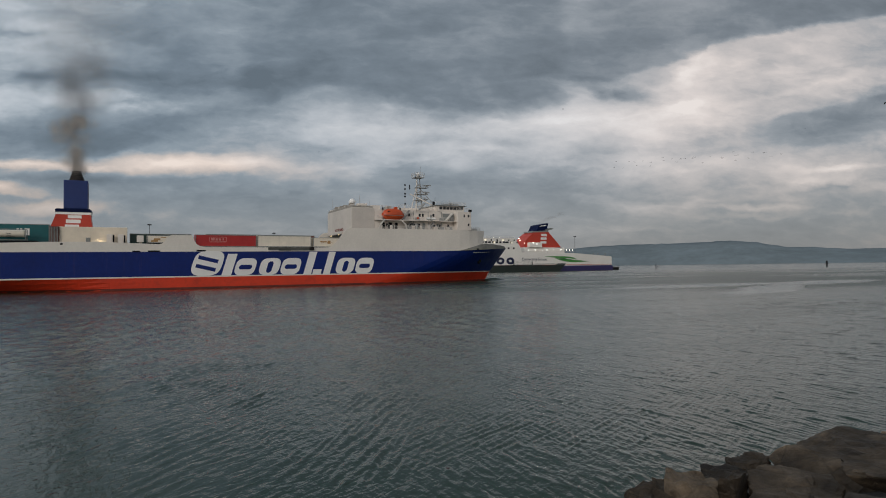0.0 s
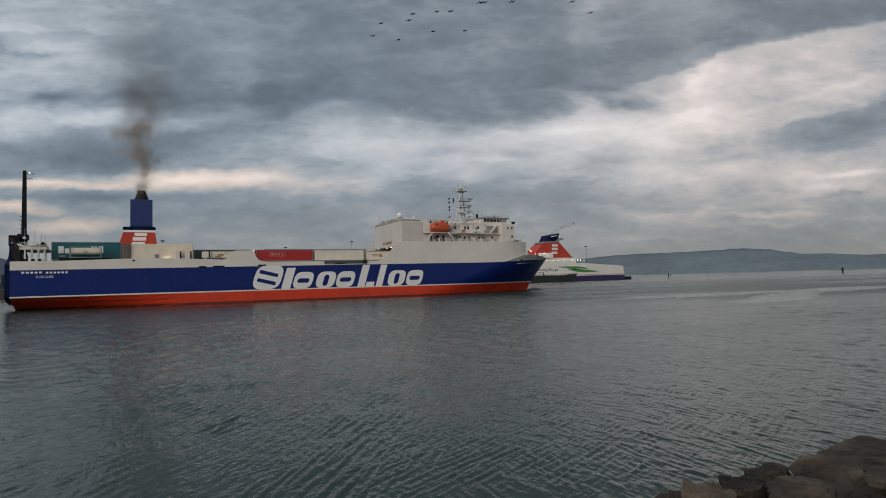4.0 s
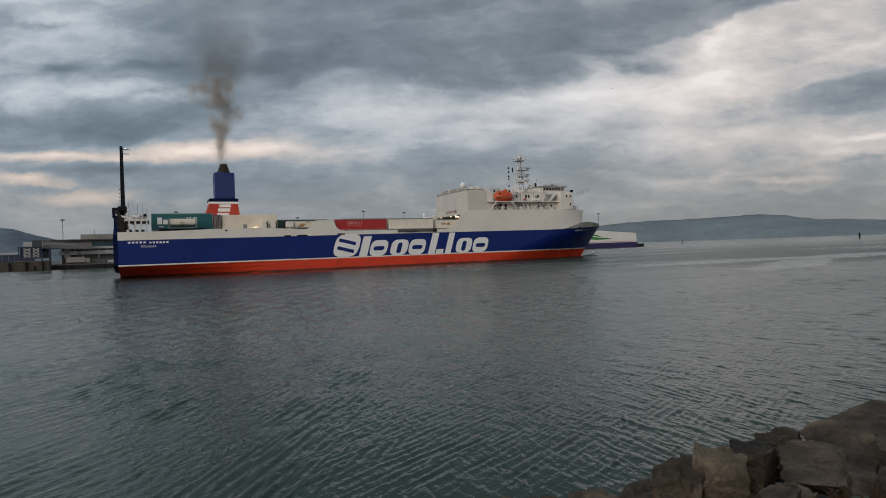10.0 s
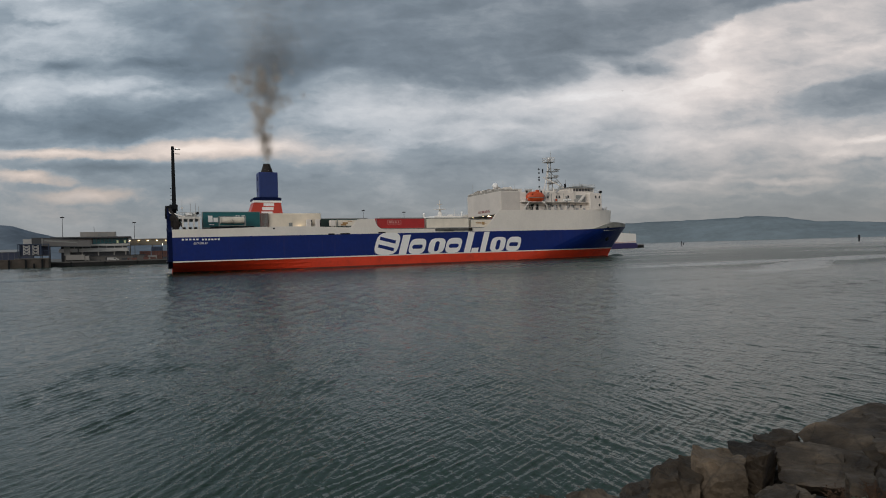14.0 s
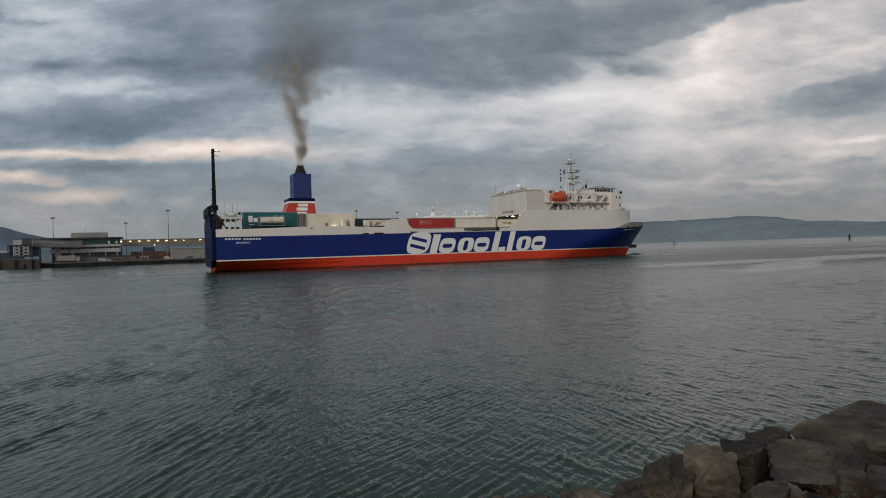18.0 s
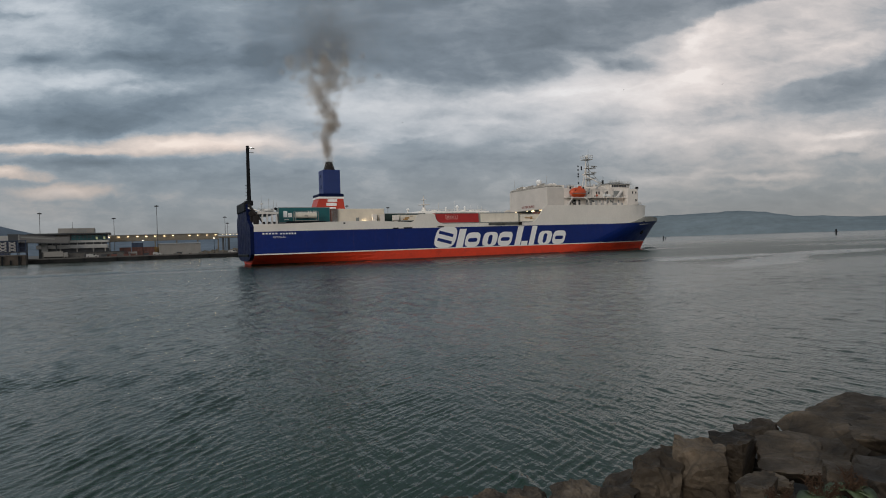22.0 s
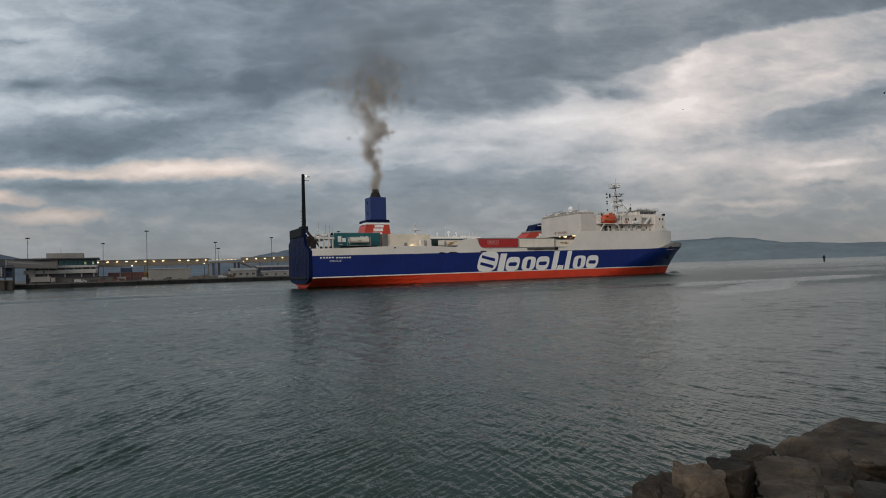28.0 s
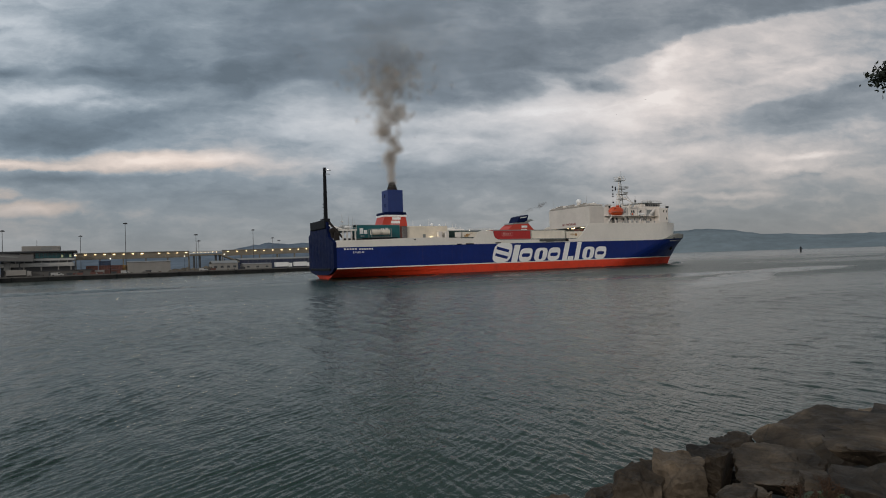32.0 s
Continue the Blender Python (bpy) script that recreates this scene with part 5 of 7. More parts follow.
def trailer(x, y, length, height, mat, label, deck=9.8, marks=None, mark_mat=None, low=0.95):
    """A box semi-trailer, its side towards -y, standing on the cargo deck."""
    t = thing("semi_trailer", label, "trailer", group="trailers on the cargo deck")
    hgt = height
    part("box", boxes((0, length, 0, 2.55, low, hgt), bevel=0.05), mat, t)
    part("chassis", boxes((0.2, length - 0.2, 0.5, 2.05, max(0.0, low - 0.3), low - 0.004)), DARK_METAL, t)
    part("side_rail", boxes((0.02, length - 0.02, -0.03, 0.0, low, low + 0.17)), BULWARK_GREY, t)
    part("side_rail", boxes((0.02, length - 0.02, -0.03, 0.0, hgt - 0.14, hgt)), BULWARK_GREY, t)
    for px in (0.0, length - 0.14):
        part("corner_post", boxes((px, px + 0.14, -0.035, 0.0, low + 0.17, hgt - 0.14)), BULWARK_GREY, t)
    for i in range(3 if low > 0.5 else 0):
        for yy in (0.05, 2.2):
            part("wheel", rods(((1.2 + 1.3 * i, yy, 0.5), (1.2 + 1.3 * i, yy + 0.3, 0.5), 0.5, 0.5), seg=14), TYRE, t)
    for yy in (0.4, 2.0) if low > 0.5 else ():
        part("landing_leg", boxes((length - 2.8, length - 2.6, yy, yy + 0.15, 0, 0.9)), DARK_METAL, t)
    for x0, x1, z0, z1 in marks or ():
        part("side_mark", boxes((x0, x1, -0.045, -0.005, z0, z1)), mark_mat or LETTER_WHITE, t)
    return riding(t, pose(x, y, deck))


trailer(6.8, -7.4, 13.5, 4.95, TEAL, "teal box semi-trailer with white marks, lashed on deck",
        marks=[(1.3, 2.3, 2.4, 4.0), (2.5, 3.5, 2.4, 3.5), (1.5, 2.6, 1.75, 1.9), (7.6, 8.0, 3.5, 4.0), (8.2, 8.6, 3.5, 4.0), (9.0, 9.9, 2.5, 4.0)])
trailer(49.6, -10.9, 14.0, 2.98, TRAILER_RED, "red box trailer body with an outlined mark, set low on deck", deck=9.8, low=0.12,
        marks=[(3.1, 7.0, 2.35, 2.45), (3.1, 7.0, 1.35, 1.45), (3.1, 3.2, 1.45, 2.35), (6.9, 7.0, 1.45, 2.35), (3.5, 4.3, 1.6, 2.2), (4.5, 5.0, 1.6, 2.1), (5.2, 5.7, 1.6, 2.1), (6.1, 6.4, 1.6, 2.2), (3.3, 6.8, 1.15, 1.2)], mark_mat=material("mark_pink", (0.55, 0.22, 0.20), 0.6, bump=0.0))
trailer(63.9, -10.9, 13.4, 2.95, TRAILER_WHITE, "plain cream box trailer body set low on deck", low=0.12)
trailer(77.9, -10.6, 9.6, 2.6, TRAILER_WHITE, "cream box trailer body under the garage mouth", low=0.12, marks=[(2.0, 5.2, 1.2, 1.32), (3.8, 4.6, 1.0, 1.8), (1.8, 3.6, 1.45, 1.7)], mark_mat=MARK_YELLOW)
trailer(88.6, -4.6, 13.4, 3.6, TRAILER_BROWN, "red-brown box semi-trailer inside the garage")
trailer(35.9, -4.6, 13.4, 3.35, TRAILER_GREEN, "dark green box semi-trailer behind the vents")
trailer(39.4, -9.4, 9.0, 2.75, TRAILER_WHITE, "cream box semi-trailer with an ochre picture", marks=[(0.9, 2.3, 1.2, 1.6), (1.4, 2.8, 1.6, 2.05), (2.9, 4.0, 2.2, 2.35)], mark_mat=MARK_YELLOW)
trailer(52.5, -5.0, 13.4, 3.45, TRAILER_WHITE, "pale box semi-trailer in the inner row")
trailer(66.5, -5.0, 13.4, 3.4, TRAILER_BROWN, "red-brown box semi-trailer in the inner row")


def tank_trailer(x, y):
    t = thing("tank_trailer", "white tank container on a low trailer, lashed on deck", "trailer")
    bm = bmesh.new()
    rod(bm, (0.3, 1.1, 2.75), (5.7, 1.1, 2.75), 0.78, 0.78, seg=18)
    part("tank", bm, TRAILER_WHITE, t, "white cylindrical tank", smooth=False)
    for px in (0.0, 5.9):
        for yy in (0.0, 2.1):
            part("frame_post", boxes((px, px + 0.15, yy, yy + 0.15, 1.3, 3.7)), BULWARK_GREY, t)
        part("frame_bar", boxes((px, px + 0.15, 0.15, 2.1, 3.55, 3.7)), BULWARK_GREY, t)
    for z in (1.3, 3.55):
        part("frame_rail", boxes((0.15, 5.9, -0.02, 0.12, z, z + 0.15)), BULWARK_GREY, t)
    part("chassis", boxes((-2.0, 8.0, 0.4, 1.8, 0.85, 1.25)), DARK_METAL, t)
    for i in (-1.2, 0.1, 6.4):
        for yy in (0.0, 1.9):
            part("wheel", rods(((i, yy, 0.5), (i, yy + 0.3, 0.5), 0.5, 0.5), seg=14), TYRE, t)
    for i in range(3):
        part("ladder_rung", boxes((2.6, 3.4, 0.2, 0.3, 1.9 + 0.4 * i, 1.96 + 0.4 * i)), DARK_METAL, t)
    return riding(t, pose(x, y, 9.8))


tank_trailer(10.4, -10.4)


def wake_ridge(name, label, pts, width, height, place):
    """A long low swell that goes with the ship."""
    bm = bmesh.new()
    loops = []
    for i, (x, y) in enumerate(pts):
        fade = math.sin(math.pi * (i + 0.4) / (len(pts) - 0.2))
        loops.append([(x, y + width * s, height * fade * (0.5 + 0.5 * math.cos(math.pi * s)) + 0.035) for s in np.linspace(-1, 1, 9)])
    rings(bm, loops, close=False, caps=False)
    ob = part(name, bm, WATER, None, smooth=True)
    tagged(ob, label, "wake", kind="stuff")
    return riding(ob, place)


wake_ridge("wake", "low swell trailing from the ship's side", [(4 - 14 * i, -12.5 - 2.3 * i) for i in range(16)], 1.3, 0.24, Matrix.Identity(4))
wake_ridge("wake", "low swell trailing from the ship's quarter", [(0 - 14 * i, -9.0 - 1.1 * i) for i in range(16)], 1.1, 0.20, Matrix.Identity(4))
wake_ridge("bow_wave", "small dark wave thrown up at the bow", [(132 + 0.9 * i, -1.5 - 0.25 * (12 - i)) for i in range(13)], 1.1, 0.75, Matrix.Identity(4))

# ---- the moored passenger ferry: x ahead from abaft its stern, y to port ----
FERRY = Matrix.Translation((106.0, 532.0, 0)) @ Matrix.Rotation(radians(180 + 34.5), 4, "Z")
FERRY_WHITE = material("ferry_white", (0.86, 0.82, 0.76), 0.45, vary=0.05, scale=0.1, bump=0.0, fine=1.0)
FERRY_PURPLE = material("ferry_purple", (0.030, 0.022, 0.105), 0.5, vary=0.1, scale=0.1, bump=0.0, fine=1.0)
LEAF_GREEN = material("leaf_green", (0.060, 0.26, 0.045), 0.5, vary=0.15, scale=0.1, bump=0.0)
LEAF_DARK = material("leaf_dark_green", (0.020, 0.12, 0.030), 0.5, vary=0.15, scale=0.1, bump=0.0)
MARK_BLUE = material("mark_blue", (0.006, 0.012, 0.055), 0.5, bump=0.0)
BARGE_DARK = material("barge_dark", (0.018, 0.026, 0.022), 0.7, vary=0.25, scale=0.2, bump=0.01)
LAMP_CABIN = glow("cabin_light", (1.0, 0.86, 0.62), 0.9)
ferry = thing("passenger_ferry", "large white passenger ferry with lit decks, moored at the quay", "ship", FERRY)
FY = 13.9


def flat(outline, mat, name, depth=0.12, parent=None):
    return part(name, ngon_prism(outline, 1, FY + 0.02, FY + depth), mat, parent or ferry)


def ferry_hull():
    plan = [(18.6, 13.9), (150, 13.9), (190, 13.0), (208, 10.5), (220, 6.0), (228, 0.5)]

    def slab(x_fix, z0, z1, grow=0.0):
        loops = []
        for z in (z0, z1):
            lp = [(max(x, x_fix), y + grow, z) for x, y in plan]
            loops.append(lp + [(x, -y, z) for x, y, z in reversed(lp)])
        return rings(bmesh.new(), loops)

    part("boot_topping", slab(18.6, -2, 4.2, 0.05), FERRY_PURPLE, ferry, "dark purple lower hull")
    part("stern_ledge", boxes((16.4, 18.6, -13.5, 13.5, 0.6, 3.4), bevel=0.4), FERRY_PURPLE, ferry)
    part("hull", slab(18.6, 4.2, 11.0), FERRY_WHITE, ferry, "white hull side")
    part("red_stripe", boxes((18.8, 185, FY + 0.0, FY + 0.1, 4.75, 5.05)), FUNNEL_RED, ferry)
    part("quarter_bulwark", prism(bmesh.new(), [(19, 11.0), (19, 11.5), (38, 12.7), (60, 14.1), (111, 14.6), (111, 11.0)], 1, FY - 0.4, FY), FERRY_WHITE, ferry)
    part("quarter_bulwark", prism(bmesh.new(), [(19, 11.0), (19, 11.5), (38, 12.7), (60, 14.1), (111, 14.6), (111, 11.0)], 1, -FY, -FY + 0.4), FERRY_WHITE, ferry)
    part("aft_deck", boxes((45, 111, -FY + 0.4, FY - 0.4, 11.0, 12.7)), DECK_GREEN, ferry)
    # forward decks in steps
    part("deck_block", prism(bmesh.new(), [(110, 11.0), (215, 11.0), (210, 19.5), (113, 19.5)], 1, -FY + 0.6, FY - 0.02), FERRY_WHITE, ferry)
    part("deck_block", prism(bmesh.new(), [(113, 19.5), (208, 19.5), (203, 25.2), (117, 25.2)], 1, -FY + 0.8, FY - 0.3), FERRY_WHITE, ferry)
    part("deck_block", prism(bmesh.new(), [(143, 25.2), (203, 25.2), (201, 26.5), (145, 26.5)], 1, -11, 11), FERRY_WHITE, ferry)
    part("stern_gear", boxes((24, 30, 8, 13, 11.0, 12.4), bevel=0.2), BULWARK_GREY, ferry)
    for x in (25, 33, 38):
        part("stern_post", boxes((x, x + 0.5, 13.0, 13.5, 11.0, 14.2)), BULWARK_GREY, ferry)
    part("railing", railing([(60, 13.6, 14.5), (110, 13.6, 14.6)], 1.2, 3.0, 0.08, 2), RAIL_WHITE, ferry)
    part("railing", railing([(117.5, 13.4, 25.2), (143, 13.4, 25.2)], 1.2, 2.5, 0.08, 2), RAIL_WHITE, ferry)
    # windows
    for z, x0, x1, step, w in ((22.0, 120, 200, 3.2, 1.9), (17.6, 118, 200, 4.6, 1.5)):
        x = x0
        while x < x1:
            win = part("window", boxes((x, x + w, FY - 0.32, FY - 0.26 if z > 19 else FY + 0.03, z - 0.65, z + 0.65)), GLASS_DARK, ferry)
            x += step
    for x in (113.5, 117.5, 121.0, 126.0, 131.0, 136.5, 140.5):
        part("deck_light", ball(bmesh.new(), (x, 13.3, 25.0), 0.34, 0.34, 0.34, 1), LAMP_WHITE, ferry)
    for x, z in ((60.0, 16.5), (66.5, 16.6), (72.0, 16.8), (79.5, 16.7), (86.0, 16.5), (91.0, 16.4), (97.5, 16.6), (104.0, 16.3), (112.0, 16.6), (116.5, 16.4), (108.0, 21.6), (99.5, 22.0), (96.0, 21.0)):
        part("deck_light", ball(bmesh.new(), (x, 12.8, z), 0.36, 0.36, 0.36, 1), LAMP_WHITE, ferry)
    for k in range(16):
        x, z = 112.0 + 2.6 * k, 23.6 - 1.7 * (k % 2)
        part("window", boxes((x, x + 1.3, FY - 0.32, FY - 0.25, z - 0.5, z + 0.5)), LAMP_CABIN if k % 3 == 0 else GLASS_DARK, ferry)
    part("deck_light", ball(bmesh.new(), (64.0, 13.4, 16.4), 0.42, 0.42, 0.42, 1), LAMP_WHITE, ferry)
    part("light_pole", rods(((86.0, 13.2, 12.4), (86.0, 13.2, 16.2), 0.15, 0.1)), RAIL_WHITE, ferry)
    # marks: leaf, slogan, plain ovals
    flat([(44.5, 7.4), (52, 7.0), (62, 6.8), (70, 7.6), (78, 9.6), (70, 10.0), (60, 8.6), (52, 8.2)], LEAF_GREEN, "leaf_mark")
    flat([(56, 8.9), (64, 9.9), (76, 10.2), (89.5, 11.5), (80, 11.7), (68, 11.5), (60, 10.6)], LEAF_GREEN, "leaf_mark")
    flat([(60, 8.7), (70, 10.0), (80, 9.9), (72, 9.0)], LEAF_DARK, "leaf_mark", 0.16)
    words("Connecting Europe", 3.05, MARK_BLUE, ferry, Matrix(((-1, 0, 0, 99.3), (0, 0, 1, FY + 0.05), (0, 1, 0, 9.3), (0, 0, 0, 1))), label="dark blue slogan lettering on the white side")
    for x in (122.0, 131.0, 141.0, 152.0):
        loops = []
        for t in np.linspace(0, 2 * math.pi, 21)[:-1]:
            c, s = math.cos(t), math.sin(t)
            loops.append([(x + 3.6 * c, FY + 0.02, 8.2 + 2.6 * s), (x + 3.6 * c, FY + 0.15, 8.2 + 2.6 * s), (x + 1.5 * c, FY + 0.15, 8.2 + 1.0 * s), (x + 1.5 * c, FY + 0.02, 8.2 + 1.0 * s)])
        loops.append(loops[0])
        part("hull_mark", rings(bmesh.new(), loops, caps=False), MARK_BLUE, ferry)
    # funnel
    part("funnel_house", boxes((64, 104, -8, 8, 12.7, 18.6), bevel=0.3), FERRY_WHITE, ferry)
    part("funnel_house", boxes((88, 100, 6, 9.4, 18.6, 22.4), bevel=0.3), FERRY_WHITE, ferry)
    fun = part("funnel", prism(bmesh.new(), [(65.5, 18.4), (103.5, 18.4), (101.6, 23.9), (97.6, 27.5), (93.4, 30.3), (78.9, 30.9)], 1, -6.2, 6.2), FUNNEL_RED, ferry, "large red raked funnel")
    part("funnel_foot", prism(bmesh.new(), [(64.5, 17.6), (70, 17.6), (70, 18.9), (65.2, 18.9)], 1, -6.4, 6.4), STERN_BLUE, ferry)
    part("funnel_cap", prism(bmesh.new(), [(78.6, 30.9), (94.4, 30.3), (93.6, 31.4), (79.0, 32.1)], 1, -6.0, 6.0), BULWARK_GREY, ferry)
    part("funnel_fin", prism(bmesh.new(), [(80.2, 32.1), (90.4, 31.5), (87.6, 36.3), (78.2, 38.1)], 1, -5.0, 5.6), STERN_BLUE, ferry, "dark blue fin on the funnel")
    for i in range(5):
        x = 80.6 + 1.35 * i
        part("fin_bar", prism(bmesh.new(), [(x, 35.9 - 0.2 * i), (x + 0.9, 35.75 - 0.2 * i), (x + 0.6, 36.6 - 0.2 * i), (x - 0.3, 36.75 - 0.2 * i)], 1, 5.55, 5.7), LETTER_WHITE, ferry)
    part("funnel_wing", prism(bmesh.new(), [(72.6, 33.6), (80, 31.8), (82, 32.6), (76, 34.4)], 1, -5, 5.8), BULWARK_GREY, ferry)
    for x0, x1, z0, z1 in ((80.6, 86.2, 27.6, 29.3), (80.9, 86.6, 24.8, 26.6), (81.2, 87.0, 21.8, 23.6)):
        part("funnel_mark", boxes((x0, x1, 6.2, 6.35, z0, z1)), LETTER_WHITE, fun)
    # masts and domes on the roof
    mast = part("radar_mast", rods(((192, 0, 26.5), (192, 0, 38.0), 0.7, 0.3)), RAIL_WHITE, ferry)
    part("yard", boxes((189.0, 195.0, -3.6, 3.6, 31.4, 31.8)), RAIL_WHITE, mast)
    part("yard", boxes((191.0, 193.2, -2.0, 2.0, 35.0, 35.3)), RAIL_WHITE, mast)
    part("mast_foot", rods(((192, 0, 26.5), (192, 0, 30.0), 2.0, 1.0)), FERRY_WHITE, mast)
    for x, z, r in ((166.5, 30.0, 1.2), (160.0, 29.6, 0.8), (206.0, 28.0, 1.0), (176.0, 29.4, 0.7)):
        part("radome", ball(bmesh.new(), (x, 3, z), r, r, r, 2), LETTER_WHITE, ferry, smooth=True)
        part("pedestal", rods(((x, 3, 25.0), (x, 3, z - r * 0.7), 0.5, 0.4)), FERRY_WHITE, ferry)
    for x, z in ((170.0, 34.0), (183.0, 33.0), (156.0, 31.4), (150.0, 31.0), (147.0, 30.6)):
        part("aerial", rods(((x, 5, 26.5), (x, 5, z), 0.16, 0.08), seg=5), RAIL_WHITE, ferry)
    part("roof_railing", railing([(146.5, 10.6, 26.5), (199.5, 10.6, 26.5)], 1.1, 3.0, 0.08, 2), RAIL_WHITE, ferry)
    for x in (150, 155, 162, 186):
        part("roof_vent", boxes((x, x + 2.4, 4, 8, 26.5, 27.5), bevel=0.2), FERRY_WHITE, ferry)


ferry_hull()

barge = thing("bunker_barge", "low dark barge lying alongside the white ferry", "barge", FERRY)
part("hull", prism(bmesh.new(), [(76.8, 6.0), (80.0, 4.9), (160, 4.2), (160, -1), (84.5, -1), (80.5, 2.5)], 1, 15.0, 24.0), BARGE_DARK, barge)
part("hatch_coaming", boxes((96, 150, 16.5, 22.5, 4.2, 5.0), bevel=0.1), BARGE_DARK, barge)
part("railing", railing([(84, 23.8, 4.8), (128, 23.8, 4.5)], 1.2, 5.0, 0.07, 2), BARGE_DARK, barge)
part("pipe_gantry", boxes((104.0, 104.5, 17, 17.5, 4.6, 7.4)), BARGE_DARK, barge)
part("pipe_gantry", boxes((121.0, 121.5, 17, 17.5, 4.6, 7.4)), BARGE_DARK, barge)
part("pipe_beam", boxes((104.0, 121.5, 17.0, 17.4, 7.2, 7.4)), BARGE_DARK, barge)
part("wheelhouse", boxes((148, 156, 16, 22, 4.2, 9.0), bevel=0.2), FERRY_WHITE, barge)

# ---- the terminal on the far bank: x along the quay, y inland ----
CLAD_GREY = material("clad_grey", (0.22, 0.22, 0.21), 0.6, vary=0.1, scale=0.2, bump=0.0, streak=0.2)
CLAD_PALE = material("clad_pale", (0.26, 0.245, 0.222), 0.6, vary=0.1, scale=0.2, bump=0.0, streak=0.2)
BRIDGE_GREY = material("bridge_clad", (0.135, 0.130, 0.125), 0.6, vary=0.12, scale=0.2, bump=0.0, streak=0.2)
CLAD_WHITE = material("clad_white", (0.40, 0.39, 0.37), 0.6, vary=0.1, scale=0.2, bump=0.0, streak=0.2)
CLAD_DARK = material("clad_dark", (0.045, 0.048, 0.052), 0.6, vary=0.15, scale=0.2, bump=0.0)
CLAD_BLUE = material("clad_blue", (0.028, 0.036, 0.070), 0.6, vary=0.15, scale=0.2, bump=0.0)
TEAL_GLASS = material("teal_glass", (0.015, 0.075, 0.085), 0.2, vary=0.3, scale=0.2, bump=0.0, fine=1.0)
# yellow lamplight is put into the walkway's dun colour
LAMPLIT_CLAD = material("lamplit_clad", (0.19, 0.165, 0.125), 0.7, vary=0.12, scale=0.2, bump=0.0)
BOX_RED = material("box_red", (0.12, 0.048, 0.036), 0.6, vary=0.2, scale=0.4, bump=0.0, rand=0.3)
BOX_BLUE = material("box_blue", (0.035, 0.055, 0.10), 0.6, vary=0.2, scale=0.4, bump=0.0, rand=0.3)
BOX_OCHRE = material("box_ochre", (0.30, 0.17, 0.05), 0.6, vary=0.2, scale=0.4, bump=0.0)
SCRAP = material("scrap_heap", (0.09, 0.075, 0.055), 0.95, vary=0.4, scale=0.4, bump=0.2, fine=1.5)
G = QUAY_Z - 0.25
HALL_LIGHT = glow("hall_light", (0.55, 0.62, 0.36), 0.14)


def port(x, y, z=G, turn=0):
    return PORT @ pose(x, y, z, 0, 0, turn)


def terminal():
    t = thing("terminal_building", "grey terminal building with a dark flat roof and teal glazing", "building", port(0, 0, 0))
    part("ground_floor", boxes((-36, -2, 17, 40, G, 7.7)), CLAD_DARK, t)
    part("lower_band", boxes((-37, -2.5, 15.4, 40, 7.7, 9.8), bevel=0.1), CLAD_WHITE, t)
    part("dark_storey", boxes((-36, -3.5, 16.2, 40, 9.8, 11.0)), CLAD_DARK, t)
    part("ledge", boxes((-28, -2.0, 15.2, 40, 11.0, 12.2)), CLAD_WHITE, t)
    part("stair_head", boxes((-34.5, -31.5, 14.9, 15.38, 6.0, 10.9), bevel=0.05), CLAD_GREY, t)
    for i in range(8):
        part("bay_post", boxes((-33.6 + 4.0 * i, -33.3 + 4.0 * i, 15.9, 16.18, 9.8, 11.0)), CLAD_WHITE, t)
    part("glazed_hall", boxes((-21, -2.5, 17.6, 40, 12.2, 15.6)), CLAD_DARK, t)
    for i in range(9):
        x = -20.4 + i * 1.95
        pane = part("pane", boxes((x, x + 1.8, 17.45, 17.65, 12.4, 15.4)), TEAL_GLASS, t)
        if i in (6, 8):
            part("lit_blind", boxes((x + 0.3, x + 1.3, 17.41, 17.44, 12.7, 14.2)), HALL_LIGHT, pane, "pane lit from the hall behind")
    part("solid_hall", boxes((-28, -21, 17.2, 40, 12.2, 15.4)), CLAD_PALE, t)
    part("roof", boxes((-41, -0.8, 14.6, 41, 15.6, 16.4), bevel=0.1), CLAD_DARK, t, "dark overhanging flat roof")
    part("plant_room", boxes((-27, -9, 22, 34, 16.4, 19.4), bevel=0.1), CLAD_PALE, t)
    part("louvre", boxes((-18, -13, 21.9, 22.05, 17.0, 18.6)), CLAD_GREY, t)
    part("aerial", rods(((-20, 23, 19.4), (-20, 23, 22.8), 0.1, 0.06)), DARK_METAL, t)
    for x in (-34, -26, -18, -10, -4):
        part("column", boxes((x, x + 0.6, 15.6, 16.2, G, 7.7)), CLAD_PALE, t)


terminal()


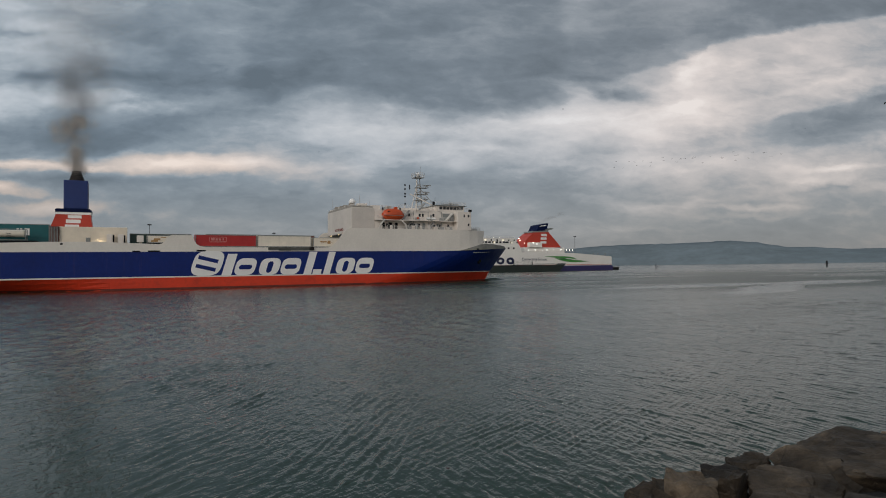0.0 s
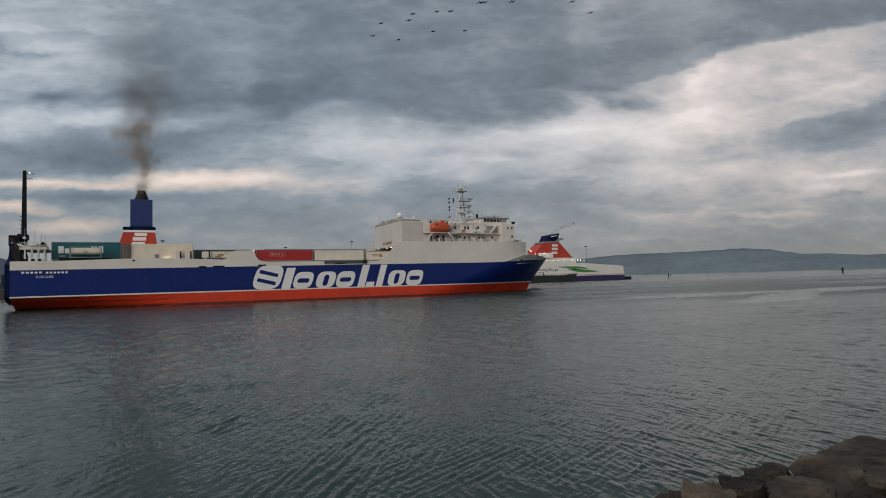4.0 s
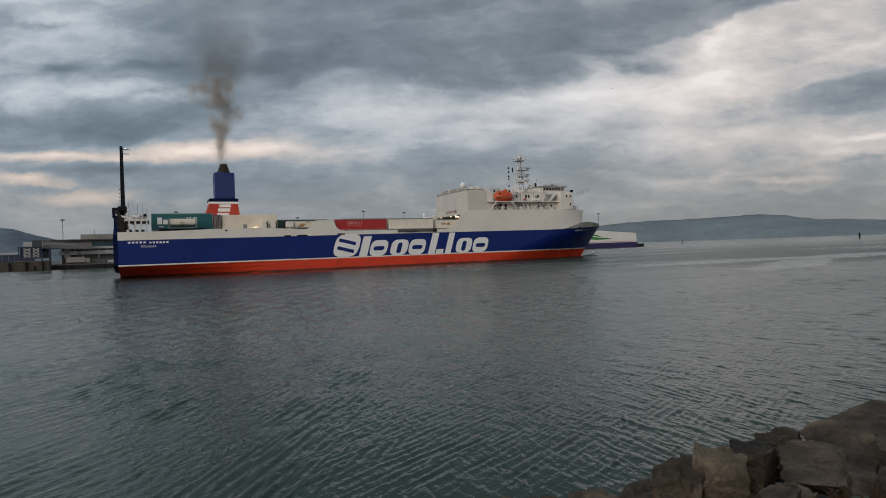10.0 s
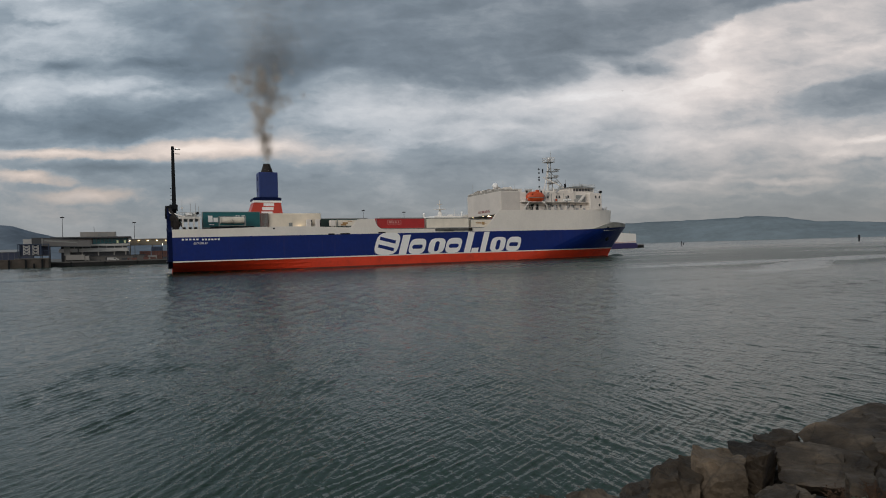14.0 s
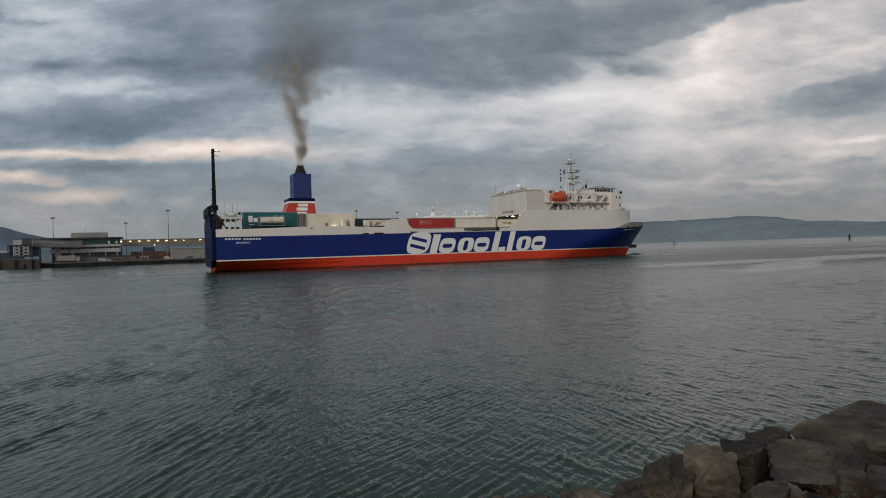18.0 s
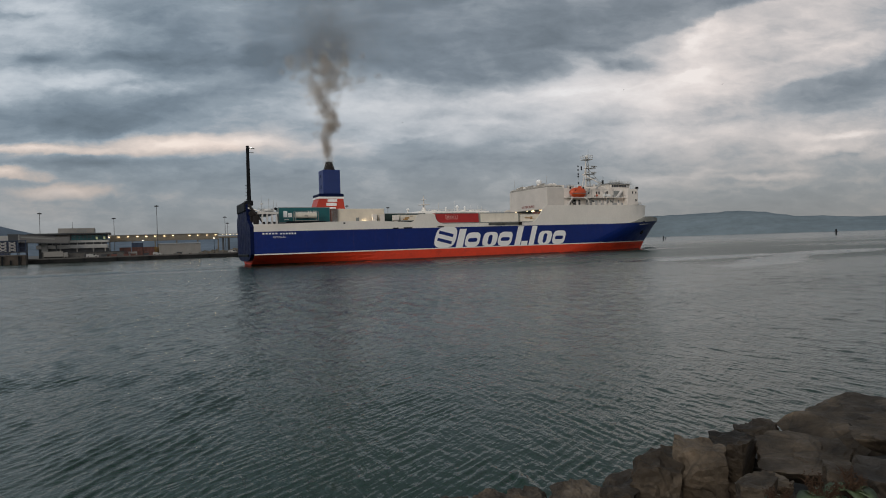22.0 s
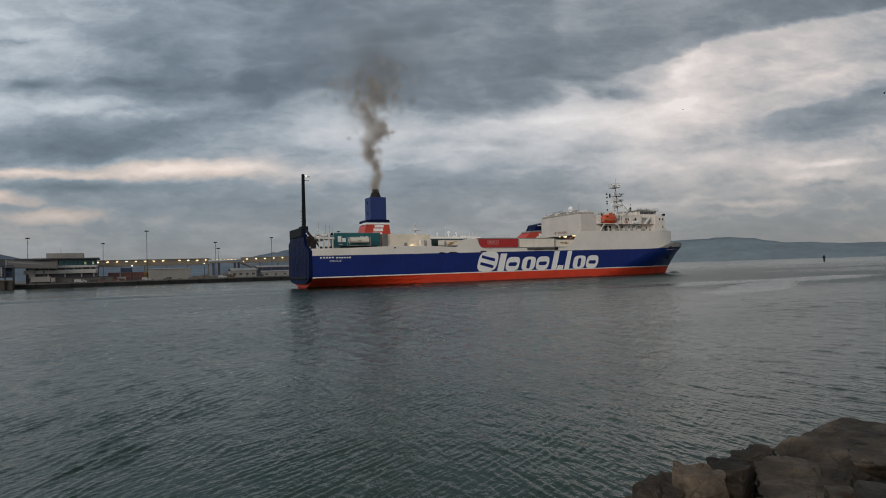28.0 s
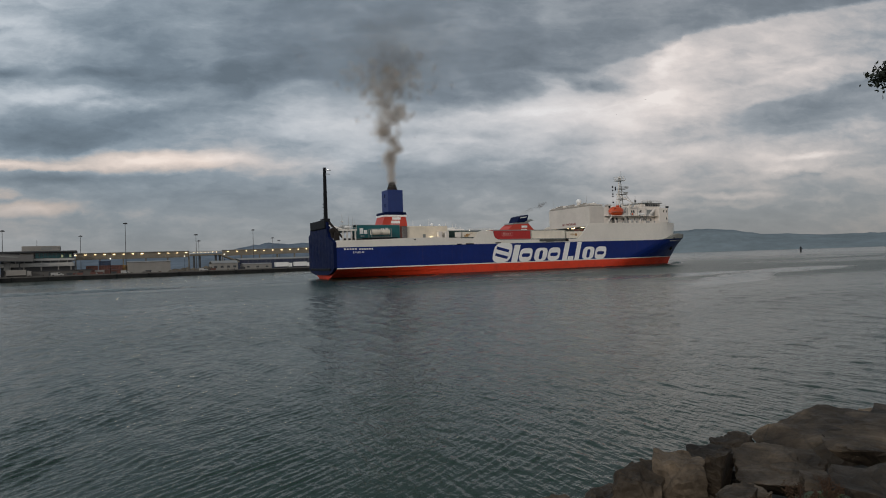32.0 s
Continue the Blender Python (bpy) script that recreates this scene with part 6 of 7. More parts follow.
def link_bridge():
    t = thing("link_bridge", "covered grey footbridge sloping from a dark head to the terminal", "bridge", port(0, 0, 0))
    part("tube", prism(bmesh.new(), [(-43.8, 11.7), (-27, 10.8), (-21, 10.8), (-21, 14.3), (-27, 14.3), (-43.8, 15.7)], 1, 10.0, 13.0), BRIDGE_GREY, t)
    part("roof", prism(bmesh.new(), [(-49.0, 15.9), (-43.9, 15.75), (-27, 14.35), (-27, 14.75), (-43.9, 16.1), (-49.0, 16.2)], 1, 9.8, 13.2), CLAD_DARK, t)
    part("window_strip", prism(bmesh.new(), [(-43.2, 14.1), (-27.5, 12.8), (-27.5, 13.4), (-43.2, 14.9)], 1, 9.85, 10.0), CLAD_GREY, t)
    part("floor_beam", prism(bmesh.new(), [(-44, 11.3), (-21, 10.4), (-21, 10.8), (-44, 11.7)], 1, 9.9, 13.1), CLAD_DARK, t)
    part("head", boxes((-48.8, -43.85, 9.9, 13.4, 12.5, 15.88), bevel=0.05), CLAD_DARK, t, "dark open head of the footbridge")
    part("head_frame", boxes((-44.3, -43.7, 9.7, 9.9, 11.6, 15.9)), CLAD_GREY, t)
    part("plant_box", boxes((-52.8, -48.9, 10.2, 13.0, 12.75, 15.4), bevel=0.05), CLAD_WHITE, t)
    for x in (-41.0, -27.5):
        part("leg", boxes((x, x + 0.6, 10.6, 11.4, G, 11.0)), CLAD_DARK, t)


def boarding_gantry():
    """The steel tower that carries the footbridge's head, stiffened by white lattices."""
    t = thing("boarding_gantry", "dark blue steel gantry with two white lattice stiffeners", "gantry", port(0, 8.0, 0))
    for x in (-54.8, -48.6, -44.6, -40.8):
        for y in (0.0, 5.0):
            part("post", boxes((x - 0.2, x + 0.2, y, y + 0.4, G, 12.3)), BOX_BLUE, t)
    for y in (-0.05, 4.95):
        part("beam", boxes((-55.2, -40.4, y, y + 0.5, 12.3, 12.75)), BOX_BLUE, t)
        part("beam", boxes((-55.2, -40.4, y + 0.05, y + 0.35, 8.9, 9.2)), BOX_BLUE, t)
    part("deck", boxes((-55.0, -40.6, -0.2, 5.6, 6.2, 6.6)), CLAD_DARK, t)
    part("back_screen", boxes((-54.6, -40.8, 5.5, 5.7, 6.6, 12.3)), CLAD_BLUE, t)
    for x0, x1 in ((-52.4, -49.4), (-48.2, -45.4)):
        lattice = part("lattice", boxes((x0, x0 + 0.3, -0.3, -0.1, 6.8, 11.9), (x1 - 0.3, x1, -0.3, -0.1, 6.8, 11.9)), CLAD_WHITE, t)
        for k in range(3):
            z = 6.9 + 1.65 * k
            a, c = (x0, x1) if k % 2 else (x1, x0)
            part("brace", rods(((a, -0.2, z), (c, -0.2, z + 1.65), 0.24, 0.24), seg=6), CLAD_WHITE, lattice)
            part("brace", rods(((c, -0.22, z), (a, -0.22, z + 1.65), 0.24, 0.24), seg=6), CLAD_WHITE, lattice)


boarding_gantry()
link_bridge()


def apron_wall():
    t = thing("apron_building", "long low dark building along the quay", "building", port(0, 0, 0))
    part("wall", boxes((-34, 6, 13, 15, G, 5.2), bevel=0.05), CONCRETE, t)
    part("roof", boxes((-35, 7, 12.6, 15.2, 5.2, 5.6)), CLAD_DARK, t)
    for x in (-28, -14, 0):
        part("door", boxes((x, x + 2.2, 12.9, 13.02, G, 4.6)), CLAD_DARK, t)


apron_wall()


def shed(x0, x1, y, depth, eave, ridge, mat, label, windows=0):
    t = thing("shed", label, "shed", port(x0, y))
    w = x1 - x0
    e, r = eave - G, ridge - G
    part("body", boxes((0, w, 0, depth, 0, e)), mat, t)
    part("roof", prism(bmesh.new(), [(-0.3, e), (depth / 2, r), (depth + 0.3, e), (depth + 0.3, e + 0.25), (depth / 2, r + 0.25), (-0.3, e + 0.25)], 0, -0.3, w + 0.3), CLAD_GREY, t)
    for i in range(windows):
        x = w * (i + 0.5) / windows
        part("window", boxes((x - 0.9, x + 0.9, -0.1, 0.02, e * 0.35, e * 0.65)), CLAD_DARK, t)
    for i in range(1, int(w / 3)):
        part("panel_seam", boxes((i * 3 - 0.06, i * 3 + 0.06, -0.05, 0.0, 0.1, e - 0.1)), CLAD_GREY, t)
    return t


shed(25, 48.3, 22, 16, 8.8, 9.3, CLAD_PALE, "long pale metal shed on the quay")
shed(72, 87.5, 18, 12, 6.6, 8.2, CLAD_PALE, "pale low shed with small windows", 4)
shed(91, 109, 18, 10, 5.4, 6.0, CLAD_PALE, "low cream shed beside the trucks", 3)
shed(93, 175, 40, 20, 8.6, 9.8, CLAD_BLUE, "long blue-grey warehouse behind the lorries")
shed(185, 300, 30, 24, 9.5, 11.0, CLAD_GREY, "long grey warehouse behind the ships")
shed(-140, -58, 60, 20, 9.0, 10.5, CLAD_BLUE, "dark blue-grey warehouse behind the gantry")


def container(x, y, z, length, mat, label, turn=0):
    t = thing("shipping_container", label, "container", port(x, y, z, turn), group="containers on the quay")
    part("box", boxes((0, length, 0, 2.44, 0, 2.55)), mat, t)
    for i in range(int(length / 0.8)):
        part("rib", boxes((0.4 + 0.8 * i, 0.7 + 0.8 * i, -0.05, 0.0, 0.15, 2.4)), mat, t)
    return t


rnd_port = random.Random(11)
for i, x in enumerate((3.4, 9.9, 16.2)):
    for lvl in range(2 if i != 1 else 3):
        container(x, 25, G + 2.6 * lvl, 6.1, (BOX_RED, BOX_RED, BOX_BLUE)[lvl], ("rust-red", "dark red", "blue")[lvl] + " shipping container in a quayside stack")
for x in (22.4, 29.0):
    for lvl in range(2):
        container(x, 30, G + 2.6 * lvl, 6.1, BOX_OCHRE if x < 25 else BOX_RED, "ochre shipping container in a quayside stack" if x < 25 else "rust-red shipping container in a quayside stack")
container(7.8, 15, G, 4.8, CLAD_PALE, "pale site cabin on the quay")


def lit_walkway(x0, x1, y, z0, z1, lamps, label):
    """A long covered passenger walkway on legs, with a row of lamps along its edge."""
    t = thing("covered_walkway", label, "walkway", port(0, 0, 0))
    z = lambda x: z0 + (z1 - z0) * (x - x0) / (x1 - x0)
    part("tube", prism(bmesh.new(), [(x0, z0 - 3.8), (x1, z1 - 3.8), (x1, z1), (x0, z0)], 1, y, y + 3.2), LAMPLIT_CLAD, t)
    part("roof_edge", prism(bmesh.new(), [(x0 - 0.5, z0), (x1 + 0.5, z1), (x1 + 0.5, z1 + 0.35), (x0 - 0.5, z0 + 0.35)], 1, y - 0.5, y + 3.6), CLAD_GREY, t)
    n = int((x1 - x0) / 12)
    for i in range(n + 1):
        x = x0 + (x1 - x0) * i / n
        part("leg", boxes((x - 0.3, x + 0.3, y + 0.6, y + 2.6, G, z(x) - 3.8)), LAMPLIT_CLAD, t)
    for x in lamps:
        lamp = part("lamp", boxes((x - 0.6, x + 0.6, y - 0.75, y - 0.4, z(x) - 1.0, z(x) - 0.74), bevel=0.05), LAMP_WARM, t)
    return t


lit_walkway(-2, 62, 45, 15.2, 15.4, [-2.2 + 5.2 * i for i in range(8)] + [44.0 + 5.4 * i for i in range(4)], "long walkway, lamplight put into its dun, with a row of yellow lamps")
lit_walkway(86, 150, 60, 15.9, 16.8, [89.3 + 6.3 * i for i in range(10)], "long walkway with yellow lamps running to the berth, lamplight in its dun")


def canopy():
    t = thing("ramp_canopy", "raised canopy on dark trestles over the link ramp", "canopy", port(0, 0, 0))
    part("deck", boxes((61, 80, 34, 40, 12.2, 13.2), bevel=0.1), LAMPLIT_CLAD, t)
    part("roof", boxes((60.5, 80.5, 33.6, 40.4, 14.4, 14.8)), CLAD_GREY, t)
    for x in (63.5, 67.0, 77.0, 79.5):
        part("trestle", boxes((x, x + 0.7, 34.5, 39.5, G, 12.2)), CLAD_DARK, t)
    for i in range(7):
        part("lamp", boxes((63 + 2.3 * i, 63.6 + 2.3 * i, 33.2, 33.6, 14.2, 14.38)), LAMP_WARM, t)
    part("ramp", prism(bmesh.new(), [(80, 12.2), (92, 7.0), (92, 7.8), (80, 13.2)], 1, 34, 40), LAMPLIT_CLAD, t)


canopy()
for x, y, z in ((85.0, 49, 13.0), (59.0, 43, 12.2), (16.0, 24, 11.4)):
    t = thing("yard_light", "lit yard lamp on a thin pole", "lamp", port(x, y), group="yard lamps")
    part("pole", rods(((0, 0, 0), (0, 0, z - G), 0.12, 0.08)), DARK_METAL, t)
    part("lamp", ball(bmesh.new(), (0, -0.2, z - G), 0.32, 0.32, 0.3, 1), LAMP_WHITE, t)


# far-off masts: distance haze is put into a lighter grey
MAST_HAZY = material("mast_hazy", (0.055, 0.058, 0.062), 0.6, vary=0.15, bump=0.0)


def light_mast(x, y, top):
    t = thing("light_mast", "tall floodlight mast, unlit, haze in its grey", "light mast", port(x, y), group="floodlight masts")
    hgt = top - G
    part("pole", rods(((0, 0, 0), (0, 0, hgt), 0.22, 0.12), seg=8), MAST_HAZY, t)
    part("head_ring", rods(((0, 0, hgt - 0.5), (0, 0, hgt - 0.2), 0.8, 0.8), seg=10), MAST_HAZY, t)
    for i in range(6):
        a = i * math.pi / 3
        part("floodlight", boxes((0.9 * math.cos(a) - 0.28, 0.9 * math.cos(a) + 0.28, 0.9 * math.sin(a) - 0.28, 0.9 * math.sin(a) + 0.28, hgt - 0.9, hgt - 0.3)), MAST_HAZY, t)


for x, y, top in ((-39.6, 60, 30.6), (0.0, 90, 28.7), (24.4, 30, 33.2), (68.6, 60, 27.6), (77.4, 110, 25.4), (107, 60, 30.8), (144, 150, 29.0), (149.5, 150, 26.8), (-75, 70, 34.0),
                  (150.9, 40, 34.0), (183.2, 40, 32.8), (362.8, 30, 30.3)):
    light_mast(x, y, top)


VAN_WHITE = material("van_white", (0.42, 0.41, 0.39), 0.4, vary=0.1, scale=0.5, bump=0.0)


def van(x, y, label, mat, length=5.2, hgt=2.2):
    t = thing("van", label, "van", port(x, y))
    part("body", prism(bmesh.new(), [(0, 0.35), (0, hgt), (length * 0.72, hgt), (length * 0.86, hgt * 0.6), (length, hgt * 0.52), (length, 0.35)], 1, 0, 1.9), mat, t)
    part("side_window", boxes((length * 0.56, length * 0.76, -0.03, 0.0, hgt * 0.6, hgt * 0.9)), GLASS_DARK, t)
    for px in (length * 0.18, length * 0.80):
        part("wheel", rods(((px, -0.02, 0.35), (px, 0.25, 0.35), 0.35, 0.35), seg=12), TYRE, t)
        part("wheel", rods(((px, 1.65, 0.35), (px, 1.92, 0.35), 0.35, 0.35), seg=12), TYRE, t)


van(-13.0, 8, "white van parked on the quay", VAN_WHITE, 6.0, 1.9)
van(63.0, 8, "white van parked by the scrap heap", VAN_WHITE, 4.6, 1.8)
van(21.0, 14, "white van parked beside the pale shed", VAN_WHITE, 4.4, 1.9)


def lorry(x, y, mat, label):
    t = thing("lorry", label, "lorry", port(x, y), group="parked lorries")
    part("cab", boxes((9.2, 11.2, 0, 2.4, 0.5, 3.2), bevel=0.15), mat, t)
    part("windscreen", boxes((11.18, 11.24, 0.2, 2.2, 1.9, 2.9)), GLASS_DARK, t)
    part("box", boxes((0, 8.9, 0, 2.5, 1.0, 3.9), bevel=0.05), mat, t)
    part("chassis", boxes((0, 11, 0.4, 2.0, 0.6, 1.0)), DARK_METAL, t)
    for px in (1.2, 2.5, 8.2, 10.2):
        part("wheel", rods(((px, 0, 0.5), (px, 0.3, 0.5), 0.5, 0.5), seg=12), TYRE, t)


for x in (112, 124.5):
    lorry(x, 20, LETTER_WHITE, "white lorry parked by the warehouse")
lorry(-33, 9, CLAD_PALE, "pale lorry parked on the quay")


def heap(x0, x1, y, top, seed, label):
    verts, faces = [], []
    nx, ny = 40, 10
    for i in range(nx + 1):
        for j in range(ny + 1):
            x, v = x0 + (x1 - x0) * i / nx, j / ny
            env = math.sin(math.pi * i / nx) ** 0.5 * math.sin(math.pi * v)
            verts.append((x, y + 9 * v, G + env * top * (0.65 + 0.55 * noise.noise((x * 0.5, v * 4, seed)))))
    for i in range(nx):
        for j in range(ny):
            a = i * (ny + 1) + j
            faces.append((a, a + ny + 1, a + ny + 2, a + 1))
    me = bpy.data.meshes.new("scrap_heap")
    me.from_pydata(verts, [], faces)
    me.materials.append(SCRAP)
    ob = tagged(new("scrap_heap", me), label, "heap", kind="stuff")
    ob.matrix_basis = PORT


heap(46, 66, 10, 3.0, 3, "low brown heap of scrap on the quay")
heap(64, 74, 14, 3.6, 8, "low brown heap beside the shed")
JETTY = material("jetty_face", (0.062, 0.050, 0.040), 0.85, vary=0.35, scale=0.3, bump=0.03, streak=0.3)
part("jetty", boxes((-140, -39, -7, 0.2, -8, 4.5), bevel=0.3), JETTY, quay, "dark stained jetty face")
part("coping", boxes((-54, -38.8, -7.2, 0.1, 4.5, 5.0), bevel=0.08), CONCRETE, quay)
for i in range(14):
    part("pile", boxes((-136 + 7.2 * i, -135.1 + 7.2 * i, -7.5, -6.9, -8, 4.3)), DARK_METAL, quay)
for i in range(26):
    part("fender", boxes((-110 + 16 * i, -109.2 + 16 * i, -0.9 if -110 + 16 * i > -39 else -7.5, -0.4 if -110 + 16 * i > -39 else -7.0, -2, 2.2)), DARK_METAL, quay)
for i in range(30):
    b = thing("bollard", "dark iron mooring bollard on the quay edge", "bollard", port(-100 + 14 * i, 1.2, QUAY_Z - 0.25), group="quay bollards")
    part("post", rods(((0, 0, 0), (0, 0, 0.6), 0.22, 0.2)), DARK_METAL, b)
    part("cap", rods(((0, 0, 0.6), (0, 0, 0.75), 0.36, 0.3)), DARK_METAL, b)


def apron_clutter():
    rnd = random.Random(17)
    for i in range(26):
        x = rnd.uniform(-30, 92)
        y = rnd.uniform(5, 12)
        kind = rnd.random()
        if kind < 0.4:
            t = thing("pallet_stack", "stack of weathered timber pallets on the quay", "pallets", port(x, y), group="pallet stacks")
            for k in range(rnd.randint(3, 7)):
                part("pallet", boxes((0, 1.2, 0, 1.0, 0.16 * k, 0.16 * k + 0.12)), PALLET, t)
        elif kind < 0.7:
            t = thing("concrete_block", "grey concrete barrier block on the quay", "block", port(x, y), group="barrier blocks")
            part("block", prism(bmesh.new(), [(0, 0), (0.7, 0), (0.5, 0.9), (0.2, 0.9)], 0, 0, rnd.uniform(1.8, 3.0)), CONCRETE, t)
        else:
            t = thing("skip", "rusty steel skip on the quay", "skip", port(x, y), group="steel skips")
            part("tub", prism(bmesh.new(), [(0.4, 0), (2.6, 0), (3.2, 1.4), (0, 1.4)], 1, 0, 1.7), BOX_RED if i % 2 else CLAD_DARK, t)
            part("rim", boxes((-0.05, 3.25, -0.06, 1.76, 1.4, 1.5)), CLAD_DARK, t)


PALLET = material("pallet_timber", (0.16, 0.12, 0.085), 0.9, vary=0.3, scale=1.5, bump=0.01)
apron_clutter()
for i in range(6):
    x = 138.0 + 7.6 * i
    t = thing("parked_trailer", ("white", "red-topped white", "grey")[i % 3] + " box trailer parked beside the warehouse", "trailer", port(x, 20), group="parked trailers")
    part("box", boxes((0, 7.0, 0, 2.4, 0.9, 3.5), bevel=0.05), (LETTER_WHITE, LETTER_WHITE, CLAD_PALE)[i % 3], t)
    part("top_band", boxes((-0.02, 7.02, -0.03, 2.43, 3.0, 3.54)), (CLAD_PALE, BOX_RED, CLAD_DARK)[i % 3], t)
    for px in (1.0, 2.1, 5.8):
        part("wheel", rods(((px, 0.0, 0.45), (px, 0.3, 0.45), 0.45, 0.45), seg=12), TYRE, t)
        part("wheel", rods(((px, 2.1, 0.45), (px, 2.4, 0.45), 0.45, 0.45), seg=12), TYRE, t)

# ---- the near shore: a bank of quarry stones; x along the water's edge, y up the bank ----
SHORE_O, SHORE_U = Vector((0.0, 11.0, 0)), Vector((0.845, 0.535, 0)).normalized()
SHORE_N = Vector((SHORE_U.y, -SHORE_U.x, 0))
BANK = Matrix(((SHORE_U.x, SHORE_N.x, 0, SHORE_O.x), (SHORE_U.y, SHORE_N.y, 0, SHORE_O.y), (0, 0, 1, 0), (0, 0, 0, 1)))
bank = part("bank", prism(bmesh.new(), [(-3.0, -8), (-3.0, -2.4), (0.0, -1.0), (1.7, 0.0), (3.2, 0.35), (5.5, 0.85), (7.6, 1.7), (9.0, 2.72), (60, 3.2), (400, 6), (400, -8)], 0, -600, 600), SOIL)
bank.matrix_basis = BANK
tagged(bank, "earth bank under the shore boulders, gap shade in its dark colour", "bank", kind="structure")


def boulder(x, y, z, sx, sy, sz, turn, seed, lean=0.0, label="grey-brown angular quarry boulder on the shore", tilt=0.0, worn=0.018, under=0.25):
    """One angular quarry stone: a skewed block with its edges and corners split off and worn."""
    rnd = random.Random(seed)
    bm = bmesh.new()
    bmesh.ops.create_cube(bm, size=1.0)
    for v in bm.verts:
        v.co += Vector((rnd.uniform(-0.15, 0.15), rnd.uniform(-0.15, 0.15), rnd.uniform(-0.11, 0.11)))
    for k in range(14):
        signs = [rnd.choice((-1, 1)) for _ in range(3)]
        n = Vector((signs[0] * rnd.uniform(0.2, 1.0), signs[1] * rnd.uniform(0.2, 1.0), signs[2] * rnd.uniform(0.1, 1.0)))
        if k % 3 == 0:
            n[rnd.randrange(3)] *= 0.15
        n.normalize()
        reach = sum(abs(c) for c in n) * 0.5 * rnd.uniform(0.68, 0.90)
        geo = bm.verts[:] + bm.edges[:] + bm.faces[:]
        cut = bmesh.ops.bisect_plane(bm, geom=geo, plane_co=n * reach, plane_no=n, clear_outer=True)
        loop = [e for e in cut["geom_cut"] if isinstance(e, bmesh.types.BMEdge)]
        if len(loop) > 2:
            bmesh.ops.edgeloop_fill(bm, edges=loop)
    for v in bm.verts:
        v.co = Vector((v.co.x * sx * 1.12, v.co.y * sy * 1.12, v.co.z * sz * 1.12))
    size = max(sx, sy, sz)
    bmesh.ops.bevel(bm, geom=bm.edges[:], offset=worn * size, segments=2, affect="EDGES", profile=0.6, clamp_overlap=True)
    bmesh.ops.triangulate(bm, faces=bm.faces[:])
    for _ in range(4):
        long = [e for e in bm.edges if e.calc_length() > 0.075 * size]
        if not long or len(bm.faces) > 5000:
            break
        bmesh.ops.subdivide_edges(bm, edges=long, cuts=1)
        bmesh.ops.triangulate(bm, faces=[f for f in bm.faces if len(f.verts) > 3])
    for v in bm.verts:
        q = v.co * 2.2 + Vector((seed * 1.7, 0, 0))
        ledge = abs(noise.noise(Vector((q.x * 0.6, q.y * 0.6, q.z * 3.0))))
        chip = max(0.0, noise.noise(q * 1.4 + Vector((9, 4, 2))) - 0.25)
        v.co += v.co.normalized() * (0.050 * noise.noise(q) + 0.042 * noise.noise(q * 3.3) - 0.05 * ledge - 0.16 * chip + 0.045 * (noise.cell(q * 1.1) - 0.5) + 0.02 * (noise.cell(q * 2.7) - 0.5) + 0.022 * noise.noise(q * 9)) * min(1.0, size)
    # the lower half is undercut
    for v in bm.verts:
        low = max(0.0, 0.5 - v.co.z / sz)
        v.co.x *= 1 - 0.6 * under * low
        v.co.y *= 1 - under * low
    for axis, full in enumerate((sx, sy, sz)):
        lo, hi = min(v.co[axis] for v in bm.verts), max(v.co[axis] for v in bm.verts)
        for v in bm.verts:
            v.co[axis] = ((v.co[axis] - lo) / (hi - lo) - 0.5) * full
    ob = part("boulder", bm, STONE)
    ob.matrix_basis = pose(x, y, z, tilt + rnd.uniform(-1.5, 1.5), lean + rnd.uniform(-1.5, 1.5), turn)
    return tagged(ob, label, "boulder", group="shore boulders")


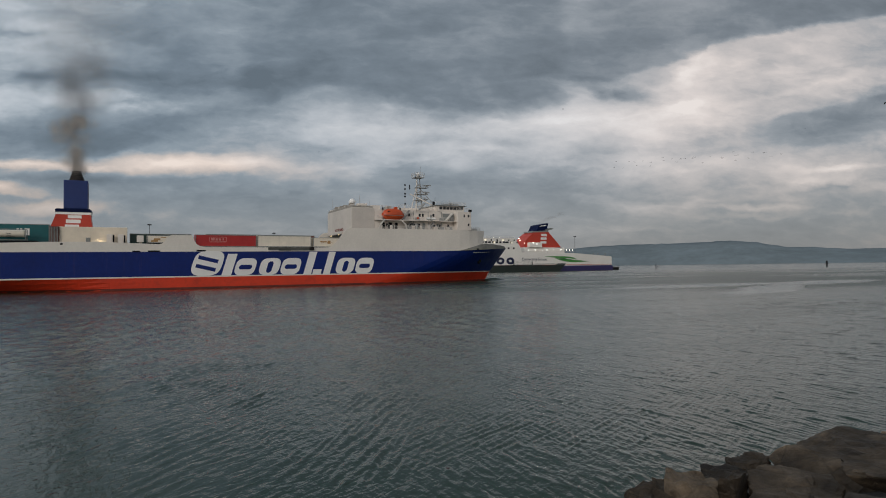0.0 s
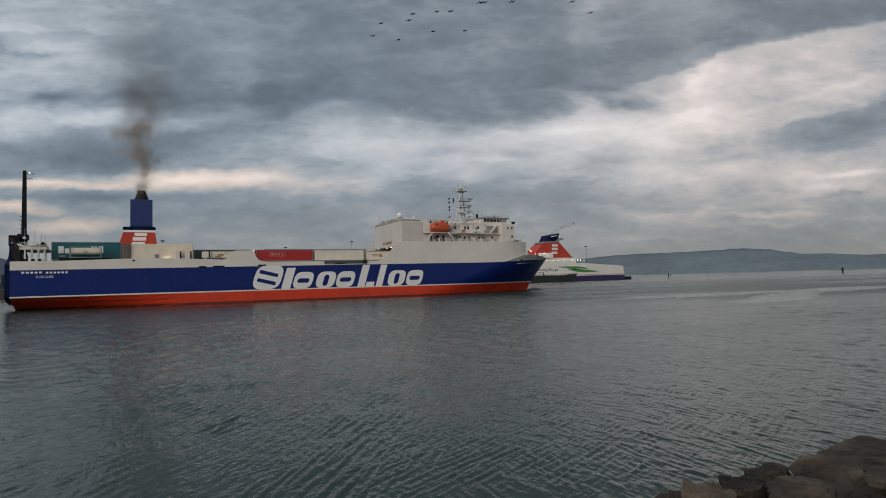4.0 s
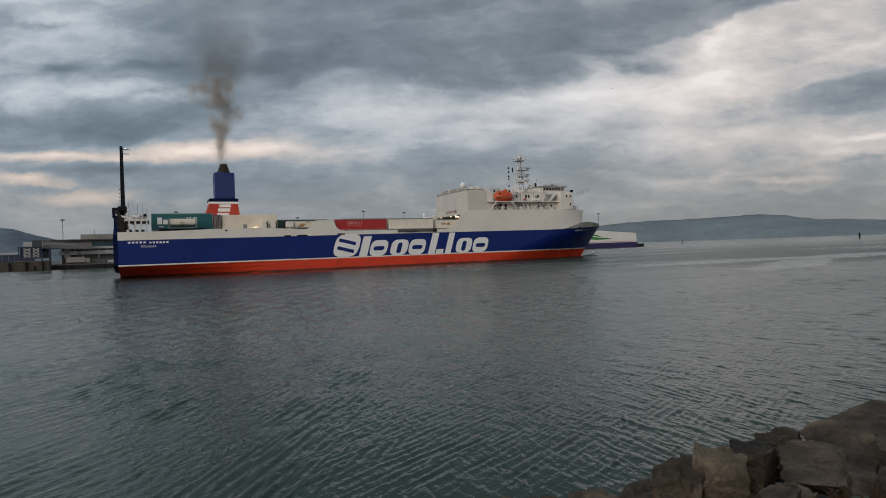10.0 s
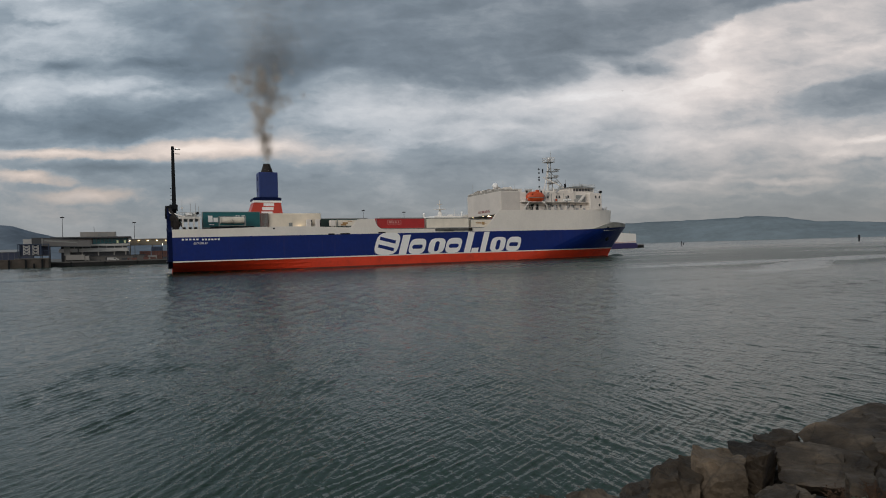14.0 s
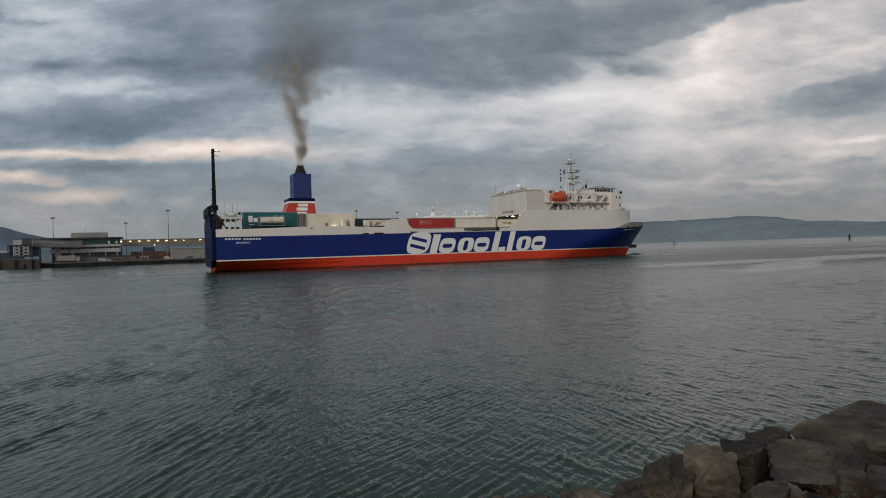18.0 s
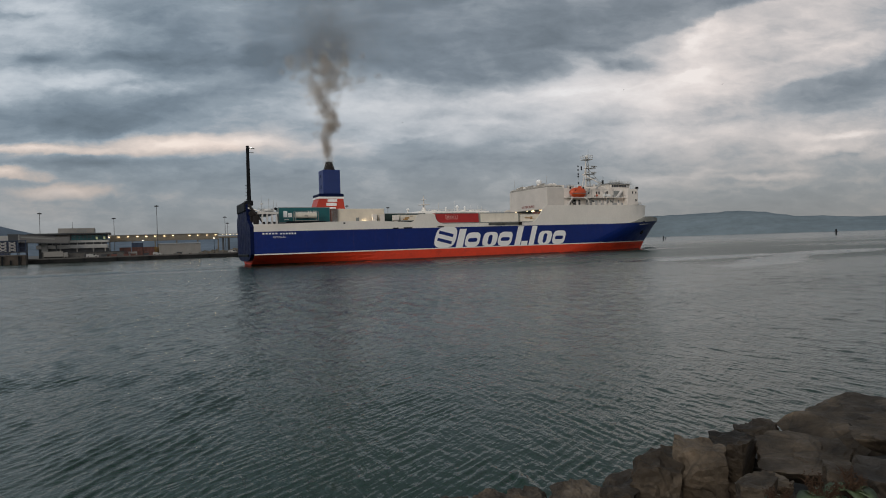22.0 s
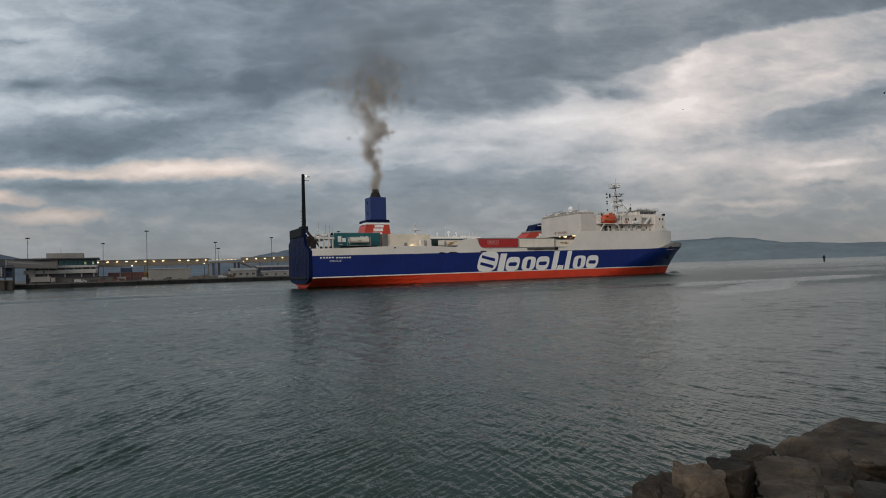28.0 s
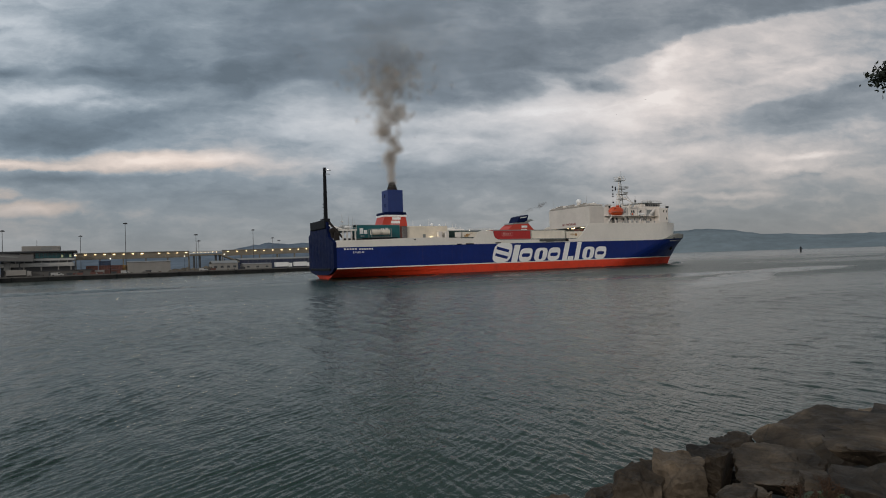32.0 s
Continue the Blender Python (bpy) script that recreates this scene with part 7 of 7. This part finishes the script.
def shore():
    # the stones that stand out, from the water's edge up the bank
    boulder(8.30, 14.20, -0.05, 2.90, 2.2, 1.1, -26, 38, 0, label="long dark flat boulder at the water's edge", worn=0.03)
    boulder(9.90, 14.60, -0.09, 1.6, 1.6, 1.1, -32, 39)
    boulder(7.42, 12.10, 0.06, 3.9, 1.75, 1.40, -3, 42, 0, label="large flat-topped slab of grey-brown stone", tilt=3, worn=0.012, under=0.12)
    boulder(5.95, 9.25, 1.30, 1.75, 1.4, 0.46, -24, 40, 3, label="dark boulder lying on the edge of a slab", under=0.75)
    boulder(4.38, 9.32, 0.98, 1.30, 1.8, 0.50, -25, 3, 0, label="broad pitted boulder with small hollows", tilt=4, under=0.7)
    boulder(5.02, 12.63, 0.02, 0.90, 1.1, 1.1, -22, 4, 6)
    boulder(4.16, 11.25, 0.24, 1.20, 1.7, 0.9, -20, 5, label="flat pale boulder near the water")
    boulder(2.93, 9.25, 0.60, 0.78, 1.0, 1.5, -17, 6, -3, label="tall square-faced brown boulder among others", worn=0.02)
    boulder(3.42, 9.45, 0.70, 0.40, 1.1, 1.5, -34, 7, 9, label="dark upright wedge of quarry stone")
    boulder(2.73, 9.93, 0.55, 0.52, 0.8, 1.0, -10, 8, label="small dark boulder wedged between others")
    boulder(2.24, 9.13, 0.48, 0.80, 0.9, 1.35, -20, 9, 2, label="brown square-faced boulder on the bank", worn=0.02)
    boulder(1.66, 9.15, 0.47, 0.56, 1.3, 0.7, -14, 17, 5)
    boulder(1.04, 8.84, 0.45, 0.96, 1.2, 0.6, -9, 10, 3)
    boulder(0.33, 8.79, 0.37, 0.74, 1.1, 0.6, -2, 14, label="brown boulder with pale chalky streaks")
    boulder(-0.26, 8.90, 0.30, 0.68, 1.0, 0.6, 12, 15)
    boulder(-0.90, 8.80, 0.22, 0.86, 1.0, 0.6, 6, 16)
    boulder(3.22, 7.72, 1.10, 0.44, 0.6, 0.7, -10, 11, 8, label="dark pointed stone in the gap between boulders")
    boulder(2.77, 6.97, 1.30, 0.44, 0.9, 0.8, -22, 12, label="small pale rounded boulder", worn=0.10)
    boulder(2.85, 6.30, 1.33, 0.44, 0.8, 0.7, -24, 13, worn=0.07)
    boulder(4.14, 6.58, 1.54, 1.05, 1.3, 0.8, -31, 21, label="pale rounded boulder high on the bank", worn=0.09)
    boulder(3.80, 7.25, 1.42, 0.42, 0.8, 0.55, -20, 18, 10)
    boulder(3.42, 5.75, 1.54, 0.70, 0.9, 0.6, -30, 19, worn=0.07)
    boulder(2.27, 6.94, 0.93, 0.62, 0.8, 0.7, -18, 20)
    boulder(1.84, 7.58, 0.62, 0.70, 0.8, 0.7, -14, 22)
    boulder(1.05, 7.80, 0.30, 0.80, 0.8, 0.7, 8, 23)
    # the rest of the bank
    rnd = random.Random(5)
    seed = 100
    for row in range(9):
        d = -0.7 + row * 0.95
        s = -12.0
        while s < 24:
            size = rnd.uniform(0.9, 1.6)
            dd = d + rnd.uniform(-0.25, 0.25)
            q = BANK @ Vector((s, dd, 0.26 * dd - 0.55))
            # the stones between and beneath the large ones lie deep
            low = 1.25 if -2.2 < q.x < 8.6 and 4.6 < q.y < 15.5 else 0.0
            if q.y > 1.5 or abs(q.x) > 3:
                boulder(q.x, q.y, q.z - low, size, size * rnd.uniform(0.7, 1.0), size * rnd.uniform(0.55, 0.75), rnd.uniform(-40, 40), seed)
            seed += 1
            s += size * 0.9


shore()

# ---- plants among the stones and the overhanging tree ----
LEAF = material("dock_leaf", (0.080, 0.112, 0.050), 0.55, vary=0.3, scale=6, bump=0.01, fine=30, rand=0.25)
SEED_BROWN = material("dry_seed", (0.050, 0.023, 0.009), 0.9, vary=0.4, scale=10, bump=0.01, fine=40)
NEEDLE = material("dark_foliage", (0.016, 0.024, 0.013), 0.8, vary=0.4, scale=4, bump=0.0, rand=0.3)
BARK = material("bark", (0.040, 0.032, 0.026), 0.95, vary=0.35, scale=3, bump=0.03)


def dock_plant(x, y, z, size, seed):
    rnd = random.Random(seed)
    t = thing("dock_plant", "green dock plant with dry brown seed heads between boulders", "plant", pose(x, y, z))
    for i in range(13):
        a, length, wid = rnd.uniform(0, 6.28), size * rnd.uniform(0.45, 0.8), size * rnd.uniform(0.15, 0.24)
        loops = []
        for k in range(8):
            s = k / 7
            r, up = length * s * 0.85, size * (0.55 * s - 0.62 * s * s) + 0.05
            w = wid * math.sin(math.pi * min(0.98, s * 0.92 + 0.06)) + 0.004
            side = Vector((-math.sin(a), math.cos(a), 0))
            mid = Vector((r * math.cos(a), r * math.sin(a), up))
            loops.append([mid - side * w + Vector((0, 0, 0.25 * w)), mid, mid + side * w + Vector((0, 0, 0.25 * w)), mid + Vector((0, 0, -0.006))])
        part("leaf", rings(bmesh.new(), loops), LEAF, t, smooth=True)
    for i in range(5):
        a, top = rnd.uniform(0, 6.28), size * rnd.uniform(0.40, 0.62)
        tip = Vector((0.55 * top * math.cos(a), 0.55 * top * math.sin(a), top))
        stalk = part("stalk", rods(((0, 0, 0), tip, 0.008, 0.005), seg=5), SEED_BROWN, t)
        bm = bmesh.new()
        for _ in range(120):
            q = tip * rnd.uniform(0.35, 1.0) + Vector((rnd.gauss(0, 0.028), rnd.gauss(0, 0.028), rnd.gauss(0, 0.02)))
            bmesh.ops.create_icosphere(bm, subdivisions=1, radius=rnd.uniform(0.004, 0.008), matrix=Matrix.Translation(q))
        tagged(part("seed_head", bm, SEED_BROWN, stalk), kind="stuff")


dock_plant(2.92, 5.85, 1.84, 0.46, 31)
dock_plant(3.20, 5.95, 1.88, 0.40, 32)
dock_plant(2.60, 6.05, 1.72, 0.32, 33)


def overhanging_tree():
    t = thing("tree", "dark-leaved tree whose branch hangs over the shore", "tree")
    base = Vector((9.5, 5.2, 2.4))
    trunk = [base, base + Vector((-0.1, 0.3, 1.6)), base + Vector((-0.3, 0.8, 3.2)), base + Vector((-0.2, 1.0, 5.0))]
    bm = bmesh.new()
    for i, (a, b) in enumerate(zip(trunk, trunk[1:])):
        rod(bm, a, b, 0.22 - 0.05 * i, 0.17 - 0.05 * i, seg=10)
    part("trunk", bm, BARK, t)
    rnd = random.Random(77)
    fork = trunk[2]
    # one limb reaches out over the water, the others go up and inland
    for k, (tip, n) in enumerate(((Vector((6.49, 9.75, 7.03)), 6000), (base + Vector((1.6, 0.6, 5.2)), 1500), (base + Vector((-0.6, -1.4, 6.0)), 1500), (base + Vector((1.2, 2.0, 6.6)), 1500), (base + Vector((0.4, 0.3, 7.6)), 1500))):
        mid = fork.lerp(tip, 0.5) + Vector((0, 0, 0.35))
        bm = bmesh.new()
        rod(bm, fork, mid, 0.09, 0.06, seg=7)
        rod(bm, mid, tip, 0.06, 0.015, seg=6)
        part("limb", bm, BARK, t)
        verts, faces = [], []
        for _ in range(n):
            s = rnd.random() ** 0.7
            c = mid.lerp(tip, s)
            spread = 0.42 * (1.15 - s) + 0.07
            c = c + Vector((rnd.gauss(0, spread), rnd.gauss(0, spread), rnd.gauss(0, spread * 0.55)))
            d = Vector((rnd.uniform(-1, 1), rnd.uniform(-1, 1), rnd.uniform(-1, 1))).normalized()
            e = d.cross(Vector((rnd.uniform(-1, 1), rnd.uniform(-1, 1), 0.3))).normalized()
            ln, wd = rnd.uniform(0.025, 0.055), rnd.uniform(0.012, 0.024)
            i0 = len(verts)
            up = d.cross(e) * 0.006
            verts += [c - d * ln, c + e * wd + up, c + d * ln, c - e * wd + up]
            faces += [(i0, i0 + 1, i0 + 2), (i0, i0 + 2, i0 + 3)]
        me = bpy.data.meshes.new("foliage")
        me.from_pydata(verts, [], faces)
        me.materials.append(NEEDLE)
        ob = new("foliage", me)
        ob.parent = t


overhanging_tree()

# ---- smoke: puffs of fine soot that rise from the funnel and spread ----
# sunlit brightness is put into the young smoke's beige colour
SMOKE_LIT = material("soot", (0.62, 0.56, 0.50), 1.0, vary=0.15, scale=0.5, bump=0.0, spec=0.0)


SMOKE_OLD = material("old_soot", (0.31, 0.295, 0.285), 1.0, vary=0.15, scale=0.5, bump=0.0, spec=0.0)


def soot_mesh(name, count, sigma, limit, size, seed, mat):
    rnd = random.Random(seed)
    verts, faces = [], []
    while len(faces) < count:
        c = Vector((rnd.gauss(0, sigma), rnd.gauss(0, sigma), rnd.gauss(0, sigma)))
        if c.length > limit:
            continue
        i0 = len(verts)
        for _ in range(3):
            verts.append(c + Vector((rnd.uniform(-1, 1), rnd.uniform(-1, 1), rnd.uniform(-1, 1))) * size)
        faces.append((i0, i0 + 1, i0 + 2))
    me = bpy.data.meshes.new(name)
    me.from_pydata(verts, [], faces)
    me.materials.append(mat)
    return me


PUFFS = []
plume = thing("smoke_plume", "brown-grey exhaust smoke rising from the ship's funnel", "smoke")


def build_plume():
    rnd = random.Random(21)
    small = [soot_mesh("puff", 2100, 0.68, 1.9, 0.036, 40 + i, SMOKE_LIT) for i in range(3)]
    medium = [soot_mesh("puff", 1000, 1.3, 3.2, 0.036, 45 + i, SMOKE_LIT) for i in range(3)]
    large = [soot_mesh("puff", 620, 2.3, 5.6, 0.036, 50 + i, SMOKE_OLD) for i in range(3)]
    dark = [soot_mesh("puff", 760, 1.25, 3.4, 0.036, 55 + i, SMOKE_OLD) for i in range(3)]
    born = -75.0
    while born < 32.0:
        age0 = -born
        # what left the funnel long before has spread more
        kinds = large if age0 > 26 else large + medium if age0 > 12 else medium if age0 > 6 else small + medium if born < 12 else small
        # thick dark smoke while the engines came up, thinner and browner later
        thick = 1.5 if born < -26 else 2.5 if born < 1 else 1.5
        if -28 < born < 0:
            kinds = dark if born < -9 else dark + small
        for k in range(int(2 * thick)):
            ob = new("puff", rnd.choice(kinds))
            ob.parent = plume
            tagged(ob, kind="stuff")
            PUFFS.append((ob, born + rnd.uniform(0, 0.3), rnd.uniform(0, 2 * math.pi), abs(rnd.gauss(0, 1.0)), rnd.uniform(-40, 40), rnd.uniform(0.88, 1.12)))
        # the engine breathes: the smoke comes in thicker and thinner waves
        born += 0.25 + 0.10 * math.sin(born * 1.1) + (0.12 if born < -30 else 0.0)


def puff_place(t, born, a, off, spin, pace):
    age = t - born
    if age <= 0:
        return pose(24.5, 7.0, 23.6)
    z = 6.5 * (1 - math.exp(-age / 4.0)) + 46 * pace * (1 - math.exp(-age / 40))
    wide = 0.42 + 0.075 * z + 0.0040 * z * z
    lean = z * (0.10 * math.sin(born * 0.5 + 0.8) + 0.06 * math.sin(born * 1.3) + 0.05 * math.sin(born * 2.7 + 1.0) - 0.03)
    sway = z * (0.07 * math.sin(born * 0.7) + 0.05 * math.sin(born * 2.1))
    if born > 1:
        wide = 0.62 * wide + 0.0015 * z * z
    else:
        # the first smoke billows wide, then bends over towards the bow
        wide = 0.40 + 3.4 * (1 - math.exp(-z / 11.0))
        wide *= 1 + max(0.0, age - 14) / 18
        lean += 0.08 * max(0.0, z - 16)
    return pose(24.5 + wide * off * math.cos(a) + lean, 7.0 + wide * off * math.sin(a) + sway, 27.6 + z, 0, 0, spin * min(1, age / 30))


build_plume()

# a thin wisp over the ferry's funnel
WISPS = []
wisp = thing("smoke_plume", "thin grey wisp of smoke drifting off the ferry's funnel", "smoke", FERRY)


def build_wisp():
    rnd = random.Random(3)
    faint = soot_mesh("puff", 260, 0.9, 2.6, 0.10, 60, SMOKE_OLD)
    for i in range(26):
        ob = tagged(new("puff", faint), kind="stuff")
        ob.parent = wisp
        WISPS.append((ob, -32.0 + 2.4 * i, rnd.uniform(-1, 1), rnd.uniform(-1, 1)))


def wisp_place(t, born, a, b):
    age = t - born
    if age <= 0:
        return pose(88, 0, 33.0)
    s = min(age, 34)
    return pose(84 - 0.75 * s + 0.05 * s * a, 0.1 * s * b, 34.0 + 4.6 * (1 - math.exp(-s / 3)) + 0.24 * s + 0.04 * s * b)


build_wisp()

# ---- birds ----
BIRD_DARK = material("bird_dark", (0.020, 0.020, 0.022), 0.8, bump=0.0)
BIRDS = []


def bird(size, label, group):
    """A small bird: x ahead, wings to both sides."""
    t = thing("bird", label, "bird", group=group)
    bm = ball(bmesh.new(), (0, 0, 0), 0.26 * size, 0.075 * size, 0.07 * size, 2)
    ball(bm, (0.26 * size, 0, 0.03 * size), 0.07 * size, 0.05 * size, 0.05 * size, 1)
    rod(bm, (0.30 * size, 0, 0.03 * size), (0.40 * size, 0, 0.02 * size), 0.02 * size, 0.004 * size, seg=5)
    part("body", bm, BIRD_DARK, t, smooth=True)
    part("tail", prism(bmesh.new(), [(-0.22 * size, -0.03 * size), (-0.40 * size, -0.07 * size), (-0.40 * size, 0.07 * size), (-0.22 * size, 0.03 * size)], 2, -0.008 * size, 0.008 * size), BIRD_DARK, t)
    wings = []
    for side in (1, -1):
        out = [(0.10, 0.04), (0.13, 0.22), (0.06, 0.52), (-0.05, 0.50), (-0.10, 0.25), (-0.10, 0.04)]
        wings.append(part("wing", prism(bmesh.new(), [(x * size, side * y * size) for x, y in out], 2, -0.008 * size, 0.008 * size), BIRD_DARK, t))
    return t, wings


def build_birds():
    rnd = random.Random(9)
    # a ragged flock that flies in over the water and passes overhead
    for i in range(32):
        s = (i + rnd.uniform(-0.4, 0.4)) / 31 - 0.5
        t, wings = bird(0.33, "small dark wader in a ragged flying line", "flock of waders")
        BIRDS.append((t, wings, Vector((25.0 + 18.5 * s, 77.0 - 4.0 * s + rnd.uniform(-1.6, 1.6), 17.4 + 0.2 * s + rnd.uniform(-0.5, 0.5))), Vector((-5.5, -12.2, 0)), rnd.uniform(0, 6.28), True))
    # single gulls far off
    for x, y, z, vx, vy in ((24, 200, 56, 1.0, 1.0), (-70, 240, 52, 1.5, 0.0), (130, 260, 60, -2.0, -1.0)):
        t, wings = bird(0.8, "single dark gull gliding over the harbour", "gulls")
        BIRDS.append((t, wings, Vector((x, y, z)), Vector((vx, vy, 0.05)), rnd.uniform(0, 6.28), False))


build_birds()

# ---- what moves ----
SHIP_ROWS = [
    (0, pose(-117.48, 119.63, 0, 0, 0, 32.40)),
    (4, pose(-107.84, 125.18, 0, 0, 0, 32.35)),
    (8, pose(-98.35, 131.02, 0, 0, 0, 32.22)),
    (12, pose(-88.95, 137.05, 0, 0, 0, 32.02)),
    (16, pose(-79.61, 143.20, 0, 0, 0, 31.78)),
    (20, pose(-70.29, 149.38, 0, 0, 0, 31.54)),
    (24, pose(-60.94, 155.51, 0, 0, 0, 31.31)),
    (28, pose(-51.53, 161.52, 0, 0, 0, 31.13)),
    (32, pose(-42.00, 167.31, 0, 0, 0, 31.03)),
]


def motions():
    walk(ship, SHIP_ROWS)
    for rider, place in RIDERS:
        walk(rider, [(t, m @ place) for t, m in SHIP_ROWS])
    walk(plume, SHIP_ROWS)
    for ob, born, a, off, spin, pace in PUFFS:
        times = sorted({0.0, 32.0} | {float(t) for t in range(0, 33, 4)} | {max(0.0, min(32.0, born + d)) for d in (0.0, 1.0, 2.5, 5.0)})
        walk(ob, [(t, puff_place(t, born, a, off, spin, pace)) for t in times])
    for ob, born, a, b in WISPS:
        walk(ob, [(t, wisp_place(t, born, a, b)) for t in sorted({0.0, 8.0, 16.0, 24.0, 32.0, max(0.0, min(32.0, born)), max(0.0, min(32.0, born + 3))})])
    for t, wings, start, speed, phase, fast in BIRDS:
        turn = math.degrees(math.atan2(speed.y, speed.x))
        walk(t, [(s, pose(*(start + speed * s), 0, 0, turn)) for s in (0, 16, 32)])
        beats = [0.14 * i for i in range(46)] if fast else [0.6 * i for i in range(54)]
        for side, wing in zip((1, -1), wings):
            rows = [(s, pose(0, 0, 0, side * (28 if fast else 14) * math.sin(phase + s * (22.4 if fast else 5.2)), 0, 0)) for s in beats if s < 32]
            walk(wing, rows + [(32, pose(0, 0, 0, side * 10, 0, 0))])
    # the waves run slowly towards the near shore
    walk(water, [(0, pose(3.2, 5.6, 0)), (16, pose(0, 0, 0)), (32, pose(-3.2, -5.6, 0))])


motions()
